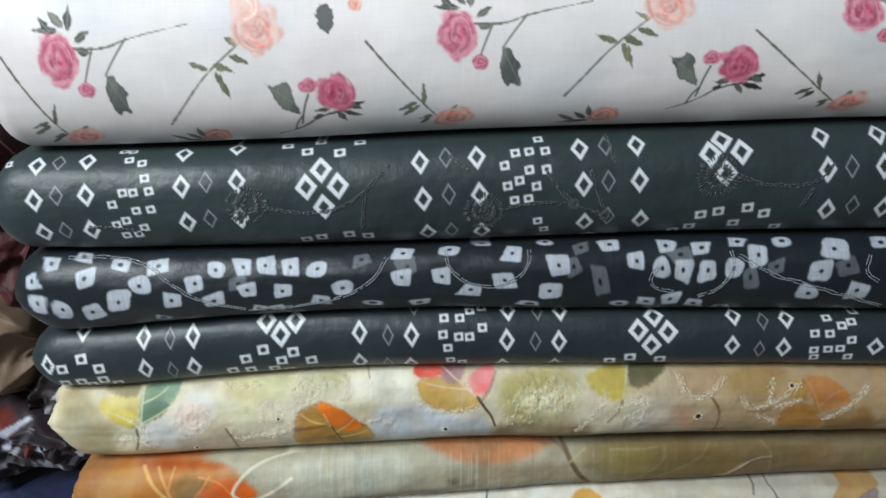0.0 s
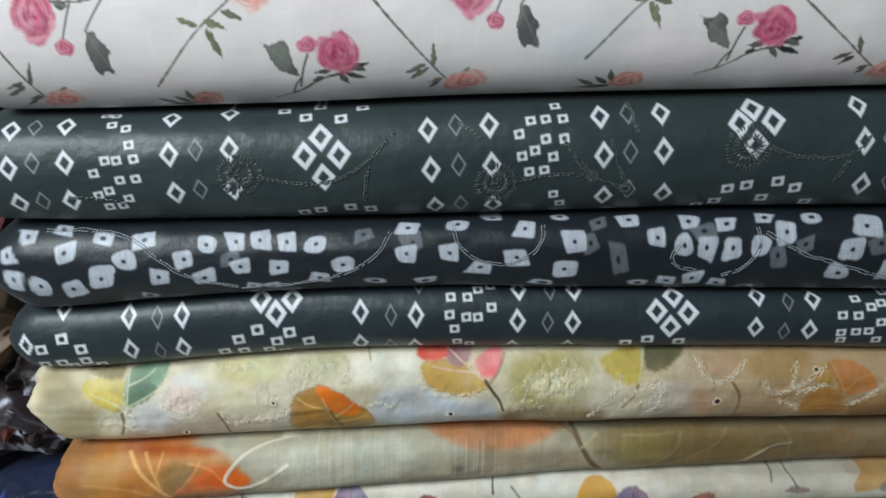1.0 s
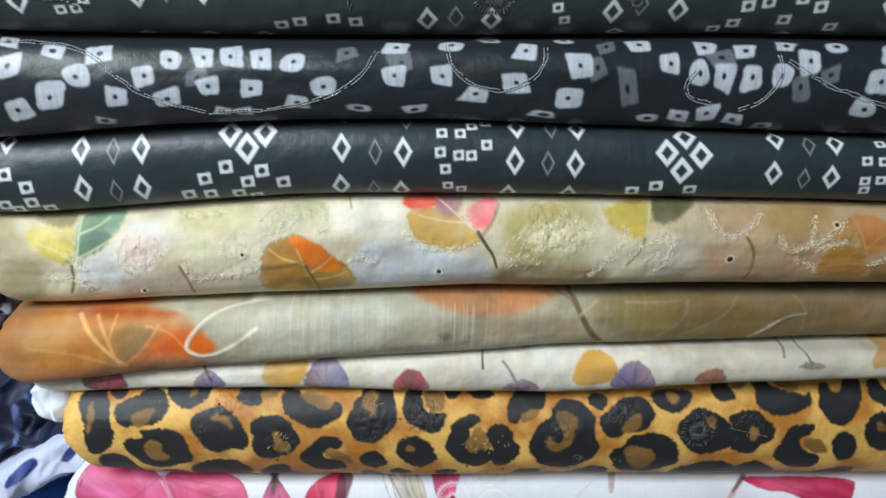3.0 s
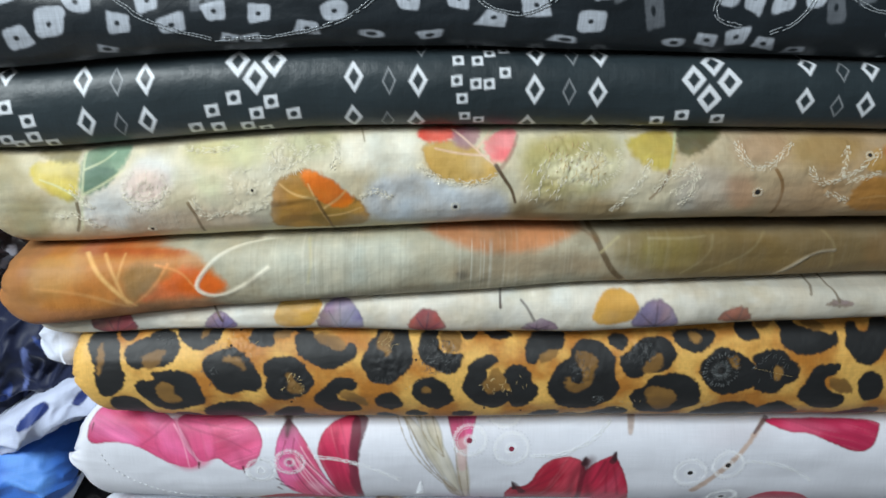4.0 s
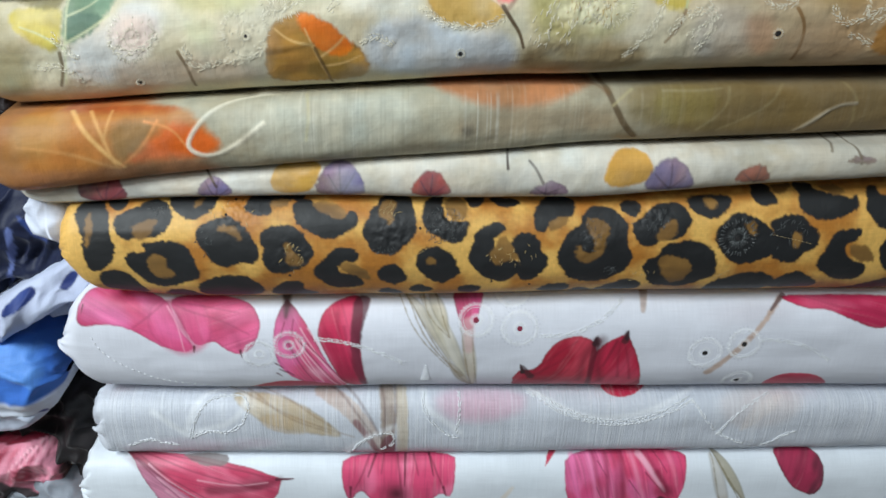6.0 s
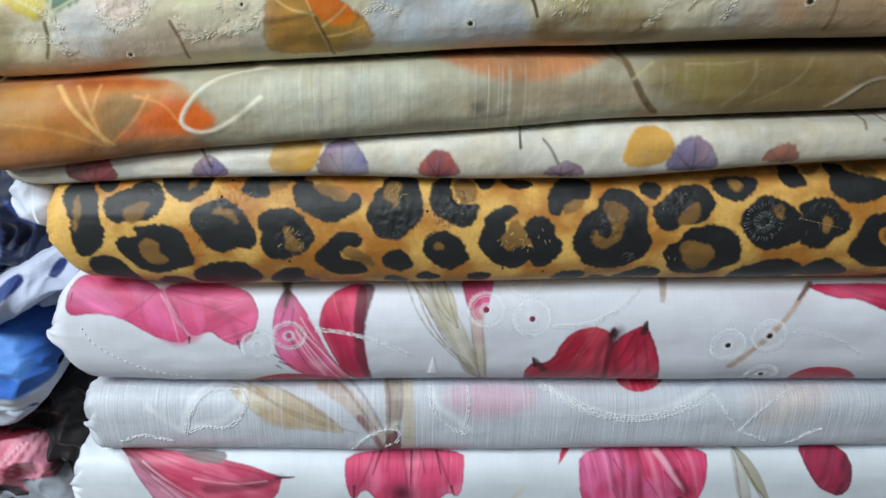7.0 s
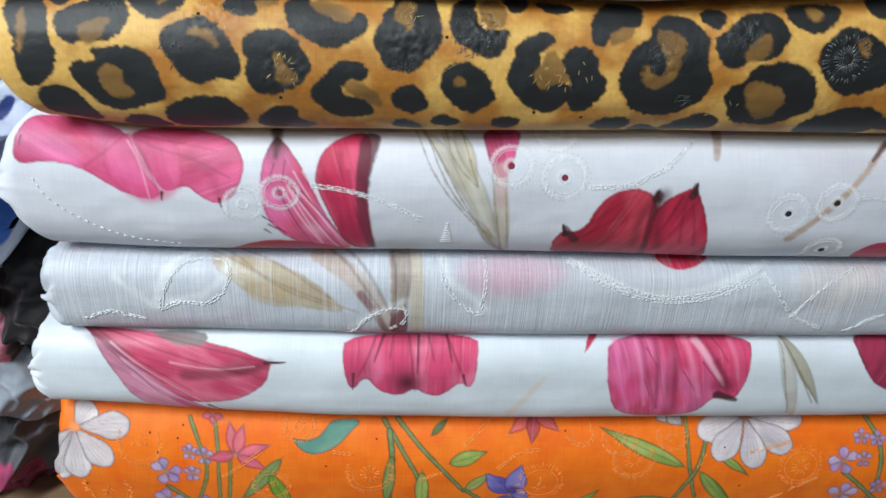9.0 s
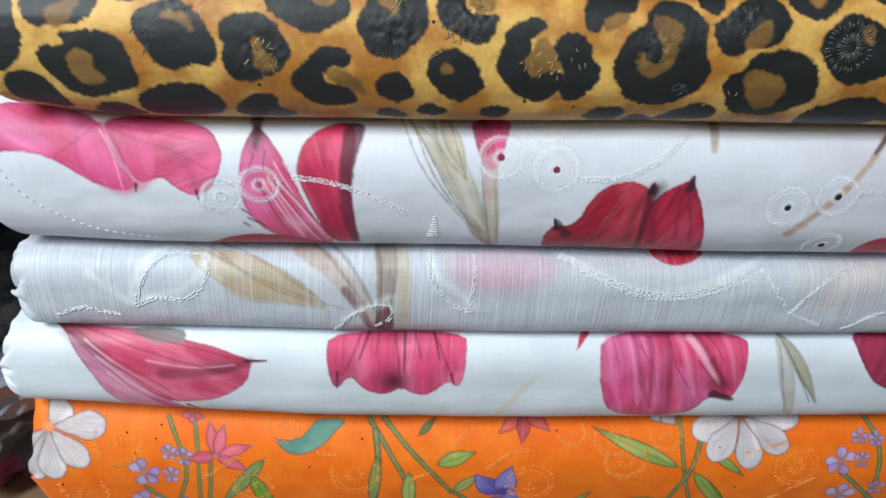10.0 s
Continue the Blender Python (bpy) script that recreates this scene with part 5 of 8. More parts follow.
def bleach(c, pale, dark, seed, a, b, depth=0.3):
    """Watercolour bleeding: pale clouds and darker pigment over all the print."""
    f = smooth(0.48, 0.78, fbm(c.X * 30 + 2, c.S * 34, seed, 5))
    c.lay(slice(None), f * a, pale)
    f = smooth(0.55, 0.8, fbm(c.X * 42 + 9, c.S * 46, seed + 8, 5))
    c.lay(slice(None), f * b, dark)
    c.C *= (1 - depth / 2 + depth * fbm(c.X * 110, c.S * 110, seed + 4, 4))[..., None]
    hue = fbm(c.X * 60 + 4, c.S * 60, seed + 14, 4) - 0.5
    c.C *= 1 + hue[..., None] * np.array((0.16, 0.0, -0.16))


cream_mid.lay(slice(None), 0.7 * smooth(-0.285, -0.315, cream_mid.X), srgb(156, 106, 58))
bleach(cream_top, srgb(216, 212, 200), srgb(150, 124, 74), 3, 0.2, 0.25)
bleach(cream_mid, srgb(186, 180, 160), srgb(110, 88, 54), 5, 0.15, 0.3)
bleach(cream_low, srgb(222, 219, 208), srgb(190, 168, 132), 7, 0.3, 0.25)
# olive-brown print further along the bolt, with the dimmer light there put into its colour
cream_top.lay(slice(None), 0.66 * smooth(0.08, 0.30, cream_top.X + 0.05 * (fbm(cream_top.X * 25, cream_top.S * 25, 61, 3) - 0.5)), srgb(158, 112, 56))
cream_mid.lay(slice(None), 0.72 * smooth(0.05, 0.22, cream_mid.X + 0.05 * (fbm(cream_mid.X * 25, cream_mid.S * 25, 62, 3) - 0.5)), srgb(112, 86, 44))
cream_low.lay(slice(None), 0.45 * smooth(0.08, 0.30, cream_low.X + 0.05 * (fbm(cream_low.X * 25, cream_low.S * 25, 63, 3) - 0.5)), srgb(160, 146, 120))
for pts in CREAM_LINES + CREAM_LINES_FAR:
    pucker(cream_top, pts, 0.006, 0.00042)
for at in CREAM_TUFTS[0] + CREAM_TUFTS[1]:
    pucker(cream_top, [at, (at[0] + 0.002, at[1])], 0.014, 0.00045)

# ---- leopard print ----
c = leopard
c.fill(srgb(206, 148, 52))
f = fbm(c.X * 40, c.S * 40, 3, 4)[..., None]
f = smooth(0.3, 0.7, f)
c.C[:] = srgb(178, 114, 36) * f + srgb(226, 178, 92) * (1 - f)
f = fbm(c.X * 500, c.S * 500, 8, 2)[..., None]
c.C *= 0.88 + 0.24 * f
cat_spot(c, [(-0.2753, 0.0439), (-0.2685, 0.0555), (-0.2569, 0.0544), (-0.2502, 0.0409), (-0.2512, 0.0309), (-0.2485, 0.0219), (-0.2465, 0.0112), (-0.2511, -0.0027), (-0.2589, -0.0101), (-0.2683, -0.0103), (-0.2687, 0.0066), (-0.2686, 0.0255)], [(-0.2657, 0.0438), (-0.2616, 0.0412), (-0.2622, 0.0255), (-0.2663, 0.0104), (-0.2673, 0.0142), (-0.2662, 0.0292)], 0)
cat_spot(c, [(-0.2539, 0.0605), (-0.241, 0.0605), (-0.2377, 0.0469), (-0.2433, 0.0413), (-0.2495, 0.045)], [], 1)
cat_spot(c, [(-0.2457, 0.0346), (-0.2416, 0.0403), (-0.229, 0.0432), (-0.2231, 0.0515), (-0.2135, 0.0525), (-0.207, 0.0432), (-0.2056, 0.0356), (-0.2079, 0.0288), (-0.2143, 0.0222), (-0.2208, 0.0205), (-0.2319, 0.0204), (-0.2369, 0.0176), (-0.2426, 0.0226), (-0.2464, 0.0291)], [(-0.2329, 0.029), (-0.2254, 0.0325), (-0.2192, 0.0357), (-0.2144, 0.0338), (-0.2167, 0.0271), (-0.2191, 0.0214), (-0.2257, 0.0187), (-0.2319, 0.0204)], 2)
cat_spot(c, [(-0.208, 0.0571), (-0.1737, 0.058), (-0.1735, 0.0448), (-0.1792, 0.0382), (-0.1856, 0.0337), (-0.1936, 0.0337), (-0.2009, 0.0392), (-0.2065, 0.0478)], [(-0.1899, 0.0483), (-0.1825, 0.0524), (-0.1839, 0.0449), (-0.1889, 0.0421)], 3)
cat_spot(c, [(-0.1855, 0.027), (-0.1791, 0.0318), (-0.1679, 0.0346), (-0.1577, 0.0317), (-0.1529, 0.0269), (-0.1481, 0.0203), (-0.1438, 0.012), (-0.1432, 0.0037), (-0.148, -0.0017), (-0.1561, 0.0001), (-0.1633, -0.0045), (-0.1746, -0.0035), (-0.1791, 0.0037), (-0.1802, 0.0104), (-0.1851, 0.0155), (-0.1861, 0.0221)], [(-0.1723, 0.0259), (-0.1641, 0.0291), (-0.1561, 0.0251), (-0.1545, 0.0159), (-0.1579, 0.0193), (-0.1625, 0.0225), (-0.1706, 0.0245)], 4)
cat_spot(c, [(-0.2269, 0.0144), (-0.2161, 0.017), (-0.205, 0.016), (-0.1943, 0.0129), (-0.1909, 0.0053), (-0.1896, -0.0037), (-0.1864, -0.0095), (-0.1904, -0.0177), (-0.2006, -0.0179), (-0.2076, -0.0234), (-0.2153, -0.026), (-0.2267, -0.0235), (-0.2312, -0.0149), (-0.2379, -0.0084), (-0.2393, -0), (-0.2377, 0.0076), (-0.2304, 0.0073), (-0.2255, 0.0082), (-0.225, 0.0115)], [(-0.2242, 0.0053), (-0.2144, 0.0066), (-0.2106, 0.003), (-0.2113, -0.0048), (-0.2062, -0.0086), (-0.2046, -0.0129), (-0.2139, -0.0177), (-0.2221, -0.0139), (-0.2261, -0.0055)], 5)
cat_spot(c, [(-0.2628, -0.0176), (-0.2546, -0.0111), (-0.2448, -0.0103), (-0.2385, -0.0179), (-0.2339, -0.0271), (-0.23, -0.0367), (-0.2329, -0.0437), (-0.2489, -0.0395), (-0.2603, -0.0347)], [], 6)
cat_spot(c, [(-0.1535, 0.0404), (-0.1511, 0.0494), (-0.1438, 0.0573), (-0.1271, 0.0572), (-0.1182, 0.0517), (-0.1209, 0.0447), (-0.1279, 0.0467), (-0.1338, 0.0432), (-0.132, 0.0366), (-0.1384, 0.0356), (-0.1466, 0.0377)], [(-0.1357, 0.0446), (-0.1312, 0.0494), (-0.1199, 0.0507), (-0.12, 0.0414), (-0.1272, 0.0403), (-0.1321, 0.0403)], 7)
cat_spot(c, [(-0.1912, -0.0227), (-0.1801, -0.016), (-0.1645, -0.0125), (-0.1528, -0.0139), (-0.1424, -0.0252), (-0.1433, -0.0327), (-0.1575, -0.0429), (-0.1816, -0.0427), (-0.1893, -0.0363)], [], 8)
cat_spot(c, [(-0.2183, -0.0371), (-0.2084, -0.0279), (-0.1965, -0.031), (-0.1857, -0.0437), (-0.2173, -0.0466)], [], 9)
cat_spot(c, [(-0.14, 0.0234), (-0.1318, 0.0265), (-0.1202, 0.0264), (-0.112, 0.0233), (-0.1072, 0.0151), (-0.1025, 0.0084), (-0.1047, 0.0018), (-0.1096, -0.0036), (-0.1167, -0.0073), (-0.1255, -0.0114), (-0.1328, -0.0093), (-0.1386, -0.0016), (-0.14, 0.0067), (-0.1369, 0.0103), (-0.1401, 0.0151)], [(-0.1248, 0.0151), (-0.1199, 0.0151), (-0.1183, 0.0084), (-0.1127, 0.0036), (-0.1096, -0.0018), (-0.1181, -0.0034), (-0.1231, -0.0017), (-0.124, 0.0085)], 10)
cat_spot(c, [(-0.1177, 0.0385), (-0.116, 0.0467), (-0.1047, 0.0478), (-0.1008, 0.0404), (-0.0905, 0.0336), (-0.0824, 0.0311), (-0.0759, 0.0375), (-0.0709, 0.0359), (-0.0705, 0.029), (-0.0758, 0.0237), (-0.0873, 0.0186), (-0.0973, 0.019), (-0.1056, 0.0233), (-0.1137, 0.0281)], [(-0.1042, 0.0447), (-0.0912, 0.0475), (-0.0825, 0.0431), (-0.0776, 0.0375), (-0.0808, 0.0328), (-0.0905, 0.0346), (-0.0992, 0.0394)], 11)
cat_spot(c, [(-0.1207, 0.059), (-0.1103, 0.0573), (-0.1087, 0.0477), (-0.1177, 0.0467)], [], 12)
cat_spot(c, [(-0.0713, 0.0628), (-0.0504, 0.066), (-0.0543, 0.0559), (-0.0663, 0.0532)], [], 13)
cat_spot(c, [(-0.0608, 0.0402), (-0.0542, 0.0424), (-0.0536, 0.0524), (-0.044, 0.0588), (-0.032, 0.0543), (-0.0288, 0.0439), (-0.0296, 0.0338), (-0.0271, 0.0253), (-0.0303, 0.0185), (-0.0385, 0.0093), (-0.0454, 0.0049), (-0.0538, 0.0063), (-0.0614, 0.0105), (-0.0607, 0.0141), (-0.0657, 0.0207), (-0.0648, 0.0273), (-0.0615, 0.0309)], [(-0.0536, 0.0469), (-0.0457, 0.0513), (-0.0407, 0.0456), (-0.044, 0.0391), (-0.0447, 0.0281), (-0.0489, 0.0326), (-0.0535, 0.0347)], 14)
cat_spot(c, [(-0.0226, 0.04), (-0.0184, 0.0495), (-0.0112, 0.0563), (-0.0071, 0.0533), (-0.0066, 0.0408), (-0.005, 0.033), (0.0034, 0.0316), (0.0137, 0.0318), (0.0104, 0.0226), (0.0056, 0.0157), (0.0006, 0.0143), (-0.0065, 0.0188), (-0.0135, 0.0223), (-0.0199, 0.0272)], [(-0.0064, 0.0504), (0.0047, 0.0582), (0.0111, 0.0486), (0.012, 0.0355), (0.0051, 0.0323), (-0.0033, 0.0348)], 15)
cat_spot(c, [(0.0097, 0.0589), (0.0232, 0.0659), (0.0249, 0.0525), (0.0209, 0.0441), (0.0143, 0.0439)], [], 16)
cat_spot(c, [(0.0272, 0.0562), (0.0497, 0.0543), (0.0528, 0.0498), (0.0455, 0.0451), (0.0368, 0.0459)], [], 17)
cat_spot(c, [(-0.1015, -0.0055), (-0.0944, 0.0018), (-0.091, 0.0068), (-0.0857, 0.0103), (-0.0742, 0.0086), (-0.069, 0.0059), (-0.0727, 0), (-0.0809, -0), (-0.0863, -0.0055), (-0.0847, -0.0114), (-0.0744, -0.014), (-0.0674, -0.0176), (-0.0659, -0.0259), (-0.0783, -0.0283), (-0.0921, -0.0254), (-0.1015, -0.0159), (-0.1023, -0.0094)], [(-0.0847, -0.0055), (-0.0776, -0.0018), (-0.071, -0.0036), (-0.0607, -0.012), (-0.0607, -0.0208), (-0.0657, -0.0186), (-0.0777, -0.0114)], 18)
cat_spot(c, [(-0.0554, -0.0119), (-0.052, -0.0074), (-0.0453, -0.0024), (-0.0383, -0.0054), (-0.0345, -0.0138), (-0.0327, -0.0189), (-0.0393, -0.0242), (-0.0481, -0.0224), (-0.0536, -0.0176)], [], 19)
cat_spot(c, [(-0.0264, 0.0008), (-0.0232, 0.0077), (-0.0149, 0.0116), (-0.0063, 0.0101), (0.0009, 0.0046), (0.0032, -0.0029), (0.0072, -0.0112), (0.0025, -0.017), (-0.0041, -0.0227), (-0.0129, -0.0205), (-0.0207, -0.0133), (-0.0262, -0.0068)], [(-0.0179, 0.0032), (-0.0128, 0.0036), (-0.011, -0.0011), (-0.0141, -0.005), (-0.0185, -0.002)], 20)
cat_spot(c, [(0.0127, 0.0047), (0.0177, 0.014), (0.0181, 0.023), (0.0241, 0.0279), (0.0352, 0.0316), (0.0399, 0.0271), (0.0367, 0.0216), (0.0296, 0.0196), (0.0319, 0.0123), (0.0288, 0.0048), (0.0313, -0.0047), (0.0377, 0.001), (0.0471, -0.0009), (0.0505, -0.0028), (0.053, -0.0091), (0.0487, -0.0159), (0.0408, -0.0234), (0.0312, -0.0195), (0.0194, -0.011), (0.0153, -0.0029)], [(0.0271, 0.0067), (0.0319, 0.0104), (0.0367, 0.0197), (0.0438, 0.018), (0.0495, 0.0086), (0.052, 0.001), (0.0432, -0.0001), (0.0329, -0.0048)], 21)
cat_spot(c, [(0.0454, 0.018), (0.052, 0.0235), (0.0625, 0.0223), (0.0665, 0.0149), (0.0655, 0.0073), (0.0729, 0.0035), (0.0729, -0.0066), (0.0694, -0.011), (0.0633, -0.018), (0.0569, -0.0234), (0.0504, -0.0159), (0.0535, -0.0112), (0.0521, -0.0009), (0.0478, 0.0087)], [], 22)
cat_spot(c, [(0.0625, 0.0413), (0.0689, 0.0523), (0.0759, 0.061), (0.0928, 0.0569), (0.0937, 0.0441), (0.0886, 0.0357), (0.0799, 0.0356), (0.0727, 0.0298), (0.0678, 0.0241), (0.063, 0.0278)], [(0.0727, 0.0298), (0.0798, 0.0368), (0.0896, 0.0376), (0.0832, 0.028), (0.0745, 0.0253)], 23)
cat_spot(c, [(0.0992, 0.0376), (0.1048, 0.044), (0.1159, 0.0457), (0.124, 0.0403), (0.1288, 0.0338), (0.1321, 0.0263), (0.1318, 0.0137), (0.1369, 0.002), (0.1355, -0.0081), (0.1287, -0.0169), (0.1154, -0.0242), (0.1008, -0.0242), (0.0898, -0.0157), (0.0825, -0.0047), (0.08, 0.0036), (0.0841, 0.0131), (0.0871, 0.0225), (0.0953, 0.028), (0.0991, 0.0318)], [(0.1008, 0.0356), (0.1096, 0.0354), (0.1167, 0.031), (0.1192, 0.0215), (0.1159, 0.0124), (0.1153, 0.0028), (0.1057, -0.003), (0.0985, -0.0029), (0.092, 0.0073), (0.0961, 0.0149), (0.1008, 0.0073), (0.108, 0.0064), (0.1086, 0.0147), (0.1025, 0.0261)], 24)
cat_spot(c, [(0.1281, 0.0468), (0.1376, 0.0495), (0.1434, 0.0428), (0.1409, 0.0347), (0.1343, 0.0346), (0.129, 0.04)], [], 25)
cat_spot(c, [(0.1366, 0.0278), (0.1441, 0.0327), (0.1502, 0.04), (0.1632, 0.0441), (0.1736, 0.043), (0.1785, 0.0337), (0.1809, 0.0264), (0.1757, 0.0183), (0.169, 0.0143), (0.1577, 0.0177), (0.1535, 0.0105), (0.1465, 0.0092), (0.1399, 0.015), (0.1368, 0.0224)], [(0.1554, 0.0213), (0.1638, 0.0278), (0.1689, 0.0308), (0.1711, 0.0254), (0.1689, 0.0151), (0.1607, 0.0121), (0.1537, 0.0142)], 26)
cat_spot(c, [(0.1777, 0.0458), (0.1856, 0.0485), (0.2118, 0.0456), (0.2121, 0.0385), (0.2047, 0.0319), (0.1959, 0.029), (0.185, 0.0334), (0.1801, 0.0392)], [(0.1904, 0.0467), (0.2009, 0.0457), (0.2016, 0.0393), (0.194, 0.0351)], 27)
cat_spot(c, [(0.1599, 0.0066), (0.168, 0.0101), (0.1801, 0.0129), (0.1936, 0.0085), (0.2008, -0.0002), (0.2041, -0.0096), (0.2047, -0.0185), (0.1971, -0.0229), (0.1878, -0.0278), (0.1785, -0.0337), (0.1697, -0.0308), (0.1585, -0.0308), (0.1506, -0.0176), (0.1465, -0.0084), (0.1505, -0.0027), (0.1591, 0.001)], [(0.1593, -0.001), (0.1698, 0.0007), (0.1799, -0.0036), (0.1848, -0.0093), (0.1848, -0.0198), (0.1745, -0.0279), (0.1643, -0.02), (0.1586, -0.0087)], 28)
cat_spot(c, [(0.2007, 0.0187), (0.2065, 0.0252), (0.2119, 0.0298), (0.2207, 0.031), (0.2319, 0.0271), (0.2383, 0.0205), (0.2472, 0.012), (0.2473, 0.0036), (0.244, -0.0036), (0.2372, -0.0051), (0.2289, -0.0085), (0.2176, -0.0083), (0.2082, 0.0011), (0.2023, 0.0101)], [(0.221, 0.0227), (0.2302, 0.0241), (0.2334, 0.0175), (0.2306, 0.0124), (0.2247, 0.016)], 29)
cat_spot(c, [(0.2001, -0.0385), (0.2057, -0.0255), (0.2161, -0.0232), (0.2282, -0.0165), (0.2439, -0.0169), (0.255, -0.026), (0.2529, -0.0348), (0.2471, -0.0467), (0.2264, -0.0457), (0.2055, -0.0474)], [], 30)
cat_spot(c, [(0.1095, -0.0429), (0.124, -0.0279), (0.1375, -0.0223), (0.1464, -0.0252), (0.1491, -0.034), (0.1359, -0.043), (0.1161, -0.0437)], [], 31)
cat_spot(c, [(0.0671, -0.0385), (0.0721, -0.028), (0.083, -0.0254), (0.0904, -0.027), (0.0928, -0.0338), (0.0858, -0.047)], [], 32)
cat_spot(c, [(0.0911, -0.0466), (0.0991, -0.0319), (0.1126, -0.04), (0.113, -0.0505)], [], 33)
cat_spot(c, [(-0.0321, -0.0309), (-0.0254, -0.0255), (-0.0161, -0.027), (-0.0122, -0.0325), (-0.0209, -0.0373)], [], 34)
cat_spot(c, [(0.0039, -0.0326), (0.0104, -0.0253), (0.0215, -0.0272), (0.024, -0.0346), (0.0137, -0.0395)], [], 35)
cat_spot(c, [(-0.0571, -0.0352), (-0.0502, -0.0283), (-0.0354, -0.0357), (-0.0425, -0.0431)], [], 36)
cat_spot(c, [(-0.1391, -0.0385), (-0.1299, -0.022), (-0.1193, -0.0185), (-0.1127, -0.0206), (-0.1119, -0.031), (-0.1, -0.0365), (-0.1077, -0.0433)], [], 37)
cat_spot(c, [(0.2304, 0.0569), (0.2433, 0.0554), (0.2423, 0.0476), (0.2489, 0.0373), (0.2392, 0.0354), (0.2281, 0.0402)], [(0.2441, 0.0554), (0.2641, 0.0535), (0.2521, 0.0431), (0.2447, 0.045)], 38)
cat_spot(c, [(0.243, 0.0254), (0.2505, 0.0272), (0.2624, 0.028), (0.2695, 0.0243), (0.2721, 0.0176), (0.281, 0.0128), (0.2809, 0.003), (0.2696, 0.0009), (0.2665, -0.0074), (0.2575, -0.0092), (0.2457, -0.0028), (0.2456, 0.0039), (0.2471, 0.0139), (0.2417, 0.0204)], [(0.2584, 0.0159), (0.2655, 0.0148), (0.2682, 0.0035), (0.2609, 0.001)], 39)
cat_spot(c, [(0.2609, 0.054), (0.2759, 0.0525), (0.2752, 0.0476), (0.2872, 0.0422), (0.3023, 0.0355), (0.3095, 0.0412), (0.3079, 0.031), (0.2993, 0.0253), (0.2856, 0.0236), (0.2719, 0.0263), (0.2648, 0.0329), (0.2649, 0.0438)], [(0.2776, 0.0507), (0.2961, 0.0495), (0.3031, 0.0394), (0.2872, 0.0422)], 40)
cat_spot(c, [(0.2825, -0.0085), (0.2886, 0.0036), (0.2951, 0.015), (0.3033, 0.016), (0.3134, 0.0138), (0.3072, 0.0075), (0.2994, 0.0031), (0.3065, -0.0064), (0.3217, -0.0114), (0.3232, -0.0213), (0.3103, -0.0271), (0.2906, -0.0195)], [(0.3015, 0.0046), (0.3123, 0.005), (0.3279, -0.0021), (0.3286, -0.0115), (0.3143, -0.0091)], 41)
cat_spot(c, [(0.3169, 0.045), (0.3257, 0.0459), (0.3249, 0.0384), (0.3335, 0.0373), (0.3385, 0.0485), (0.3512, 0.0503), (0.3503, 0.0394), (0.3496, 0.0317), (0.3436, 0.022), (0.3374, 0.0147), (0.328, 0.0149), (0.3201, 0.0206), (0.3181, 0.0268), (0.3144, 0.0309), (0.3167, 0.0366)], [], 42)
cat_spot(c, [(0.332, -0.0063), (0.3304, 0.0035), (0.3361, 0.0092), (0.3471, 0.0038), (0.352, -0.0057), (0.3497, -0.015), (0.3409, -0.0176)], [], 43)
cat_spot(c, [(0.3567, 0.0451), (0.3655, 0.0494), (0.3678, 0.0428), (0.3728, 0.0347), (0.38, 0.0346), (0.3804, 0.0402), (0.3846, 0.0384), (0.3815, 0.0271), (0.372, 0.0271), (0.3603, 0.0312), (0.3567, 0.0373)], [(0.3713, 0.0469), (0.3826, 0.0449), (0.3799, 0.0384), (0.3735, 0.0374)], 44)
cat_spot(c, [(0.3551, 0.0152), (0.3601, 0.0223), (0.3696, 0.0233), (0.3771, 0.0187), (0.3861, 0.0084), (0.3869, -0.0038), (0.3794, -0.0094), (0.3666, -0.0068), (0.3567, 0.0036)], [(0.3616, 0.0166), (0.3678, 0.0162), (0.3713, 0.0092), (0.3647, 0.0084)], 45)
cat_spot(c, [(0.2487, -0.0354), (0.2633, -0.0186), (0.2769, -0.0185), (0.2946, -0.033), (0.2744, -0.04)], [], 46)
cat_spot(c, [(0.3095, -0.0445), (0.3288, -0.032), (0.352, -0.0236), (0.3615, -0.0372), (0.3494, -0.0425)], [], 47)
for at in ((0.1052, 0.015), (-0.005, 0.03), (0.2172, 0.0122), (0.15, 0.032), (-0.046, 0.02), (-0.12, 0.002), (-0.16, 0.04)):
    pucker(c, [at, (at[0] + 0.003, at[1] + 0.002)], 0.012, 0.0007)

# ---- prints of the white cloth with magenta lilies ----
MAGENTA, HOT, CRIMSON, DUSK = srgb(216, 78, 124), srgb(236, 116, 170), srgb(186, 46, 76), srgb(96, 46, 58)
BEIGE = srgb(196, 180, 156)
for c, tone in ((pink_top, srgb(220, 222, 232)), (pink_mid, srgb(198, 202, 212)), (pink_low, srgb(222, 228, 236))):
    c.fill(tone)
    for k in range(16):
        wash(c, (-0.3 + 0.05 * k, 0.03 * math.sin(k * 1.9)), 0.06, 0.03, tone * (0.93 if k % 2 else 1.04), 0.6, k + 30, 0, 0.45)
c = pink_top
wash(c, (0.2456, 0.0349), 0.05178, 0.01849, srgb(206, 200, 208), 0.5, 3, 0, 0.45)
shape(c, [(-0.2912, 0.0196), (-0.2888, 0.0397), (-0.2792, 0.0540), (-0.2528, 0.0569), (-0.2224, 0.0521), (-0.2128, 0.0244), (-0.2000, 0.0091), (-0.2104, 0.0033), (-0.2296, 0.0100), (-0.2472, 0.0215), (-0.2672, 0.0253)], HOT, 0.0006, 0.0004, second=MAGENTA, veins=0.22, heading=-25, seed=4, base=(-0.2216, 0.0435), base_colour=srgb(150, 50, 84), base_reach=0.01664)
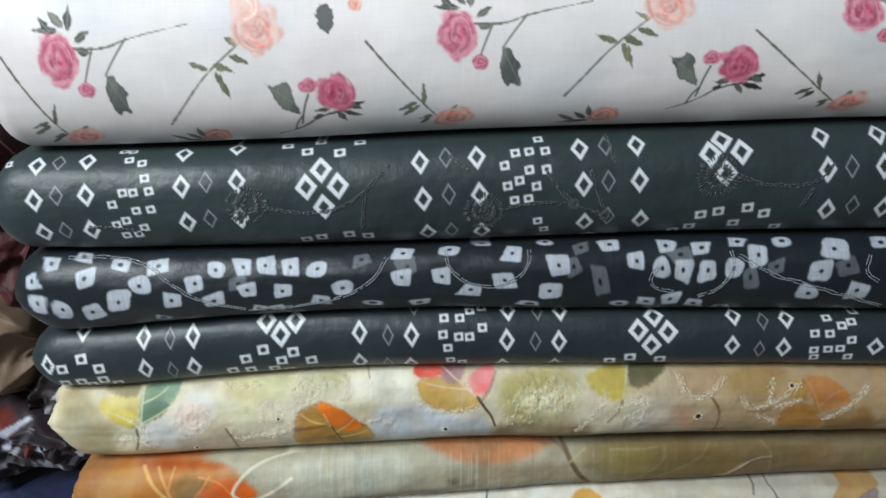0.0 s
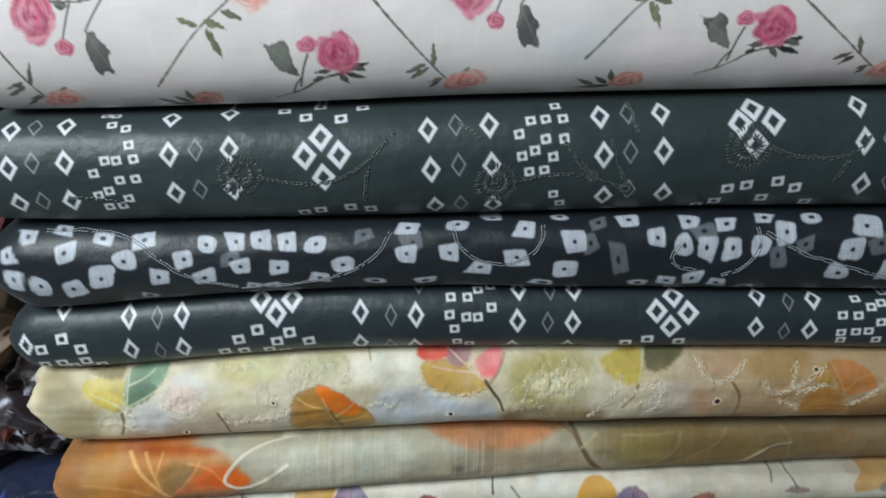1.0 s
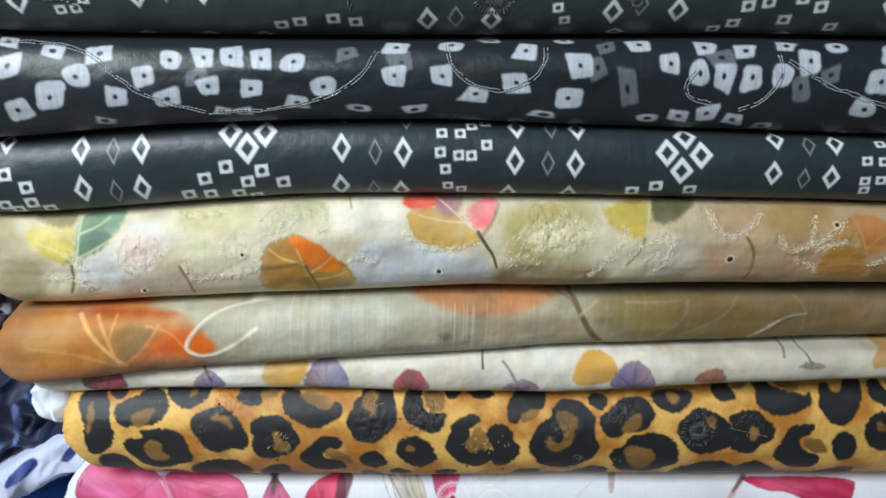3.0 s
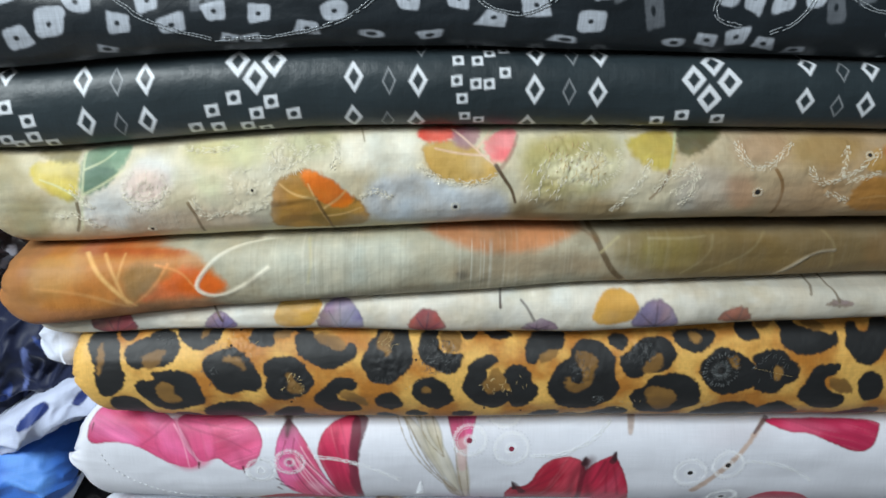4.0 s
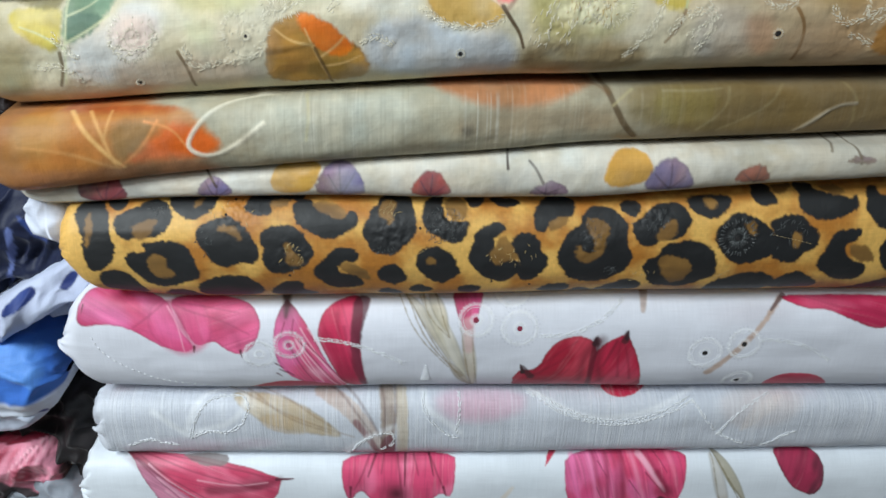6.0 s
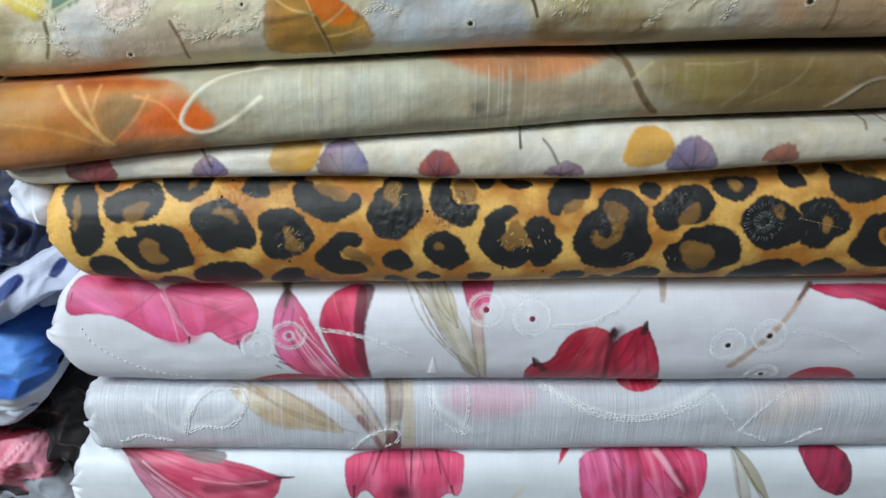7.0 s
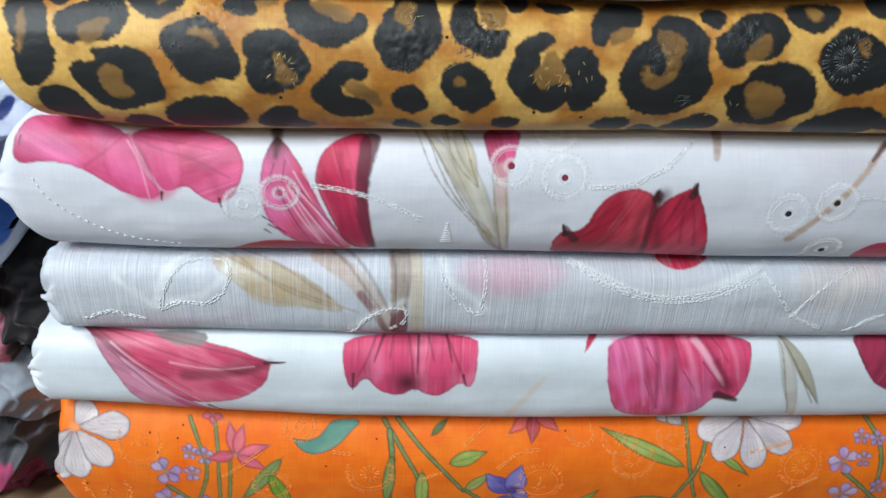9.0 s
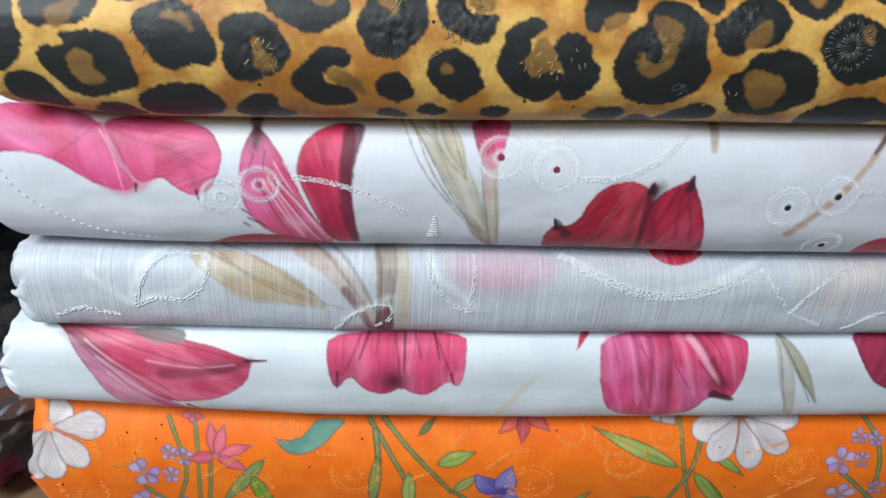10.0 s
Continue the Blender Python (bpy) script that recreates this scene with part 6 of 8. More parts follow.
shape(c, [(-0.2240, 0.0531), (-0.1864, 0.0588), (-0.1592, 0.0511), (-0.1480, 0.0339), (-0.1512, 0.0158), (-0.1640, 0.0005), (-0.1792, 0.0081), (-0.1856, 0.0167), (-0.2000, 0.0091), (-0.2088, 0.0282)], srgb(232, 104, 150), 0.0006, 0.0004, second=srgb(216, 82, 124), veins=0.28, heading=20, seed=6, base=(-0.2192, 0.0416), base_colour=srgb(140, 50, 78), base_reach=0.02219)
shape(c, [(-0.2336, 0.0473), (-0.1968, 0.0540), (-0.1848, 0.0253), (-0.1936, 0.0072), (-0.2112, 0.0005), (-0.2264, 0.0091), (-0.2368, 0.0253)], srgb(234, 108, 160), 0.004, 0.0006, 0.7, second=srgb(222, 88, 138), veins=0.15, heading=-70, seed=5)
stroke(c, [(-0.2216, 0.0435), (-0.2128, 0.0282), (-0.2096, 0.0043)], 0.0008, 0.0004, srgb(244, 170, 196), 0.7)
for a, b in (((-0.2016, 0.0100), (-0.2024, 0.0043)), ((-0.1656, 0.0062), (-0.1648, -0.0005)), ((-0.2856, 0.0378), (-0.2872, 0.0301))):
    stroke(c, [a, b], 0.0012, 0.0003, DUSK)
shape(c, [(-0.1288, 0.0521), (-0.1288, 0.0521), (-0.1360, 0.0378), (-0.1400, 0.0186), (-0.1376, -0.0091), (-0.1208, -0.0311), (-0.0904, -0.0397), (-0.0792, -0.0397), (-0.0968, -0.0091), (-0.1088, 0.0225), (-0.1192, 0.0406)], srgb(222, 92, 132), 0.0006, 0.0004, second=HOT, veins=0.3, heading=-62, seed=8, base=(-0.1280, 0.0502), base_colour=srgb(84, 50, 56), base_reach=0.01480)
wash(c, (-0.1048, -0.0186), 0.01664, 0.00962, srgb(238, 170, 194), 0.6, 3, -40, 0.45)
for a, b in (((-0.1176, 0.0263), (-0.0864, -0.0358)), ((-0.1216, 0.0148), (-0.1016, -0.0301)), ((-0.1120, 0.0263), (-0.0752, -0.0378))):
    stroke(c, [a, b], 0.0006, 0.0004, srgb(244, 190, 206), 0.7)
shape(c, [(-0.1048, 0.0263), (-0.0976, 0.0435), (-0.0816, 0.0540), (-0.0704, 0.0550), (-0.0672, 0.0416), (-0.0712, 0.0148), (-0.0688, -0.0158), (-0.0648, -0.0435), (-0.0832, -0.0397), (-0.0952, -0.0062), (-0.1032, 0.0148)], srgb(206, 54, 92), 0.0006, 0.0004, second=srgb(226, 84, 120), veins=0.25, heading=-75, seed=9)
shape(c, [(-0.0744, 0.0550), (-0.0608, 0.0531), (-0.0640, 0.0406), (-0.0704, 0.0186), (-0.0696, -0.0110), (-0.0640, -0.0435), (-0.0712, -0.0397), (-0.0792, -0.0014), (-0.0776, 0.0301)], srgb(90, 40, 54), 0.0012, 0.0006, 0.9, second=srgb(120, 46, 66), heading=-80)
shape(c, [(-0.1688, -0.0483), (-0.1464, -0.0282), (-0.1056, -0.0301), (-0.0680, -0.0492), (-0.0680, -0.0526), (-0.1688, -0.0525)], CRIMSON, 0.0006, 0.0004, second=srgb(206, 70, 96))
shape(c, [(-0.2854, -0.0425), (-0.2755, -0.0406), (-0.2636, -0.0509), (-0.2630, -0.0556), (-0.2895, -0.0479)], CRIMSON, 0.0006, 0.0004)
for root, tip, wd, col, bend in (((-0.0376, 0.0597), (0.0040, -0.0158), 15, srgb(186, 174, 146), 0.06), ((-0.0256, 0.0597), (0.0184, -0.0425), 20, srgb(206, 198, 176), 0.05), ((-0.0144, 0.0597), (0.0008, 0.0158), 17, srgb(196, 184, 156), 0.0), ((0.0000, -0.0062), (0.0240, -0.0496), 12, srgb(136, 114, 88), 0.0), ((0.0136, 0.0301), (0.0232, -0.0496), 17, srgb(192, 176, 152), 0.0)):
    leaf(c, root, tip, wd * 0.00037, col, srgb(224, 218, 206), alpha=0.85, bend=bend, soft=0.0012)
for a, m, b in (((-0.0400, 0.0578), (-0.0288, 0.0234), (0.0008, -0.0139)), ((-0.0200, 0.0578), (-0.0168, 0.0339), (0.0008, 0.0158)), ((-0.0312, 0.0502), (-0.0120, 0.0110), (0.0208, -0.0435)), ((-0.0104, 0.0578), (-0.0040, 0.0301), (0.0016, 0.0158)), ((0.0096, 0.0272), (0.0128, 0.0033), (0.0208, -0.0425)), ((0.0192, 0.0272), (0.0200, 0.0033), (0.0256, -0.0425)), ((-0.0344, 0.0578), (-0.0200, 0.0158), (0.0128, -0.0263))):
    stroke(c, [a, m, b], 0.00059, 0.00044, srgb(140, 124, 98), 0.7, 0.0006, 0.0006)
shape(c, [(0.0016, 0.0588), (0.0304, 0.0588), (0.0256, 0.0397), (0.0208, 0.0234), (0.0128, 0.0206), (0.0080, 0.0320)], srgb(222, 92, 148), 0.0008, 0.0006, second=srgb(200, 80, 120), veins=0.25, heading=-80)
stroke(c, [(0.0160, 0.0272), (0.0168, 0.0033)], 0.00518, 0.00296, srgb(214, 176, 178), 0.6, 0.002)
shape(c, [(0.0536, -0.0483), (0.0560, -0.0167), (0.0736, -0.0186), (0.0816, 0.0043), (0.0920, 0.0139), (0.1064, 0.0167), (0.1208, 0.0110), (0.1232, -0.0129), (0.1248, -0.0566), (0.0880, -0.0518)], srgb(176, 38, 62), 0.0006, 0.0005, second=srgb(206, 70, 90), veins=0.3, heading=60, seed=12)
shape(c, [(0.1208, -0.0492), (0.1160, -0.0081), (0.1264, 0.0091), (0.1456, 0.0186), (0.1456, 0.0186), (0.1568, -0.0033), (0.1632, -0.0272), (0.1656, -0.0573), (0.1416, -0.0593)], srgb(196, 46, 76), 0.0006, 0.0005, second=srgb(214, 74, 102), veins=0.3, heading=62, seed=13)
stroke(c, [(0.1216, 0.0110), (0.1184, -0.0100), (0.1200, -0.0506)], 0.00333, 0.00185, srgb(90, 30, 44), 0.75, 0.0012)
stroke(c, [(0.1376, 0.0110), (0.1288, -0.0129)], 0.00148, 0.00074, srgb(110, 30, 48), 0.6, 0.0012)
for a, b in (((0.0624, -0.0206), (0.0600, -0.0119)), ((0.1200, 0.0091), (0.1200, 0.0148)), ((0.1456, 0.0139), (0.1464, 0.0206))):
    stroke(c, [a, b], 0.0022, 0.0004, srgb(60, 40, 44))
stroke(c, [(0.1600, 0.0559), (0.1576, 0.0368)], 0.00370, 0.00185, srgb(120, 90, 78), 0.8, 0.001, second=srgb(200, 180, 168))
shape(c, [(0.2704, -0.0378), (0.2768, -0.0253), (0.2880, -0.0206), (0.3184, -0.0234), (0.3344, -0.0511), (0.2768, -0.0519)], CRIMSON, 0.0006, 0.0004, second=srgb(214, 74, 102))
shape(c, [(0.2709, 0.0482), (0.2923, 0.0381), (0.311, 0.0386), (0.335, 0.0275), (0.3549, 0.0207), (0.3667, 0.0275), (0.3716, 0.0387), (0.3757, 0.0512), (0.2756, 0.0512)], srgb(200, 48, 90), 0.0007, 0.0005, second=srgb(216, 84, 120), veins=0.25, heading=-15)
stroke(c, [(0.2732, 0.0493), (0.2597, 0.0309), (0.2395, 0.0042), (0.218, -0.0187)], 0.0016, 0.0030, srgb(206, 176, 156), 0.8, 0.0012, 0.001, second=srgb(170, 136, 112))
stroke(c, [(0.2756, 0.0512), (0.2637, 0.038)], 0.0022, 0.0012, srgb(80, 50, 54), 0.8)
# worked eyelets: place, size, and whether a red cloth shows through
EYELETS = (((0.0576, 0.0225), 40, True), ((0.0224, 0.0301), 38, True), ((0.2120, 0.0005), 38, False), ((0.2432, 0.0091), 37, False), ((0.2464, -0.0311), 36, False), ((-0.1272, 0.0110), 34, True), ((0.0520, 0.0540), 36, True), ((-0.1512, 0.0024), 34, False))
for at, r, _ in EYELETS:
    stroke(c, [(at[0] + r * 0.00035 * math.cos(a), at[1] + r * 0.00035 * math.sin(a)) for a in np.linspace(0, 6.3, 21)], 0.0013, 0.0013, srgb(240, 241, 245), 0.4, 0.0009)
    stroke(c, [(at[0] + r * 0.00012 * math.cos(a), at[1] + r * 0.00012 * math.sin(a)) for a in np.linspace(0, 6.3, 13)], 0.0012, 0.0012, srgb(240, 241, 245), 0.35, 0.0009)
    for a in np.linspace(0, 6.28, 30)[:-1]:
        x, y = at[0] + r * 0.00041 * math.cos(a), at[1] + r * 0.00041 * math.sin(a)
        stroke(c, [(x, y), (x + 0.0003, y)], 0.0003, 0.0003, srgb(150, 154, 166), 0.6)
# sooty folds and fine veins of the petals
for pts in ([(-0.2213, 0.0477), (-0.2037, 0.0397), (-0.1817, 0.0347), (-0.158, 0.0214)], [(-0.2229, 0.0476), (-0.211, 0.0352), (-0.2044, 0.0129)], [(-0.218, 0.0484), (-0.1941, 0.0455), (-0.1661, 0.0397)], [(-0.2244, 0.0463), (-0.2339, 0.0349), (-0.2475, 0.0236)]):
    stroke(c, pts, 0.0011, 0.0004, srgb(140, 44, 80), 0.45, 0.0012)
for pts in ([(-0.2345, 0.0458), (-0.2226, 0.0425), (-0.2107, 0.0274)], [(-0.2164, 0.0474), (-0.2122, 0.0372), (-0.2091, 0.0237)], [(-0.1835, 0.0362), (-0.1699, 0.0256), (-0.1659, 0.0082)]):
    stroke(c, pts, 0.0040, 0.0016, srgb(160, 56, 92), 0.35, 0.004)
stroke(c, [(-0.1291, 0.0562), (-0.1281, 0.0469), (-0.129, 0.0352)], 0.0044, 0.0010, srgb(74, 42, 48), 0.85, 0.0018)
for pts in ([(-0.1252, 0.0148), (-0.1157, -0.0063), (-0.1013, -0.0323)], [(-0.1219, 0.0168), (-0.107, -0.0084), (-0.0907, -0.0378)], [(-0.1164, 0.0149), (-0.0981, -0.0108), (-0.0813, -0.04)]):
    stroke(c, pts, 0.0007, 0.0004, srgb(246, 196, 212), 0.8, 0.0006)
for pts in ([(-0.1283, 0.0148), (-0.1196, -0.0083), (-0.1069, -0.0342)], [(-0.1189, 0.0149), (-0.1036, -0.0109), (-0.0869, -0.04)], [(-0.1131, 0.0129), (-0.0947, -0.013), (-0.0767, -0.0404)], [(-0.123, 0.0334), (-0.1251, 0.0187)], [(-0.13, 0.0314), (-0.1349, 0.0148)]):
    stroke(c, pts, 0.0006, 0.0003, srgb(130, 40, 66), 0.7, 0.0006)
for pts in ([(-0.1388, -0.0073), (-0.1333, -0.012)], [(-0.1357, -0.0139), (-0.1307, -0.0178)], [(-0.1301, -0.0168), (-0.1243, -0.0218)], [(-0.1383, -0.0184), (-0.1346, -0.0219)]):
    stroke(c, pts, 0.0009, 0.0004, srgb(90, 40, 56), 0.8)
for pts in ([(-0.0829, 0.0265), (-0.0797, 0.0031), (-0.0725, -0.0262)], [(-0.0883, 0.0377), (-0.0867, 0.015), (-0.0803, -0.0151)]):
    stroke(c, pts, 0.0016, 0.0008, srgb(150, 36, 66), 0.5, 0.002)
for pts in ([(0.1202, 0.0094), (0.1109, -0.0033), (0.1109, -0.0313)], [(0.1252, 0.0118), (0.1229, -0.0072), (0.1292, -0.0331)]):
    stroke(c, pts, 0.0042, 0.0022, srgb(84, 28, 40), 0.55, 0.004)
for pts in ([(0.0717, -0.0177), (0.0883, -0.0015), (0.1051, 0.011)], [(0.0694, -0.0257), (0.0861, -0.0127), (0.0997, -0.0034)], [(0.1427, -0.0255), (0.1402, -0.0069), (0.1405, 0.01)], [(0.1532, -0.0283), (0.149, -0.0065), (0.1443, 0.0092)]):
    stroke(c, pts, 0.0012, 0.0005, srgb(120, 30, 50), 0.5, 0.0014)
for pts in ([(0.0619, -0.0137), (0.0644, -0.0179), (0.0694, -0.0257)], [(0.1452, 0.0195), (0.1443, 0.012)], [(0.1211, 0.0149), (0.1202, 0.0094)]):
    stroke(c, pts, 0.0010, 0.0034, srgb(60, 36, 42), 0.8, 0.001)

c = pink_mid
wash(c, (0.0314, 0.0236), 0.05193, 0.01997, srgb(200, 166, 182), 0.8, 3, 0, 0.48)
wash(c, (-0.1630, -0.0128), 0.02796, 0.01039, srgb(204, 186, 200), 0.5, 4, 0, 0.45)
wash(c, (0.2810, 0.0275), 0.03196, 0.01598, srgb(214, 200, 196), 0.5, 5, 0, 0.45)
shape(c, [(-0.1846, 0.0383), (-0.1582, 0.0393), (-0.1302, 0.0314), (-0.1062, 0.0177), (-0.0838, -0.0059), (-0.1070, -0.0029), (-0.1422, 0.0039), (-0.1646, 0.0167)], srgb(186, 168, 140), 0.0016, 0.0008, 0.92, second=srgb(210, 200, 184), veins=0.2, heading=-25)
shape(c, [(-0.1606, 0.0167), (-0.1294, 0.0196), (-0.1030, 0.0049), (-0.1230, -0.0039), (-0.1502, 0.0020)], srgb(190, 166, 132), 0.0018, 0.0008, 0.7, second=BEIGE)
stroke(c, [(-0.1030, 0.0393), (-0.0750, 0.0177), (-0.0598, -0.0088), (-0.0518, -0.0304)], 0.00799, 0.00559, srgb(172, 148, 136), 0.85, 0.0014, 0.001, second=srgb(206, 192, 184))
stroke(c, [(-0.0758, 0.0098), (-0.0638, -0.0088), (-0.0574, -0.0255)], 0.00320, 0.00240, srgb(132, 90, 96), 0.8, 0.0014)
stroke(c, [(-0.0502, 0.0403), (-0.0486, 0.0098), (-0.0502, -0.0255)], 0.00639, 0.00559, srgb(140, 120, 108), 0.85, 0.0014, 0.001, second=srgb(176, 160, 144))
stroke(c, [(-0.0382, 0.0403), (-0.0366, 0.0098), (-0.0366, -0.0304)], 0.00479, 0.00479, srgb(186, 170, 148), 0.85, 0.0014, 0.001, second=srgb(206, 194, 176))
shape(c, [(-0.0558, -0.0059), (-0.0430, -0.0010), (-0.0430, -0.0304), (-0.0558, -0.0304)], srgb(112, 52, 66), 0.0012, 0.0006, 0.85)
stroke(c, [(-0.2382, 0.0196), (-0.2302, 0.0069), (-0.2086, -0.0020)], 0.00120, 0.00240, srgb(160, 164, 172), 0.6, 0.001)
shape(c, [(0.1362, 0.0512), (0.1786, 0.0523), (0.1666, 0.0363), (0.1490, 0.0304), (0.1362, 0.0383)], srgb(190, 44, 72), 0.0006, 0.0004, second=CRIMSON)
shape(c, [(0.2546, -0.0059), (0.2642, 0.0236), (0.2962, 0.0373), (0.2858, 0.0236), (0.2690, 0.0049)], srgb(214, 208, 206), 0.0016, 0.0008, 0.7)
for pts in ([(-0.2223, 0.0014), (-0.2388, 0.0165), (-0.2441, 0.02)], [(-0.2193, -0.0031), (-0.2108, 0.023), (-0.1968, 0.0418), (-0.1747, 0.0457), (-0.1649, 0.0297), (-0.1802, 0.009), (-0.1995, 0.0041), (-0.2193, -0.0031)], [(0.0694, 0.0415), (0.0975, 0.0225), (0.1264, 0.0126), (0.1664, 0.0156), (0.1989, 0.0307), (0.2168, 0.0442)], [(-0.0865, -0.0225), (-0.0664, -0.0047), (-0.045, 0.0049)], [(-0.0199, 0.0411), (-0.0162, 0.0198), (-0.0042, 0.014), (0.0124, -0.0012)]):
    stroke(c, pts, 0.0026, 0.0026, srgb(232, 234, 238), 0.55, 0.0024)
for pts, tone, alpha in (([(-0.0099, 0.0413), (0.0694, 0.0415), (0.0645, 0.0137), (-0.0042, 0.0098)], srgb(206, 168, 186), 0.55), ([(-0.2733, -0.0125), (-0.1851, -0.0029), (-0.1891, -0.0267), (-0.2733, -0.0271)], srgb(206, 186, 200), 0.5), ([(0.2296, 0.0388), (0.3119, 0.0475), (0.3077, 0.0078), (0.2491, -0.0033)], srgb(206, 196, 196), 0.5)):
    shape(c, pts, tone, 0.006, 0.001, alpha, 0.08)
for pts in ([(-0.1824, 0.0456), (-0.1496, 0.0259), (-0.1122, 0.0081), (-0.0779, -0.0049)], [(-0.1595, 0.0462), (-0.1271, 0.0283), (-0.097, 0.0061)], [(-0.1666, 0.0425), (-0.1347, 0.0146), (-0.0972, -0.0007)]):
    stroke(c, pts, 0.0010, 0.0006, srgb(140, 116, 92), 0.55, 0.0012)
for pts in ([(-0.0979, 0.0466), (-0.0777, 0.0229), (-0.0625, -0.0021)], [(-0.0865, 0.0467), (-0.0661, 0.0194), (-0.0546, -0.0067)], [(-0.0553, 0.0473), (-0.0507, 0.0196), (-0.0538, -0.0118)], [(-0.0434, 0.0474), (-0.0411, 0.0196), (-0.0467, -0.0067)]):
    stroke(c, pts, 0.0014, 0.0010, srgb(108, 84, 80), 0.55, 0.0014)
f = smooth(0.48, 0.8, fbm(c.X * 800, c.S * 14, 3, 3))
c.lay(slice(None), f * 0.30, srgb(230, 232, 236))
f = smooth(0.5, 0.8, fbm(c.X * 820 + 40, c.S * 16, 13, 3))
c.lay(slice(None), f * 0.16, srgb(170, 172, 180))

c = pink_low
shape(c, [(-0.2782, 0.0507), (-0.2782, 0.0507), (-0.2398, 0.0467), (-0.2030, 0.0398), (-0.1662, 0.0310), (-0.1422, 0.0221), (-0.1422, 0.0221), (-0.1462, 0.0015), (-0.1694, -0.0162), (-0.2030, -0.0221), (-0.2174, -0.0084), (-0.2430, 0.0123), (-0.2614, 0.0310)], srgb(206, 72, 106), 0.0006, 0.0004, second=srgb(228, 112, 142), veins=0.35, heading=-22, seed=3, base=(-0.2766, 0.0526), base_colour=srgb(120, 56, 66), base_reach=0.02557)
shape(c, [(-0.2710, 0.0438), (-0.2534, 0.0320), (-0.2318, 0.0074), (-0.2070, -0.0172), (-0.1750, -0.0403), (-0.2222, -0.0406), (-0.2438, -0.0221), (-0.2582, 0.0172)], srgb(206, 92, 136), 0.0006, 0.0004, second=srgb(228, 150, 180), veins=0.4, heading=-40, seed=5)
stroke(c, [(-0.1430, 0.0221), (-0.1622, 0.0123), (-0.2038, 0.0074)], 0.00213, 0.00511, srgb(112, 44, 62), 0.55, 0.003)
wash(c, (-0.1622, 0.0172), 0.02387, 0.01108, srgb(120, 48, 66), 0.6, 43, 0, 0.48)
wash(c, (-0.2574, 0.0320), 0.02557, 0.00852, srgb(110, 48, 62), 0.6, 44, -30, 0.48)
stroke(c, [(-0.2662, 0.0408), (-0.2350, 0.0133), (-0.2022, -0.0133)], 0.00128, 0.00085, srgb(120, 44, 70), 0.6, 0.001)
stroke(c, [(-0.1462, 0.0212), (-0.1318, 0.0221)], 0.0016, 0.0005, srgb(96, 40, 56))
stroke(c, [(-0.2142, 0.0192), (-0.1830, 0.0133), (-0.1542, 0.0182)], 0.00085, 0.00043, srgb(250, 190, 206), 0.6, 0.0008)
stroke(c, [(-0.1910, -0.0241), (-0.1766, -0.0384)], 0.0014, 0.0006, DUSK)
shape(c, [(-0.2310, 0.0457), (-0.1870, 0.0448), (-0.1878, 0.0330), (-0.2062, 0.0320), (-0.2182, 0.0369)], srgb(128, 118, 118), 0.0008, 0.0006, 0.9, second=srgb(180, 172, 168), heading=-15)
shape(c, [(-0.0878, 0.0457), (0.0098, 0.0477), (0.0106, 0.0290), (0.0066, 0.0005), (-0.0022, 0.0103), (-0.0166, -0.0054), (-0.0286, -0.0034), (-0.0366, 0.0034), (-0.0486, -0.0064), (-0.0646, -0.0005), (-0.0734, 0.0133), (-0.0846, -0.0044), (-0.0910, 0.0241)], srgb(218, 76, 118), 0.0006, 0.0004, second=srgb(234, 112, 150), veins=0.38, heading=88, seed=6, base=(-0.0422, 0.0074), base_colour=srgb(96, 34, 52), base_reach=0.01108)
wash(c, (-0.0390, 0.0408), 0.03409, 0.00682, srgb(140, 40, 68), 0.55, 5, 0, 0.45)
for a, b in (((-0.0822, 0.0143), (-0.0830, -0.0005)), ((-0.0006, 0.0143), (0.0018, 0.0044)), ((-0.0598, 0.0448), (-0.0670, 0.0241)), ((-0.0342, 0.0448), (-0.0350, 0.0152)), ((-0.0134, 0.0457), (-0.0094, 0.0251))):
    stroke(c, [a, b], 0.0014, 0.0004, srgb(96, 34, 52), 0.8)
shape(c, [(0.1082, 0.0487), (0.2178, 0.0477), (0.2170, 0.0251), (0.2162, 0.0054), (0.2114, -0.0103), (0.1938, -0.0054), (0.1850, -0.0231), (0.1634, -0.0300), (0.1194, -0.0271), (0.1066, 0.0162)], srgb(220, 76, 118), 0.0006, 0.0004, second=srgb(240, 112, 164), veins=0.36, heading=105, seed=7)
wash(c, (0.1258, 0.0005), 0.01705, 0.01705, srgb(240, 84, 150), 0.45, 8, 0, 0.45)
stroke(c, [(0.1538, 0.0457), (0.1586, 0.0162), (0.1626, -0.0271)], 0.00682, 0.00426, srgb(150, 44, 70), 0.5, 0.003)
stroke(c, [(0.1746, 0.0418), (0.1858, 0.0251), (0.1994, 0.0054)], 0.00341, 0.00128, srgb(246, 190, 210), 0.7, 0.0016)
for a, b in (((0.1882, 0.0438), (0.1994, 0.0251)), ((0.1370, 0.0359), (0.1458, 0.0212)), ((0.1802, 0.0251), (0.2026, -0.0005)), ((0.1370, 0.0113), (0.1442, -0.0054)), ((0.1658, 0.0182), (0.1786, -0.0005))):
    stroke(c, [a, b], 0.0006, 0.0002, srgb(110, 30, 56), 0.7)
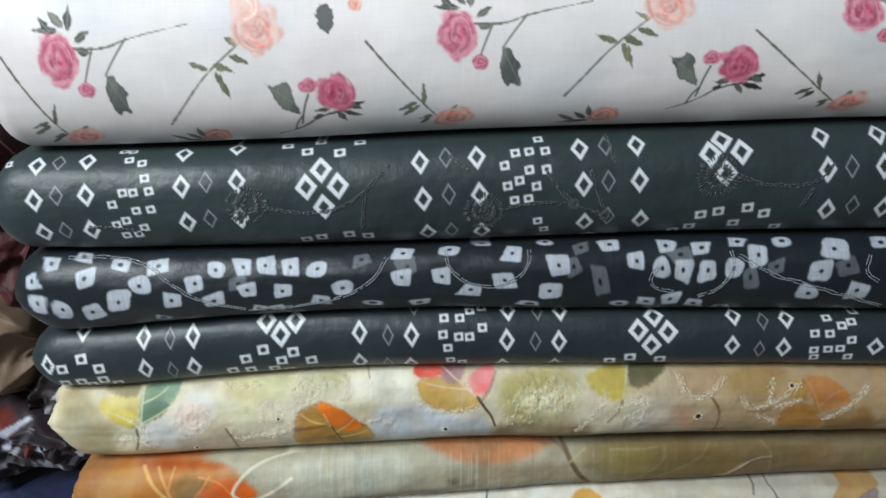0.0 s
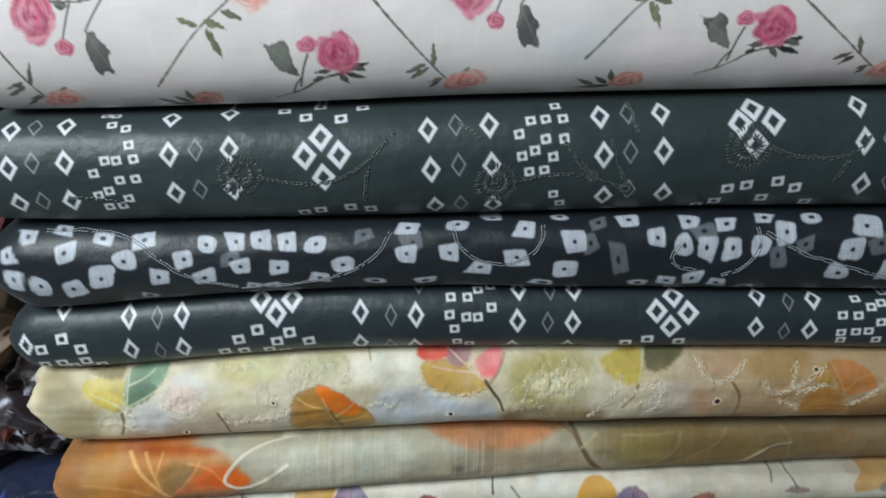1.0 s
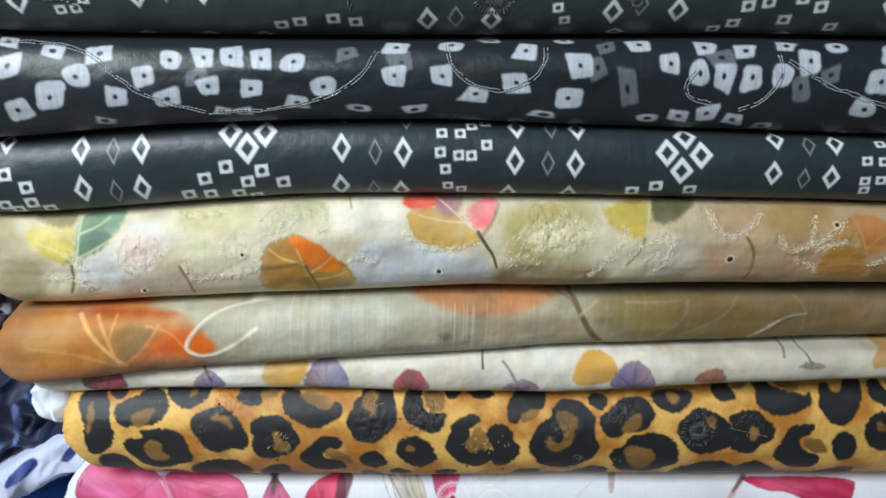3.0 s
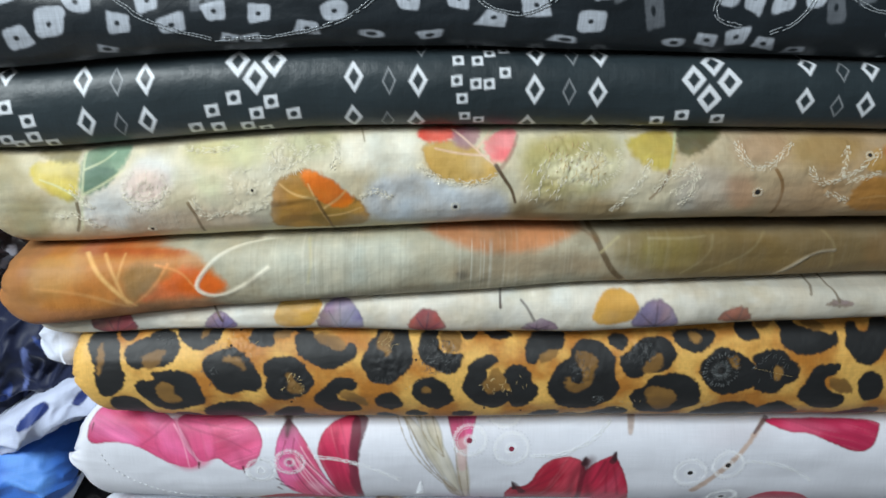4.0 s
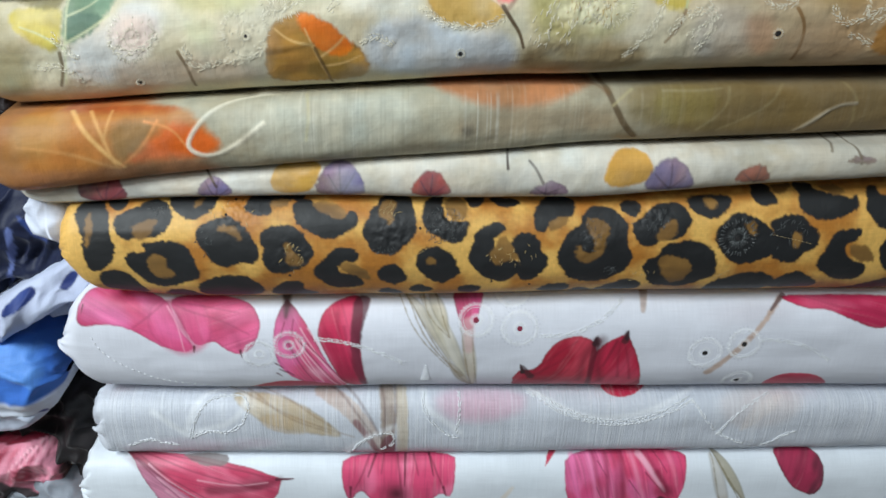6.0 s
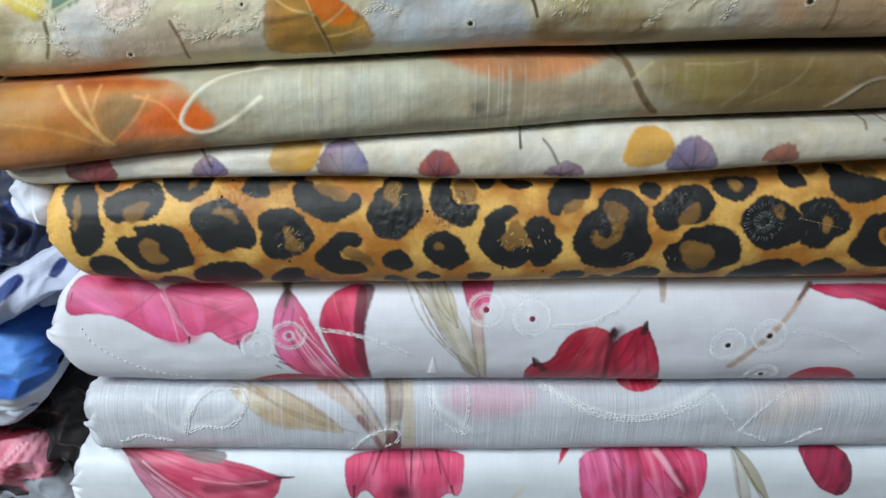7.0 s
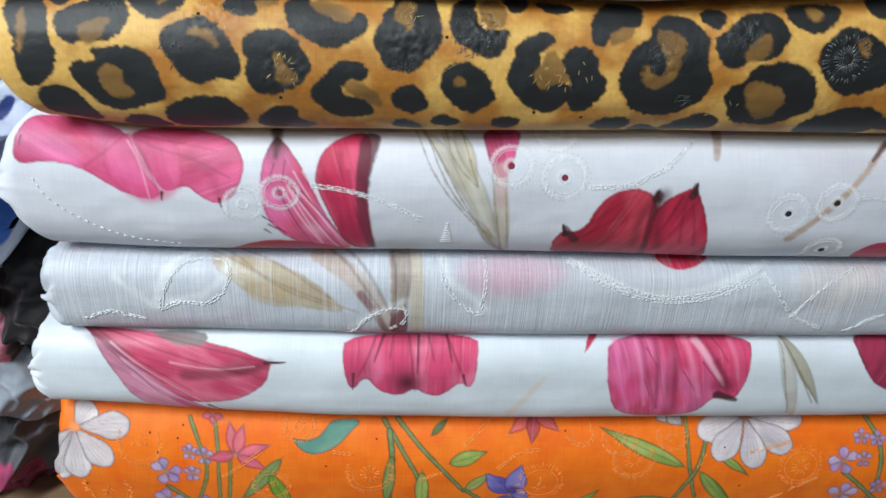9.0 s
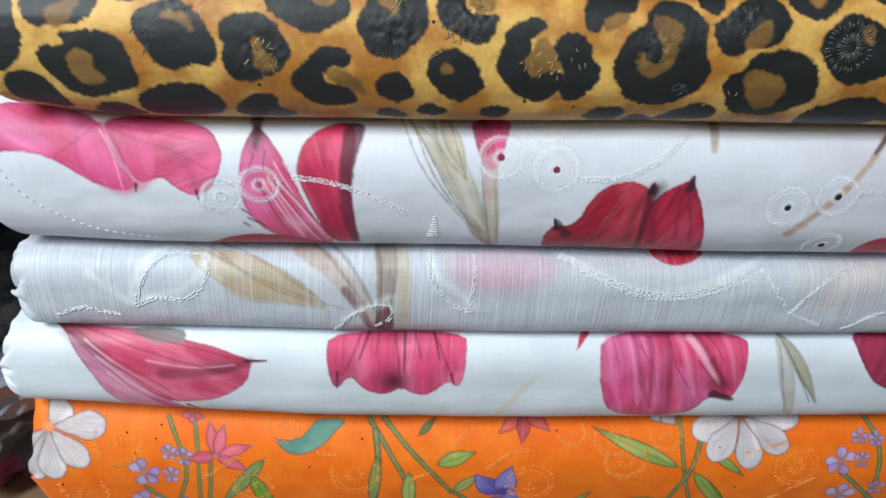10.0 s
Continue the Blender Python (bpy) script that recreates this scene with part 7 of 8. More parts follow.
for a, m, b, col in (((0.1138, 0.0418), (0.1162, 0.0162), (0.1290, -0.0202), srgb(246, 130, 186)), ((0.1290, 0.0428), (0.1330, 0.0212), (0.1410, -0.0143), srgb(250, 150, 196)), ((0.1666, 0.0438), (0.1714, 0.0251), (0.1826, -0.0064), srgb(244, 150, 180)), ((0.2010, 0.0418), (0.2058, 0.0251), (0.2098, 0.0113), srgb(240, 130, 160)), ((0.1442, 0.0418), (0.1466, 0.0162), (0.1506, -0.0172), srgb(130, 36, 62)), ((0.1906, 0.0251), (0.2002, 0.0113), (0.2058, -0.0054), srgb(120, 34, 58))):
    stroke(c, [a, m, b], 0.00256, 0.00085, col, 0.6, 0.002)
wash(c, (0.1994, 0.0054), 0.01534, 0.01108, srgb(112, 34, 56), 0.6, 41, 0, 0.48)
stroke(c, [(0.1970, -0.0044), (0.2122, -0.0093)], 0.00384, 0.00170, srgb(70, 36, 46), 0.9, 0.001)
shape(c, [(0.0938, 0.0487), (0.1034, 0.0487), (0.0898, 0.0320), (0.0898, 0.0320)], srgb(196, 60, 88), 0.0005, 0.0003)
leaf(c, (0.2394, 0.0497), (0.2802, -0.0152), 0.00554, srgb(172, 164, 140), srgb(214, 208, 196), alpha=0.85, soft=0.001)
leaf(c, (0.2378, 0.0457), (0.2666, -0.0384), 0.00639, srgb(206, 192, 174), srgb(222, 216, 208), alpha=0.7, soft=0.0014)
for a, m, b in (((0.2394, 0.0477), (0.2506, 0.0251), (0.2778, -0.0123)), ((0.2402, 0.0418), (0.2442, 0.0162), (0.2586, -0.0261)), ((0.2466, 0.0339), (0.2594, 0.0113), (0.2738, -0.0123))):
    stroke(c, [a, m, b], 0.00060, 0.00051, srgb(128, 118, 92), 0.7, 0.0006, 0.0005)
stroke(c, [(0.0610, 0.0123), (0.0498, -0.0054), (0.0370, -0.0251)], 0.00170, 0.00341, srgb(222, 206, 186), 0.6, 0.0014)
wash(c, (0.0754, 0.0162), 0.02983, 0.02983, srgb(208, 216, 224), 0.5, 9, 40, 0.45)
shape(c, [(0.2962, 0.0487), (0.3410, 0.0487), (0.3458, -0.0064), (0.3170, 0.0054), (0.3010, 0.0290)], srgb(190, 60, 96), 0.0006, 0.0004, second=srgb(120, 50, 70), veins=0.3, heading=70)
for pts in ([(-0.273, 0.0473), (-0.2449, 0.0169), (-0.2226, -0.016)], [(-0.2673, 0.0473), (-0.2332, 0.0173), (-0.2018, -0.0075)], [(-0.2616, 0.0473), (-0.2138, 0.025), (-0.1605, 0.0109)], [(-0.2539, 0.0473), (-0.2065, 0.0357), (-0.1442, 0.021)]):
    stroke(c, pts, 0.0008, 0.0005, srgb(110, 36, 60), 0.55, 0.0008)
for pts in ([(-0.2555, 0.0348), (-0.2272, 0.0071), (-0.192, -0.0213)], [(-0.2482, 0.0212), (-0.2217, -0.0094), (-0.193, -0.0288)], [(-0.2425, 0.0062), (-0.2194, -0.0193), (-0.2054, -0.033)]):
    stroke(c, pts, 0.0008, 0.0005, srgb(240, 190, 206), 0.6, 0.0008)
for pts in ([(-0.0411, 0.0438), (-0.039, 0.0235), (-0.0364, -0.0002)], [(-0.0657, 0.0435), (-0.0713, 0.0271), (-0.0793, 0.0114)], [(-0.0129, 0.0445), (-0.0067, 0.028), (-0.0002, 0.0132)], [(-0.0531, 0.0437), (-0.0552, 0.0272)], [(-0.0268, 0.0443), (-0.0227, 0.0258)]):
    stroke(c, pts, 0.0009, 0.0005, srgb(110, 34, 58), 0.6, 0.0009)
for pts in ([(0.1581, 0.0453), (0.159, 0.0201), (0.1645, -0.0172)], [(0.1791, 0.0453), (0.1901, 0.0247), (0.2085, -0.0005)], [(0.1326, 0.0454), (0.1359, 0.0202), (0.1511, -0.0171)]):
    stroke(c, pts, 0.0022, 0.0010, srgb(140, 36, 70), 0.5, 0.0024)

# ---- print of the orange cloth ----
c = orange
c.fill(srgb(244, 124, 22))
f = fbm(c.X * 60, c.S * 60, 3, 4)[..., None]
c.C[:] = srgb(234, 98, 6) * f + srgb(247, 130, 30) * (1 - f)
INK, PETAL, LILAC, STALK, MOSS = srgb(62, 54, 58), srgb(226, 214, 216), srgb(206, 180, 214), srgb(104, 122, 70), srgb(148, 164, 80)
def petals(c, mid, tips, width, colour, second, ink=INK):
    for tip in tips:
        leaf(c, mid, tip, width, colour, second, rim=ink, vein=srgb(150, 130, 140))


def round_petal(c, root, tip, width, colour, second, ink=INK):
    """A petal that is broadest towards its blunt tip, with fine ribs."""
    (ax, ay), (bx, by) = root, tip
    dx, dy = bx - ax, by - ay
    k = width / max(math.hypot(dx, dy), 1e-6)
    pt = lambda t, o: (ax + dx * t - dy * o * k, ay + dy * t + dx * o * k)
    shape(c, [pt(0, 0), pt(0.3, 0.42), pt(0.68, 0.98), pt(0.95, 0.62), pt(1.04, 0.05), pt(0.95, -0.62), pt(0.68, -0.98), pt(0.3, -0.42)], colour, EDGE, 0.0004, 1.0, 0.15, second, 0.12, math.degrees(math.atan2(dy, dx)), rim=ink, rim_width=0.0006)
    for o in (-0.5, -0.2, 0.15, 0.5):
        stroke(c, [pt(0.08, o * 0.1), pt(0.5, o * 0.6), pt(0.85, o * 0.8)], 0.0003, 0.0001, srgb(140, 120, 130), 0.55)


def lilac_sprig(c, mid, r, seed):
    rng = random.Random(seed)
    for k in range(5):
        a = radians(90 + 72 * k + rng.uniform(-14, 14))
        round_petal(c, mid, (mid[0] + r * math.cos(a), mid[1] + r * math.sin(a)), r * 0.40, LILAC, srgb(184, 150, 204), srgb(96, 74, 106))
    wash(c, mid, r * 0.2, r * 0.2, srgb(196, 130, 60), 0.9, seed)


for pts, w in (([(-0.2112, 0.0610), (-0.2040, 0.0433), (-0.1968, 0.0200), (-0.2064, -0.0089), (-0.2239, -0.0545)], 4), ([(-0.1920, 0.0601), (-0.1888, 0.0349), (-0.1920, -0.0238)], 4), ([(-0.1800, 0.0359), (-0.1816, 0.0042), (-0.1904, -0.0508)], 4), ([(-0.0600, 0.0657), (-0.0440, 0.0396), (-0.0304, 0.0135), (-0.0208, -0.0219)], 5),
               ([(-0.0488, 0.0666), (-0.0312, 0.0443), (-0.0128, 0.0247), (0.0056, 0.0005)], 5), ([(-0.0552, 0.0564), (-0.0520, 0.0293), (-0.0568, -0.0219)], 6), ([(0.1864, 0.0685), (0.1872, 0.0387), (0.1928, 0.0116), (0.2048, -0.0247)], 4), ([(0.2016, 0.0480), (0.1968, 0.0238), (0.1816, -0.0089), (0.1720, -0.0512)], 5),
               ([(0.3384, 0.0675), (0.3504, 0.0415), (0.3520, 0.0098), (0.3496, -0.0116)], 5), ([(0.0056, 0.0023), (0.0200, -0.0098), (0.0344, -0.0228)], 5), ([(0.3208, 0.0191), (0.3392, 0.0033), (0.3712, -0.0293)], 5), ([(-0.2304, 0.0023), (-0.2151, -0.0126), (-0.2063, -0.0349)], 5)):
    stroke(c, pts, w * 0.00043, w * 0.00038, srgb(58, 66, 48), rag=0.0004)
    stroke(c, pts, w * 0.00027, w * 0.00023, STALK, 1.0, second=srgb(140, 150, 92))
for root, tip, wd, col, second in (((-0.1384, 0.0340), (-0.1768, -0.0154), 15, srgb(130, 150, 90), MOSS), ((-0.1504, 0.0191), (-0.1336, -0.0275), 17, srgb(126, 160, 50), MOSS), ((-0.0528, 0.0396), (-0.0592, -0.0219), 13, srgb(140, 152, 90), MOSS), ((-0.0288, 0.0247), (-0.0288, -0.0266), 15, srgb(172, 186, 100), MOSS),
                                   ((-0.0088, 0.0293), (0.0240, 0.0405), 17, srgb(190, 196, 110), MOSS), ((0.0056, 0.0005), (0.0264, 0.0210), 13, srgb(180, 184, 110), MOSS), ((0.1888, 0.0238), (0.1136, 0.0610), 17, srgb(140, 160, 76), srgb(176, 182, 104)), ((0.1880, -0.0172), (0.1304, -0.0116), 20, srgb(120, 144, 56), MOSS),
                                   ((0.1968, 0.0238), (0.2392, -0.0303), 16, srgb(96, 130, 50), MOSS), ((0.2120, 0.0387), (0.2408, 0.0163), 10, srgb(110, 140, 56), MOSS), ((0.0936, -0.0284), (0.1184, 0.0023), 12, srgb(140, 160, 70), MOSS), ((-0.0224, 0.0526), (-0.0072, 0.0685), 8, srgb(80, 80, 50), STALK)):
    leaf(c, root, tip, wd * 0.00045, col, second, rim=srgb(52, 60, 40), vein=srgb(80, 96, 56))
shape(c, [(-0.1336, 0.0498), (-0.1256, 0.0470), (-0.1128, 0.0489), (-0.1056, 0.0573), (-0.1008, 0.0647), (-0.0752, 0.0657), (-0.0872, 0.0536), (-0.0960, 0.0433), (-0.1112, 0.0359), (-0.1240, 0.0377)], srgb(88, 140, 128), EDGE, 0, second=srgb(120, 160, 140), rim=srgb(44, 70, 66), heading=30)
for tip in ((-0.2848, 0.0657), (-0.3110, 0.0284), (-0.3136, 0.0072), (-0.2560, 0.0508), (-0.2968, 0.0079), (-0.2720, 0.0200)):
    round_petal(c, (-0.2968, 0.0480), tip, 0.01217, PETAL, srgb(210, 194, 196))
wash(c, (-0.2968, 0.0480), 0.00631, 0.00541, srgb(240, 150, 90), 0.9, 3)
for tip in ((0.1960, 0.0536), (0.2840, 0.0666), (0.2104, 0.0331), (0.2720, 0.0396), (0.2440, 0.0247)):
    round_petal(c, (0.2360, 0.0694), tip, 0.01307, PETAL, srgb(200, 190, 196))
wash(c, (0.2360, 0.0685), 0.00721, 0.00451, srgb(130, 100, 90), 0.8, 13)
petals(c, (0.1720, 0.0731), ((0.1616, 0.0657), (0.1832, 0.0610)), 0.00811, PETAL, srgb(206, 196, 198))
petals(c, (-0.1760, 0.0331), ((-0.1808, 0.0601), (-0.1696, 0.0582), (-0.1480, 0.0424), (-0.1520, 0.0210), (-0.1984, 0.0293)), 0.00586, srgb(236, 116, 126), srgb(214, 86, 110), srgb(150, 60, 70))
petals(c, (0.0624, 0.0731), ((0.0400, 0.0545), (0.0584, 0.0461), (0.0816, 0.0564)), 0.00676, srgb(224, 96, 84), srgb(206, 80, 84), srgb(130, 50, 50))
petals(c, (-0.1944, 0.0638), ((-0.2032, 0.0620), (-0.1936, 0.0554), (-0.1848, 0.0610)), 0.00361, srgb(226, 100, 110), srgb(206, 80, 90), srgb(150, 60, 70))
petals(c, (0.0440, -0.0033), ((0.0224, 0.0210), (0.0520, 0.0293), (0.0600, -0.0070), (0.0312, -0.0331), (0.0568, -0.0518)), 0.01082, srgb(140, 132, 200), srgb(96, 84, 168), srgb(62, 48, 104))
wash(c, (0.0456, 0.0014), 0.01082, 0.00901, srgb(66, 46, 124), 0.85, 4)
for at, r in (((-0.2304, 0.0163), 26), ((-0.2112, 0.0340), 14), ((-0.2000, 0.0312), 16), ((-0.2104, 0.0154), 16), ((-0.2318, -0.0135), 26), ((-0.2032, -0.0163), 20), ((0.3192, 0.0293), 28), ((0.3328, 0.0508), 15), ((0.3464, 0.0489), 15), ((0.3360, 0.0312), 16), ((0.3256, -0.0070), 30), ((0.3544, 0.0023), 18)):
    lilac_sprig(c, at, r * 0.00047, int(r * 3))

# ---- neighbouring bundles of crumpled cloth ----
def random_strokes(c, count, colour, seed, size=0.03, width=0.004):
    """Brushed leaf marks of a printed cloth."""
    rng = random.Random(seed)
    for _ in range(count):
        x, s, a = rng.uniform(-0.5, -0.3), rng.uniform(-0.09, 0.09), rng.uniform(0.6, 2.4)
        l = size * rng.uniform(0.6, 1.3)
        leaf(c, (x, s), (x + l * math.cos(a), s + l * math.sin(a)), width * rng.uniform(0.6, 1.4), colour, bend=rng.uniform(-0.2, 0.2))


def blots(c, tones, seed, size=0.024, alpha=0.85, count=12):
    """Uneven dyeing of a dark cloth."""
    rng = random.Random(seed)
    for n in range(count):
        wash(c, (rng.uniform(-0.46, -0.29), rng.uniform(-0.1, 0.1)), size * rng.uniform(0.5, 1.4), size * rng.uniform(0.5, 1.4), tones[n % len(tones)], alpha, seed + n, rng.uniform(0, 90))


maroon.fill(srgb(64, 20, 24))
blots(maroon, (srgb(104, 36, 38), srgb(26, 14, 15), srgb(84, 28, 30)), 1)
tan.fill(srgb(112, 92, 76))
blots(tan, (srgb(140, 120, 102), srgb(70, 44, 40), srgb(92, 70, 60)), 2)
dusky.fill(srgb(30, 20, 22))
blots(dusky, (srgb(108, 40, 30), srgb(40, 30, 36), srgb(18, 14, 16)), 3, 0.016)
dusky_flap.fill(srgb(44, 34, 40))
blots(dusky_flap, (srgb(116, 44, 32), srgb(24, 18, 20)), 4, 0.014)
for pts in ([(-0.4340, -0.0541), (-0.4190, -0.0262), (-0.3950, -0.0035), (-0.3845, 0.0017)], [(-0.4088, -0.0951), (-0.3740, -0.0467), (-0.3905, -0.0471)], [(-0.4055, -0.0826), (-0.3755, -0.0349), (-0.3875, -0.0820), (-0.3751, -0.0731)], [(-0.4175, 0.0244), (-0.3980, 0.0401)], [(-0.3497, -0.0453), (-0.3726, -0.0731), (-0.3920, -0.1014)], [(-0.3875, -0.0157), (-0.3695, 0.0070), (-0.3497, 0.0227)]):
    stroke(dusky, pts, 0.0040, 0.0012, srgb(170, 170, 182), 0.85, 0.0008, 0.001)
for pts in ([(-0.4285, -0.0521), (-0.4160, -0.0195), (-0.3804, 0.0247)], [(-0.3948, -0.0600), (-0.3850, -0.0439), (-0.3890, -0.0213)], [(-0.3890, -0.0405), (-0.3735, -0.0172), (-0.3747, -0.0449)]):
    stroke(dusky_flap, pts, 0.0040, 0.0012, srgb(180, 180, 190), 0.85, 0.0008, 0.001)
for pts in ([(-0.393, -0.004), (-0.382, 0.003), (-0.374, -0.003), (-0.373, -0.012)], [(-0.381, -0.002), (-0.380, -0.016), (-0.386, -0.030)], [(-0.410, 0.012), (-0.398, 0.022), (-0.384, 0.034)], [(-0.414, -0.004), (-0.406, 0.010)]):
    stroke(dusky_flap, pts, 0.0042, 0.0014, srgb(186, 190, 206), 0.9, 0.0009, 0.0008)
navy.fill(srgb(22, 30, 58))
random_strokes(navy, 12, srgb(52, 74, 140), 4, 0.03, 0.005)
shape(navy, [(-0.3770, -0.0534), (-0.3575, -0.0482), (-0.3277, -0.0236), (-0.3080, -0.0335), (-0.3120, -0.0578), (-0.3300, -0.0743), (-0.3515, -0.1009), (-0.3693, -0.0857), (-0.3800, -0.0748)], srgb(200, 208, 230), 0.0006, 0.0005, second=srgb(176, 188, 216))
shape(navy, [(-0.3605, -0.0955), (-0.3575, -0.0832), (-0.3500, -0.0867), (-0.3485, -0.0952), (-0.3534, -0.0981)], srgb(34, 48, 104), 0.0006)
shape(navy, [(-0.3163, -0.0345), (-0.3043, -0.0377), (-0.3080, -0.0553), (-0.3163, -0.0462)], srgb(36, 52, 120), 0.0006)
shape(navy, [(-0.3475, -0.1297), (-0.3418, -0.1197), (-0.3345, -0.1231), (-0.3417, -0.1286), (-0.3475, -0.1350)], srgb(196, 204, 222), 0.0006)
stroke(navy, [(-0.3455, 0.0307), (-0.3485, 0.0096), (-0.3635, -0.0219)], 0.003, 0.001, srgb(110, 126, 186), 0.8)
pale.fill(srgb(214, 220, 236))
blots(pale, (srgb(190, 198, 224), srgb(222, 226, 238)), 5, 0.02, 0.7)
pale_flap.fill(srgb(190, 198, 222))
blots(pale_flap, (srgb(186, 194, 220), srgb(220, 224, 236)), 15, 0.02, 0.7)
shape(pale_flap, [(-0.312, 0.004), (-0.300, 0.012), (-0.293, 0.006), (-0.298, -0.004), (-0.308, -0.006)], srgb(34, 48, 104), 0.0008, 0.0006, second=srgb(46, 66, 130))
shape(pale_flap, [(-0.352, 0.014), (-0.336, 0.020), (-0.328, 0.010), (-0.340, 0.002), (-0.356, 0.004)], srgb(34, 48, 104), 0.0008, 0.0006, second=srgb(46, 66, 130))
bluish.fill(srgb(216, 222, 236))
blue_top = smooth(-0.012, -0.006, bluish.S + 0.01 * (fbm(bluish.X * 40, bluish.S * 40, 3, 2) - 0.5))
bluish.lay(slice(None), blue_top, srgb(62, 116, 206))
shape(bluish, [(-0.4160, 0.0691), (-0.3627, 0.0692), (-0.3393, 0.0458), (-0.3329, 0.0149), (-0.3430, -0.0005), (-0.3558, 0.0114), (-0.3725, 0.0205), (-0.4040, 0.0240)], srgb(62, 116, 206), 0.0008, 0.0008, second=srgb(92, 146, 222))
shape(bluish, [(-0.3581, -0.0379), (-0.3411, -0.0255), (-0.3437, -0.0487), (-0.3501, -0.0398)], srgb(38, 58, 136), 0.0006)
blue_flap.fill(srgb(196, 204, 222))
blots(blue_flap, (srgb(50, 80, 170), srgb(206, 214, 232)), 6, 0.016)
wine.fill(srgb(30, 26, 28))
blots(wine, (srgb(52, 44, 44), srgb(18, 16, 18)), 7)
random_strokes(wine, 8, srgb(66, 58, 58), 6, 0.03, 0.004)
wine_flap.fill(srgb(60, 50, 54))
shape(wine_flap, [(-0.4190, 0.0532), (-0.3935, 0.0567), (-0.3735, 0.0651), (-0.3516, 0.0460), (-0.3451, 0.0098), (-0.3576, -0.0333), (-0.3713, -0.0119), (-0.3920, 0.0071), (-0.4070, 0.0231)], srgb(190, 60, 90), 0.0006, 0.0005, second=srgb(232, 150, 172), veins=0.4, heading=60)
shape(wine_flap, [(-0.4250, 0.0634), (-0.3980, 0.0629), (-0.3611, 0.0621), (-0.3529, 0.0457), (-0.3692, 0.0436), (-0.4130, 0.0479)], srgb(132, 30, 52), 0.0006, 0.0005, veins=0.3, heading=20)
for k in range(6):
    stroke(wine_flap, [(-0.352 - 0.004 * k, 0.052 - 0.003 * k), (-0.358 - 0.005 * k, 0.026), (-0.366 - 0.005 * k, -0.006 + 0.004 * k)], 0.0011, 0.0004, srgb(244, 190, 202) if k % 2 else srgb(116, 26, 48), 0.7, 0.0008)
grey.fill(srgb(84, 84, 90))
blots(grey, (srgb(44, 40, 44), srgb(184, 190, 200), srgb(70, 70, 76)), 8, 0.02)
shape(grey, [(-0.3965, -0.0106), (-0.3695, -0.0053), (-0.3574, -0.0403), (-0.3609, -0.0805), (-0.3651, -0.0874), (-0.4162, -0.0672)], srgb(176, 64, 110), 0.0008, 0.0006, second=srgb(110, 36, 64), veins=0.35, heading=30)
wash(grey, (-0.3527, -0.0969), 0.02362, 0.01889, srgb(36, 20, 18), 0.85, 3)
grey_flap.fill(srgb(140, 146, 156))
blots(grey_flap, (srgb(60, 62, 70), srgb(180, 188, 198), srgb(40, 40, 46)), 9, 0.016)

# ---- cloth materials ----
chintz = cloth_material("white_rose_cotton", 0.6, 0.08, 0.10, 0.0, 0.2)
satin = cloth_material("black_cotton_silk", 0.46, 0.10, 0.35, 0.2, 0.8, 0.46)
sheer = cloth_material("cream_slub_cotton", 0.6, 0.05, 0.14, 0.4, 1.0, 0.35)
twill = cloth_material("leopard_cotton", 0.62, 0.10, 0.22, 0.1, 0.6, 0.75)
lawn = cloth_material("white_lily_lawn", 0.5, 0.06, 0.12, 0.2, 0.25, 0.4)
slub = cloth_material("white_slub_lawn", 0.5, 0.06, 0.25, 1.6, 0.4, 0.4)
cambric = cloth_material("orange_cambric", 0.6, 0.1, 0.25, 0.1, 0.4)
crumple = cloth_material("crumpled_cotton", 0.6, 0.2, 0.2, 0.1, 1.0)
black_thread = thread_material("black_silk_thread", (0.05, 0.058, 0.06), 0.36)
grey_thread = thread_material("silver_grey_thread", (0.3, 0.33, 0.36), 0.2)
cream_thread = thread_material("cream_thread", (0.86, 0.8, 0.64), 0.28)
gold_thread = thread_material("gold_thread", (0.55, 0.40, 0.16), 0.3)
white_thread = thread_material("white_thread", (0.82, 0.84, 0.87))
amber_thread = thread_material("amber_thread", (0.92, 0.32, 0.03))
dark_hole, _, hb = material("eyelet_dark", 0.9)
hb.inputs["Base Color"].default_value = (0.02, 0.018, 0.018, 1)
red_hole, _, hb = material("eyelet_red", 0.8)
hb.inputs["Base Color"].default_value = (0.22, 0.02, 0.05, 1)


def bolt(label, layers):
    top = thing("fabric_bolt", (0.18, 0.12, float(min(c.Z.min() for c, _, _ in layers))), label, "fabric bolt", "bolts in the stack")
    bpy.context.view_layer.update()
    folds = []
    for c, mat, fold_label in layers:
        ob = c.build("cloth_fold", mat, top, fold_label)
        ob.matrix_parent_inverse = top.matrix_world.inverted()
        folds.append(ob)
    return folds


bolt("bolt of glossy white cotton printed with pink roses", [(rose, chintz, "")])
bt, bm_, bl = bolt("folded black cloth with white diamond and tie-dye print",
                   [(black_top, satin, "black fold with white diamonds and dark embroidery"), (black_mid, satin, "black fold with white tie-dye patches"), (black_low, satin, "black fold with white diamonds")])
ct, cm, cl = bolt("folded cream cloth with watercolour autumn leaves and embroidery",
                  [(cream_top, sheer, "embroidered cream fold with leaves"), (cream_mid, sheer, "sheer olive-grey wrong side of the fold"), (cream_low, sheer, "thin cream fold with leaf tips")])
lt, = bolt("rolled golden leopard-print cotton with dark stitched rosettes", [(leopard, twill, "")])
pt, pm, pl = bolt("folded white cloth with magenta lilies and eyelet embroidery",
                  [(pink_top, lawn, "white fold with lilies and eyelets"), (pink_mid, slub, "greyish slubbed wrong side of the fold"), (pink_low, lawn, "white fold with magenta petals")])
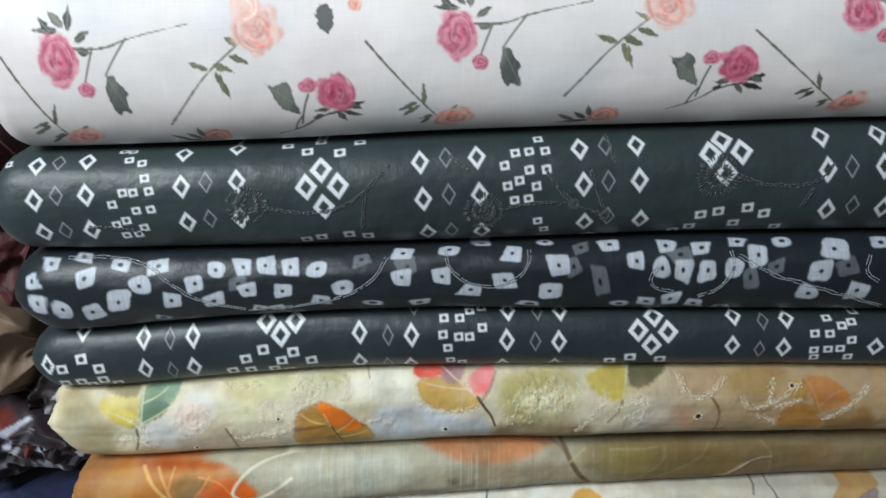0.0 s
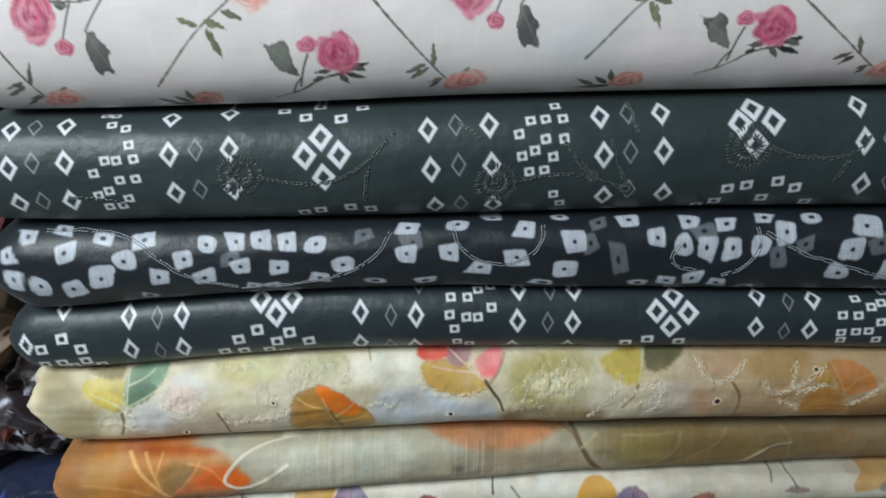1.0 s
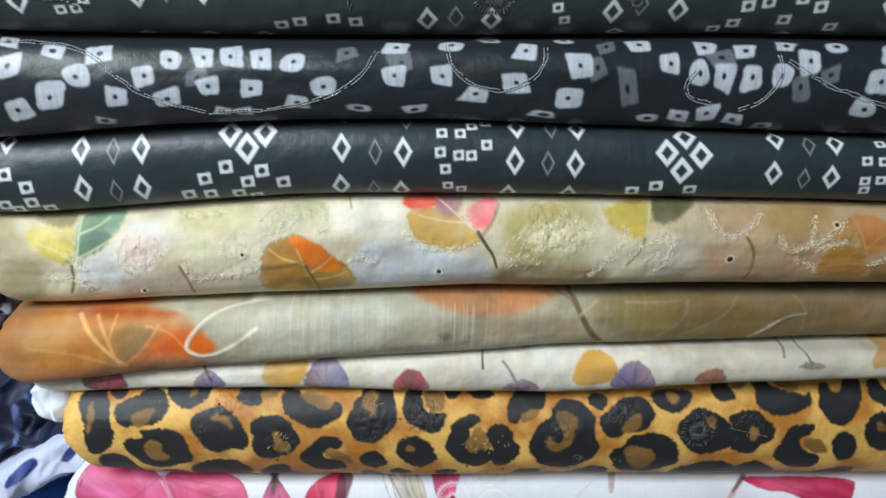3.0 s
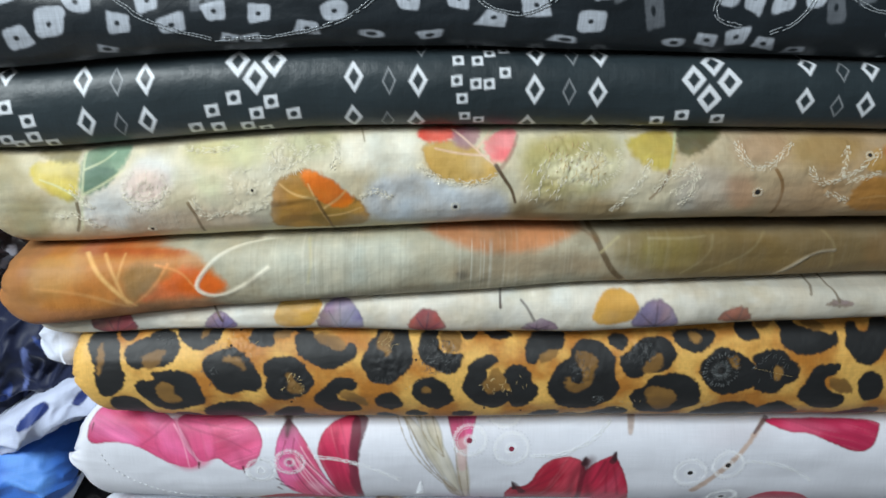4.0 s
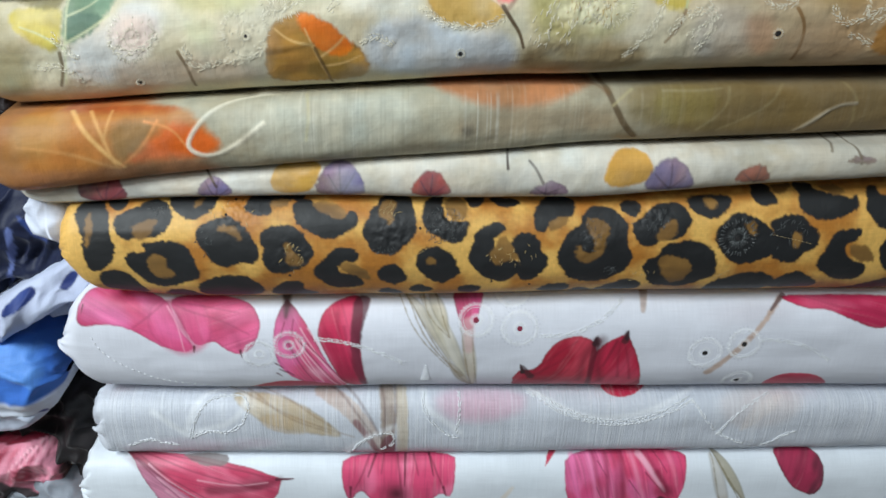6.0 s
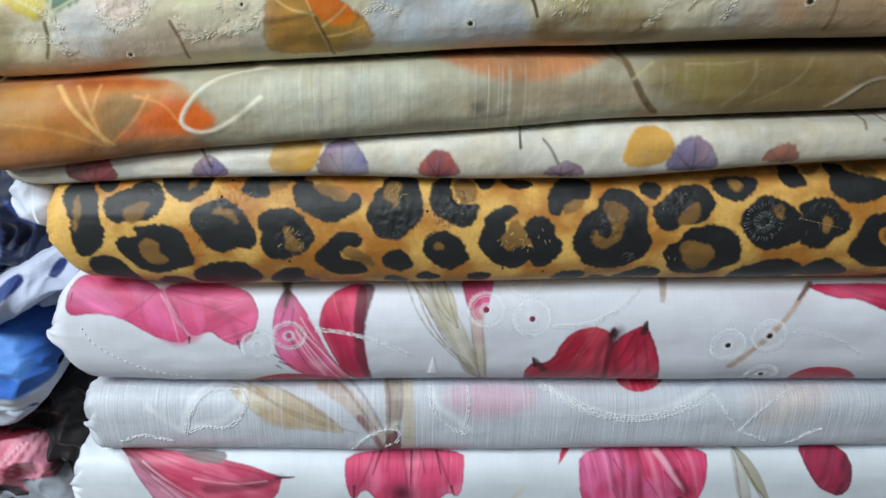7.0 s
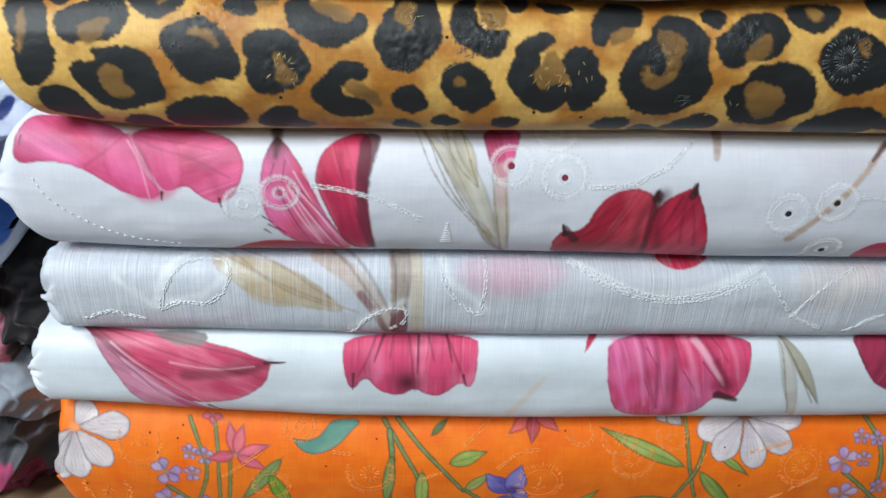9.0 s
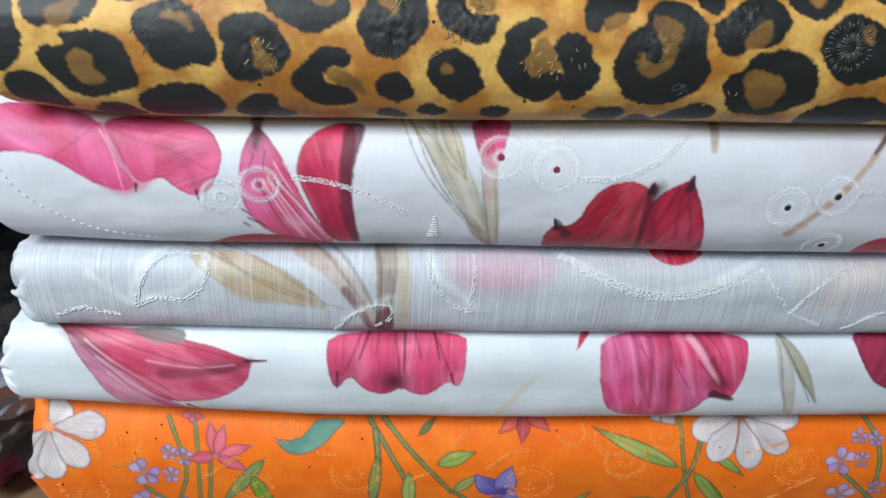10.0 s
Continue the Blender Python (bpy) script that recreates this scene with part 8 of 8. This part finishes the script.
ot, = bolt("orange cotton bolt printed with white and lilac flowers", [(orange, cambric, "")])
for folds, label in (((maroon, tan), "crumpled dark maroon and tan cloth beside the stack"), ((dusky, dusky_flap), "crumpled dark cloth with white brush marks"), ((navy, pale, pale_flap), "crumpled navy cloth with pale blue leaves"),
                     ((bluish, blue_flap), "bulging white and bright blue cloth end"), ((wine, wine_flap), "crumpled black cloth with a crimson flower"), ((grey, grey_flap), "crumpled grey and white printed cloth")):
    ob = thing("cloth_bundle", (-0.45, 0.12, float(min(c.Z.min() for c in folds))), label, "cloth bundle", "bundles beside the stack")
    bpy.context.view_layer.update()
    for c in folds:
        c.build("crumpled_fold", crumple, ob).matrix_parent_inverse = ob.matrix_world.inverted()

# ---- embroidery of the black cloth ----
for k, (at, r) in enumerate((((-0.1484, 0.0019), 36), ((0.0316, -0.0103), 34), ((0.2060, 0.0113), 37))):
    stitch_bodies(black_top, rays(at, r * 0.00015, r * 0.00030, 34, k) + rays(at, r * 0.00034, r * 0.00045, 40, k + 5) + scatter(at, r * 0.00013, r * 0.00013, 10, 0.004, k), black_thread, bt, "stitched_flower", "glossy black radial stitching", 0.0005)
for pts in ([(-0.1332, 0.0000), (-0.1092, -0.0066), (-0.0828, -0.0047), (-0.0612, 0.0066), (-0.0396, 0.0292)], [(0.0436, -0.0094), (0.0708, -0.0038), (0.0980, -0.0056), (0.1228, -0.0169)], [(0.0772, 0.0198), (0.0892, 0.0028), (0.0996, -0.0056)], [(0.1100, 0.0188), (0.1172, -0.0009), (0.1252, -0.0169)],
            [(0.2220, 0.0113), (0.2388, 0.0038), (0.2764, 0.0019), (0.2892, 0.0169)], [(0.2772, 0.0009), (0.2700, -0.0160)], [(-0.0588, 0.0066), (-0.0620, -0.0198)], [(-0.2292, -0.0188), (-0.2564, -0.0141), (-0.2692, -0.0141)], [(0.1220, 0.0489), (0.1284, 0.0216)], [(0.0196, 0.0216), (0.0028, 0.0358)]):
    stitch_bodies(black_top, chain(pts, 0.0034, 0.0012), black_thread, bt, "chain_stitch", "glossy black chain stitch", 0.0005)
for at in ((0.0996, -0.0066), (0.1236, -0.0169)):
    stitch_bodies(black_top, rays(at, 0.0015, 0.005, 18, 3), black_thread, bt, "stitched_eyelet", "", 0.0005)
for pts in ([(-0.2974, 0.0315), (-0.2614, 0.0333), (-0.2318, 0.0258), (-0.2150, 0.0099), (-0.1942, -0.0052), (-0.1558, -0.0192)], [(-0.1558, -0.0192), (-0.1102, -0.0183), (-0.0734, -0.0070), (-0.0526, 0.0089), (-0.0430, 0.0296)], [(0.0018, 0.0333), (0.0050, 0.0117), (0.0298, -0.0042), (0.0538, 0.0005), (0.0682, 0.0174), (0.0674, 0.0305)],
            [(0.1682, 0.0127), (0.1618, 0.0033), (0.1674, -0.0070), (0.1834, -0.0089)], [(0.2018, -0.0127), (0.2202, -0.0033), (0.2282, 0.0117), (0.2250, 0.0249)], [(0.2314, 0.0202), (0.2586, 0.0052), (0.2818, -0.0005), (0.3202, -0.0117), (0.3514, -0.0230)], [(0.3330, 0.0202), (0.3298, 0.0070), (0.3442, -0.0014)]):
    stitch_bodies(black_mid, cord(pts, 0.0019), grey_thread, bm_, "chain_stitch", "silvery double chain stitch", 0.00042)

# ---- embroidery of the cream cloth ----
for pts in CREAM_LINES + CREAM_LINES_FAR:
    stitch_bodies(cream_top, chain(pts, 0.0020, 0.0015, 2, 0.0016, loose=0.0006), cream_thread, ct, "chain_stitch", "raised cream chain stitch", 0.00024)
for k, at in enumerate(CREAM_TUFTS[0]):
    stitch_bodies(cream_top, scatter(at, 0.017, 0.011, 34, 0.0046, k, 65, 90), cream_thread if k % 2 else gold_thread, ct, "satin_stitch", "scattered pale satin stitches", 0.00026)
for k, at in enumerate(CREAM_TUFTS[1]):
    stitch_bodies(cream_top, rays(at, 0.0035, 0.0065, 24, k) + rays(at, 0.0130, 0.0165, 56, k + 9, (120, 400)) + scatter(at, 0.013, 0.012, 14, 0.0034, k), cream_thread, ct, "stitched_flower", "raised cream thread flower", 0.00022)
for at, r in zip(CREAM_HOLES, (0.0013, 0.0017, 0.0012, 0.0009, 0.0009)):
    hole(cream_top, at, r, dark_hole, ct)
    stitch_bodies(cream_top, rays(at, r + 0.0006, r + 0.0024, 20, 2), cream_thread, ct, "eyelet_ring", "white buttonhole ring", 0.00022)

# ---- embroidery of the leopard cloth ----
stitch_bodies(leopard, rays((0.2180, 0.0131), 0.003, 0.0085, 26, 1) + rays((0.2180, 0.0131), 0.011, 0.0145, 34, 2), black_thread, lt, "stitched_flower", "glossy black radial stitching", 0.0005)
hole(leopard, (0.2172, 0.0122), 0.0018, dark_hole, lt)
for at, rx, rs, n, mat in (((-0.0052, 0.0282), 40, 40, 60, black_thread), ((0.1508, 0.0300), 40, 26, 30, black_thread), ((0.1052, 0.0197), 20, 40, 30, black_thread), ((-0.0476, 0.0084), 30, 10, 14, black_thread), ((0.2556, 0.0131), 40, 30, 24, black_thread), ((0.1220, -0.0122), 14, 12, 14, black_thread), ((-0.2148, 0.0432), 20, 16, 12, black_thread), ((-0.1820, 0.0160), 16, 36, 16, black_thread),
                           ((0.0452, 0.0047), 50, 30, 40, gold_thread), ((-0.1196, -0.0009), 24, 40, 40, gold_thread), ((-0.0460, 0.0404), 20, 26, 26, gold_thread), ((-0.1628, 0.0385), 60, 30, 20, gold_thread), ((0.1476, -0.0188), 30, 20, 14, gold_thread)):
    stitch_bodies(leopard, scatter(at, rx * 0.00038, rs * 0.00038, n if mat is black_thread else n // 2, 0.0042, int(rx + n), 60, 120), mat, lt, "satin_stitch", "glossy scattered stitches", 0.00022)
for pts in ([(0.2044, -0.0235), (0.2156, -0.0141)], [(-0.0324, 0.0000), (-0.0180, 0.0103)], [(0.2436, 0.0141), (0.2764, 0.0056)]):
    stitch_bodies(leopard, running(pts, 0.003, 0.8), gold_thread, lt, "running_stitch", "", 0.00018)
for at in ((-0.1212, -0.0131), (0.0316, -0.0225), (0.0612, -0.0263), (-0.1596, 0.0498), (-0.1660, 0.0366), (-0.0236, 0.0263)):
    hole(leopard, at, 0.0009, dark_hole, lt)

# ---- embroidery of the lily cloth ----
for k, (at, r, mat) in enumerate(EYELETS):
    stitch_bodies(pink_top, rays(at, r * 0.00031, r * 0.00038, 64, k) + running(ring_line(at, r * 0.00028), 0.0018, 0.9) + rays(at, r * 0.00007, r * 0.00013, 18, k), white_thread, pt, "eyelet_ring", "white buttonhole-stitched ring", 0.00025)
    if k not in (5, 6, 7):
        hole(pink_top, at, 0.0019, red_hole if mat else dark_hole, pt)
for pts in ([(0.0736, 0.0158), (0.0992, 0.0167), (0.1240, 0.0282), (0.1416, 0.0464)], [(0.2568, 0.0129), (0.2760, 0.0125), (0.2992, 0.0060), (0.3200, -0.0085)], [(-0.1072, 0.0167), (-0.0856, 0.0139), (-0.0600, 0.0053), (-0.0352, -0.0091)]):
    stitch_bodies(pink_top, chain(pts, 0.0026, 0.0008, 2, 0.0018), white_thread, pt, "chain_stitch", "white double chain stitch", 0.0003)
for pts in ([(-0.2824, 0.0139), (-0.2735, -0.0014), (-0.2567, -0.0148), (-0.2283, -0.0292), (-0.1928, -0.0358)], [(0.1432, 0.0464), (0.1392, 0.0540)]):
    stitch_bodies(pink_top, running(pts, 0.005, 0.55), white_thread, pt, "running_stitch", "", 0.0004)
foot = (-0.0176, -0.0301)
stitch_bodies(pink_top, [(foot[0], foot[1] + 0.0022 * k, 0.0052 - 0.0005 * k, 0.0) for k in range(9)], white_thread, pt, "satin_stitch", "white stitched triangle", 0.0004)
for pts, rows in (([(-0.2686, -0.0147), (-0.2478, -0.0059), (-0.2422, -0.0098), (-0.2262, -0.0137)], 1), ([(-0.2150, -0.0049), (-0.2094, 0.0157), (-0.1958, 0.0344), (-0.1686, 0.0354), (-0.1638, 0.0206), (-0.1814, -0.0020), (-0.2006, 0.0029), (-0.2150, -0.0049)], 1), ([(0.0706, 0.0383), (0.1002, 0.0187), (0.1466, 0.0059), (0.1866, 0.0167), (0.2122, 0.0314)], 2), ([(0.2122, 0.0314), (0.2378, -0.0059), (0.2642, -0.0167)], 1),
                  ([(0.2378, -0.0059), (0.2522, 0.0196), (0.2834, 0.0373)], 1), ([(-0.0854, -0.0304), (-0.0718, -0.0079), (-0.0454, 0.0029), (-0.0430, -0.0118), (-0.0558, -0.0206)], 1), ([(-0.0198, 0.0363), (-0.0182, 0.0167), (0.0010, -0.0039), (0.0122, -0.0059)], 1), ([(0.2810, -0.0206), (0.2978, -0.0059), (0.3082, -0.0029)], 1), ([(0.0114, 0.0373), (0.0122, 0.0187), (0.0090, -0.0010)], 1)):
    stitch_bodies(pink_mid, chain(pts, 0.0030, 0.0012, rows, 0.0036, 0.0003), white_thread, pm, "chain_stitch", "thick white chain stitch", 0.00046)

# ---- embroidery of the orange cloth ----
for k, (at, r) in enumerate((((0.2832, 0.0247), 42), ((-0.2488, 0.0377), 40), ((-0.0704, 0.0191), 44), ((0.0680, 0.0098), 44), ((-0.1264, 0.0582), 30), ((-0.2779, -0.0051), 42), ((0.1432, 0.0321), 40), ((-0.1488, 0.0051), 36), ((0.1312, 0.0508), 34), ((0.1744, 0.0526), 30))):
    full = k in (0, 3, 7)
    stitch_bodies(orange, rays(at, r * 0.00037, r * 0.00045, 46, k, (0, 360) if full else (150, 400)) + running(ring_line(at, r * 0.00033, (0, 360) if full else (170, 380)), 0.0024, 0.85) + (rays(at, r * 0.00007, r * 0.00020, 12, k + 4) if k % 2 == 0 else scatter(at, r * 0.00018, r * 0.00018, 8, 0.004, k)), amber_thread, ot, "stitched_flower", "raised orange thread ring", 0.00032)
for pts in ([(0.0040, 0.0443), (0.0152, 0.0554), (0.0264, 0.0666)], [(0.0864, 0.0536), (0.0976, 0.0443), (0.1104, 0.0489), (0.1072, 0.0638)], [(0.0312, 0.0247), (0.0480, 0.0396), (0.0664, 0.0424)], [(0.2016, 0.0387), (0.1968, 0.0238)], [(-0.1560, 0.0368), (-0.1872, 0.0126)], [(0.2440, -0.0303), (0.2816, 0.0042), (0.2984, 0.0135)], [(-0.1000, 0.0387), (-0.0832, 0.0368)], [(-0.0304, 0.0135), (-0.0128, 0.0219)], [(0.2384, 0.0387), (0.2568, 0.0433), (0.2752, 0.0480)]):
    stitch_bodies(orange, chain(pts, 0.004, 0.0014), amber_thread, ot, "chain_stitch", "raised orange chain stitch", 0.00036)
for at in ((-0.2408, 0.0470), (-0.2352, 0.0321), (-0.2160, 0.0545), (-0.2200, 0.0443), (-0.2928, 0.0023), (-0.1056, 0.0266), (-0.0656, 0.0498), (0.0864, 0.0573), (0.2344, 0.0061), (0.2176, 0.0433)):
    hole(orange, at, 0.0007, dark_hole, ot)

# ---- shelf and room ----
board = noisy_material("brown_laminate", (0.16, 0.09, 0.05), (0.24, 0.15, 0.09), 6.0, 0.45)
plaster = noisy_material("shop_wall_paint", (0.10, 0.095, 0.09), (0.16, 0.15, 0.14), 3.0, 0.8)
ceiling_paint = noisy_material("ceiling_paint", (0.4, 0.4, 0.39), (0.46, 0.46, 0.45), 3.0, 0.8)
tiles = noisy_material("grey_floor_tile", (0.07, 0.068, 0.065), (0.11, 0.105, 0.1), 5.0, 0.4)
unit = thing("shelf_unit", (0.1, 0.2, 0.0), "low brown laminate shelf under the cloth stack", "shelf unit")
bpy.context.view_layer.update()
for name, b in (("shelf_board", box_bm(-0.75, 0.95, -0.02, 0.36, 0.225, 0.262, 0.003)), ("back_panel", box_bm(-0.75, 0.95, 0.345, 0.36, 0.265, 0.9, 0.002)), ("plinth", box_bm(-0.72, 0.92, 0.03, 0.34, 0.0, 0.223, 0.002))):
    part(name, b, board, unit).matrix_parent_inverse = unit.matrix_world.inverted()
tagged(part("floor", box_bm(-2.5, 2.5, -3.2, 0.6, -0.05, 0.0), tiles), kind="structure")
tagged(part("ceiling", box_bm(-2.5, 2.5, -3.2, 0.6, 2.6, 2.65), ceiling_paint), kind="structure")
tagged(part("wall_north", box_bm(-2.5, 2.5, 0.6, 0.7, 0, 2.6), plaster), kind="structure")
tagged(part("wall_south", box_bm(-2.5, 2.5, -3.3, -3.2, 0, 2.6), plaster), kind="structure")
tagged(part("wall_west", box_bm(-2.6, -2.5, -3.2, 0.6, 0, 2.6), plaster), kind="structure")
tagged(part("wall_east", box_bm(2.5, 2.6, -3.2, 0.6, 0, 2.6), plaster), kind="structure")
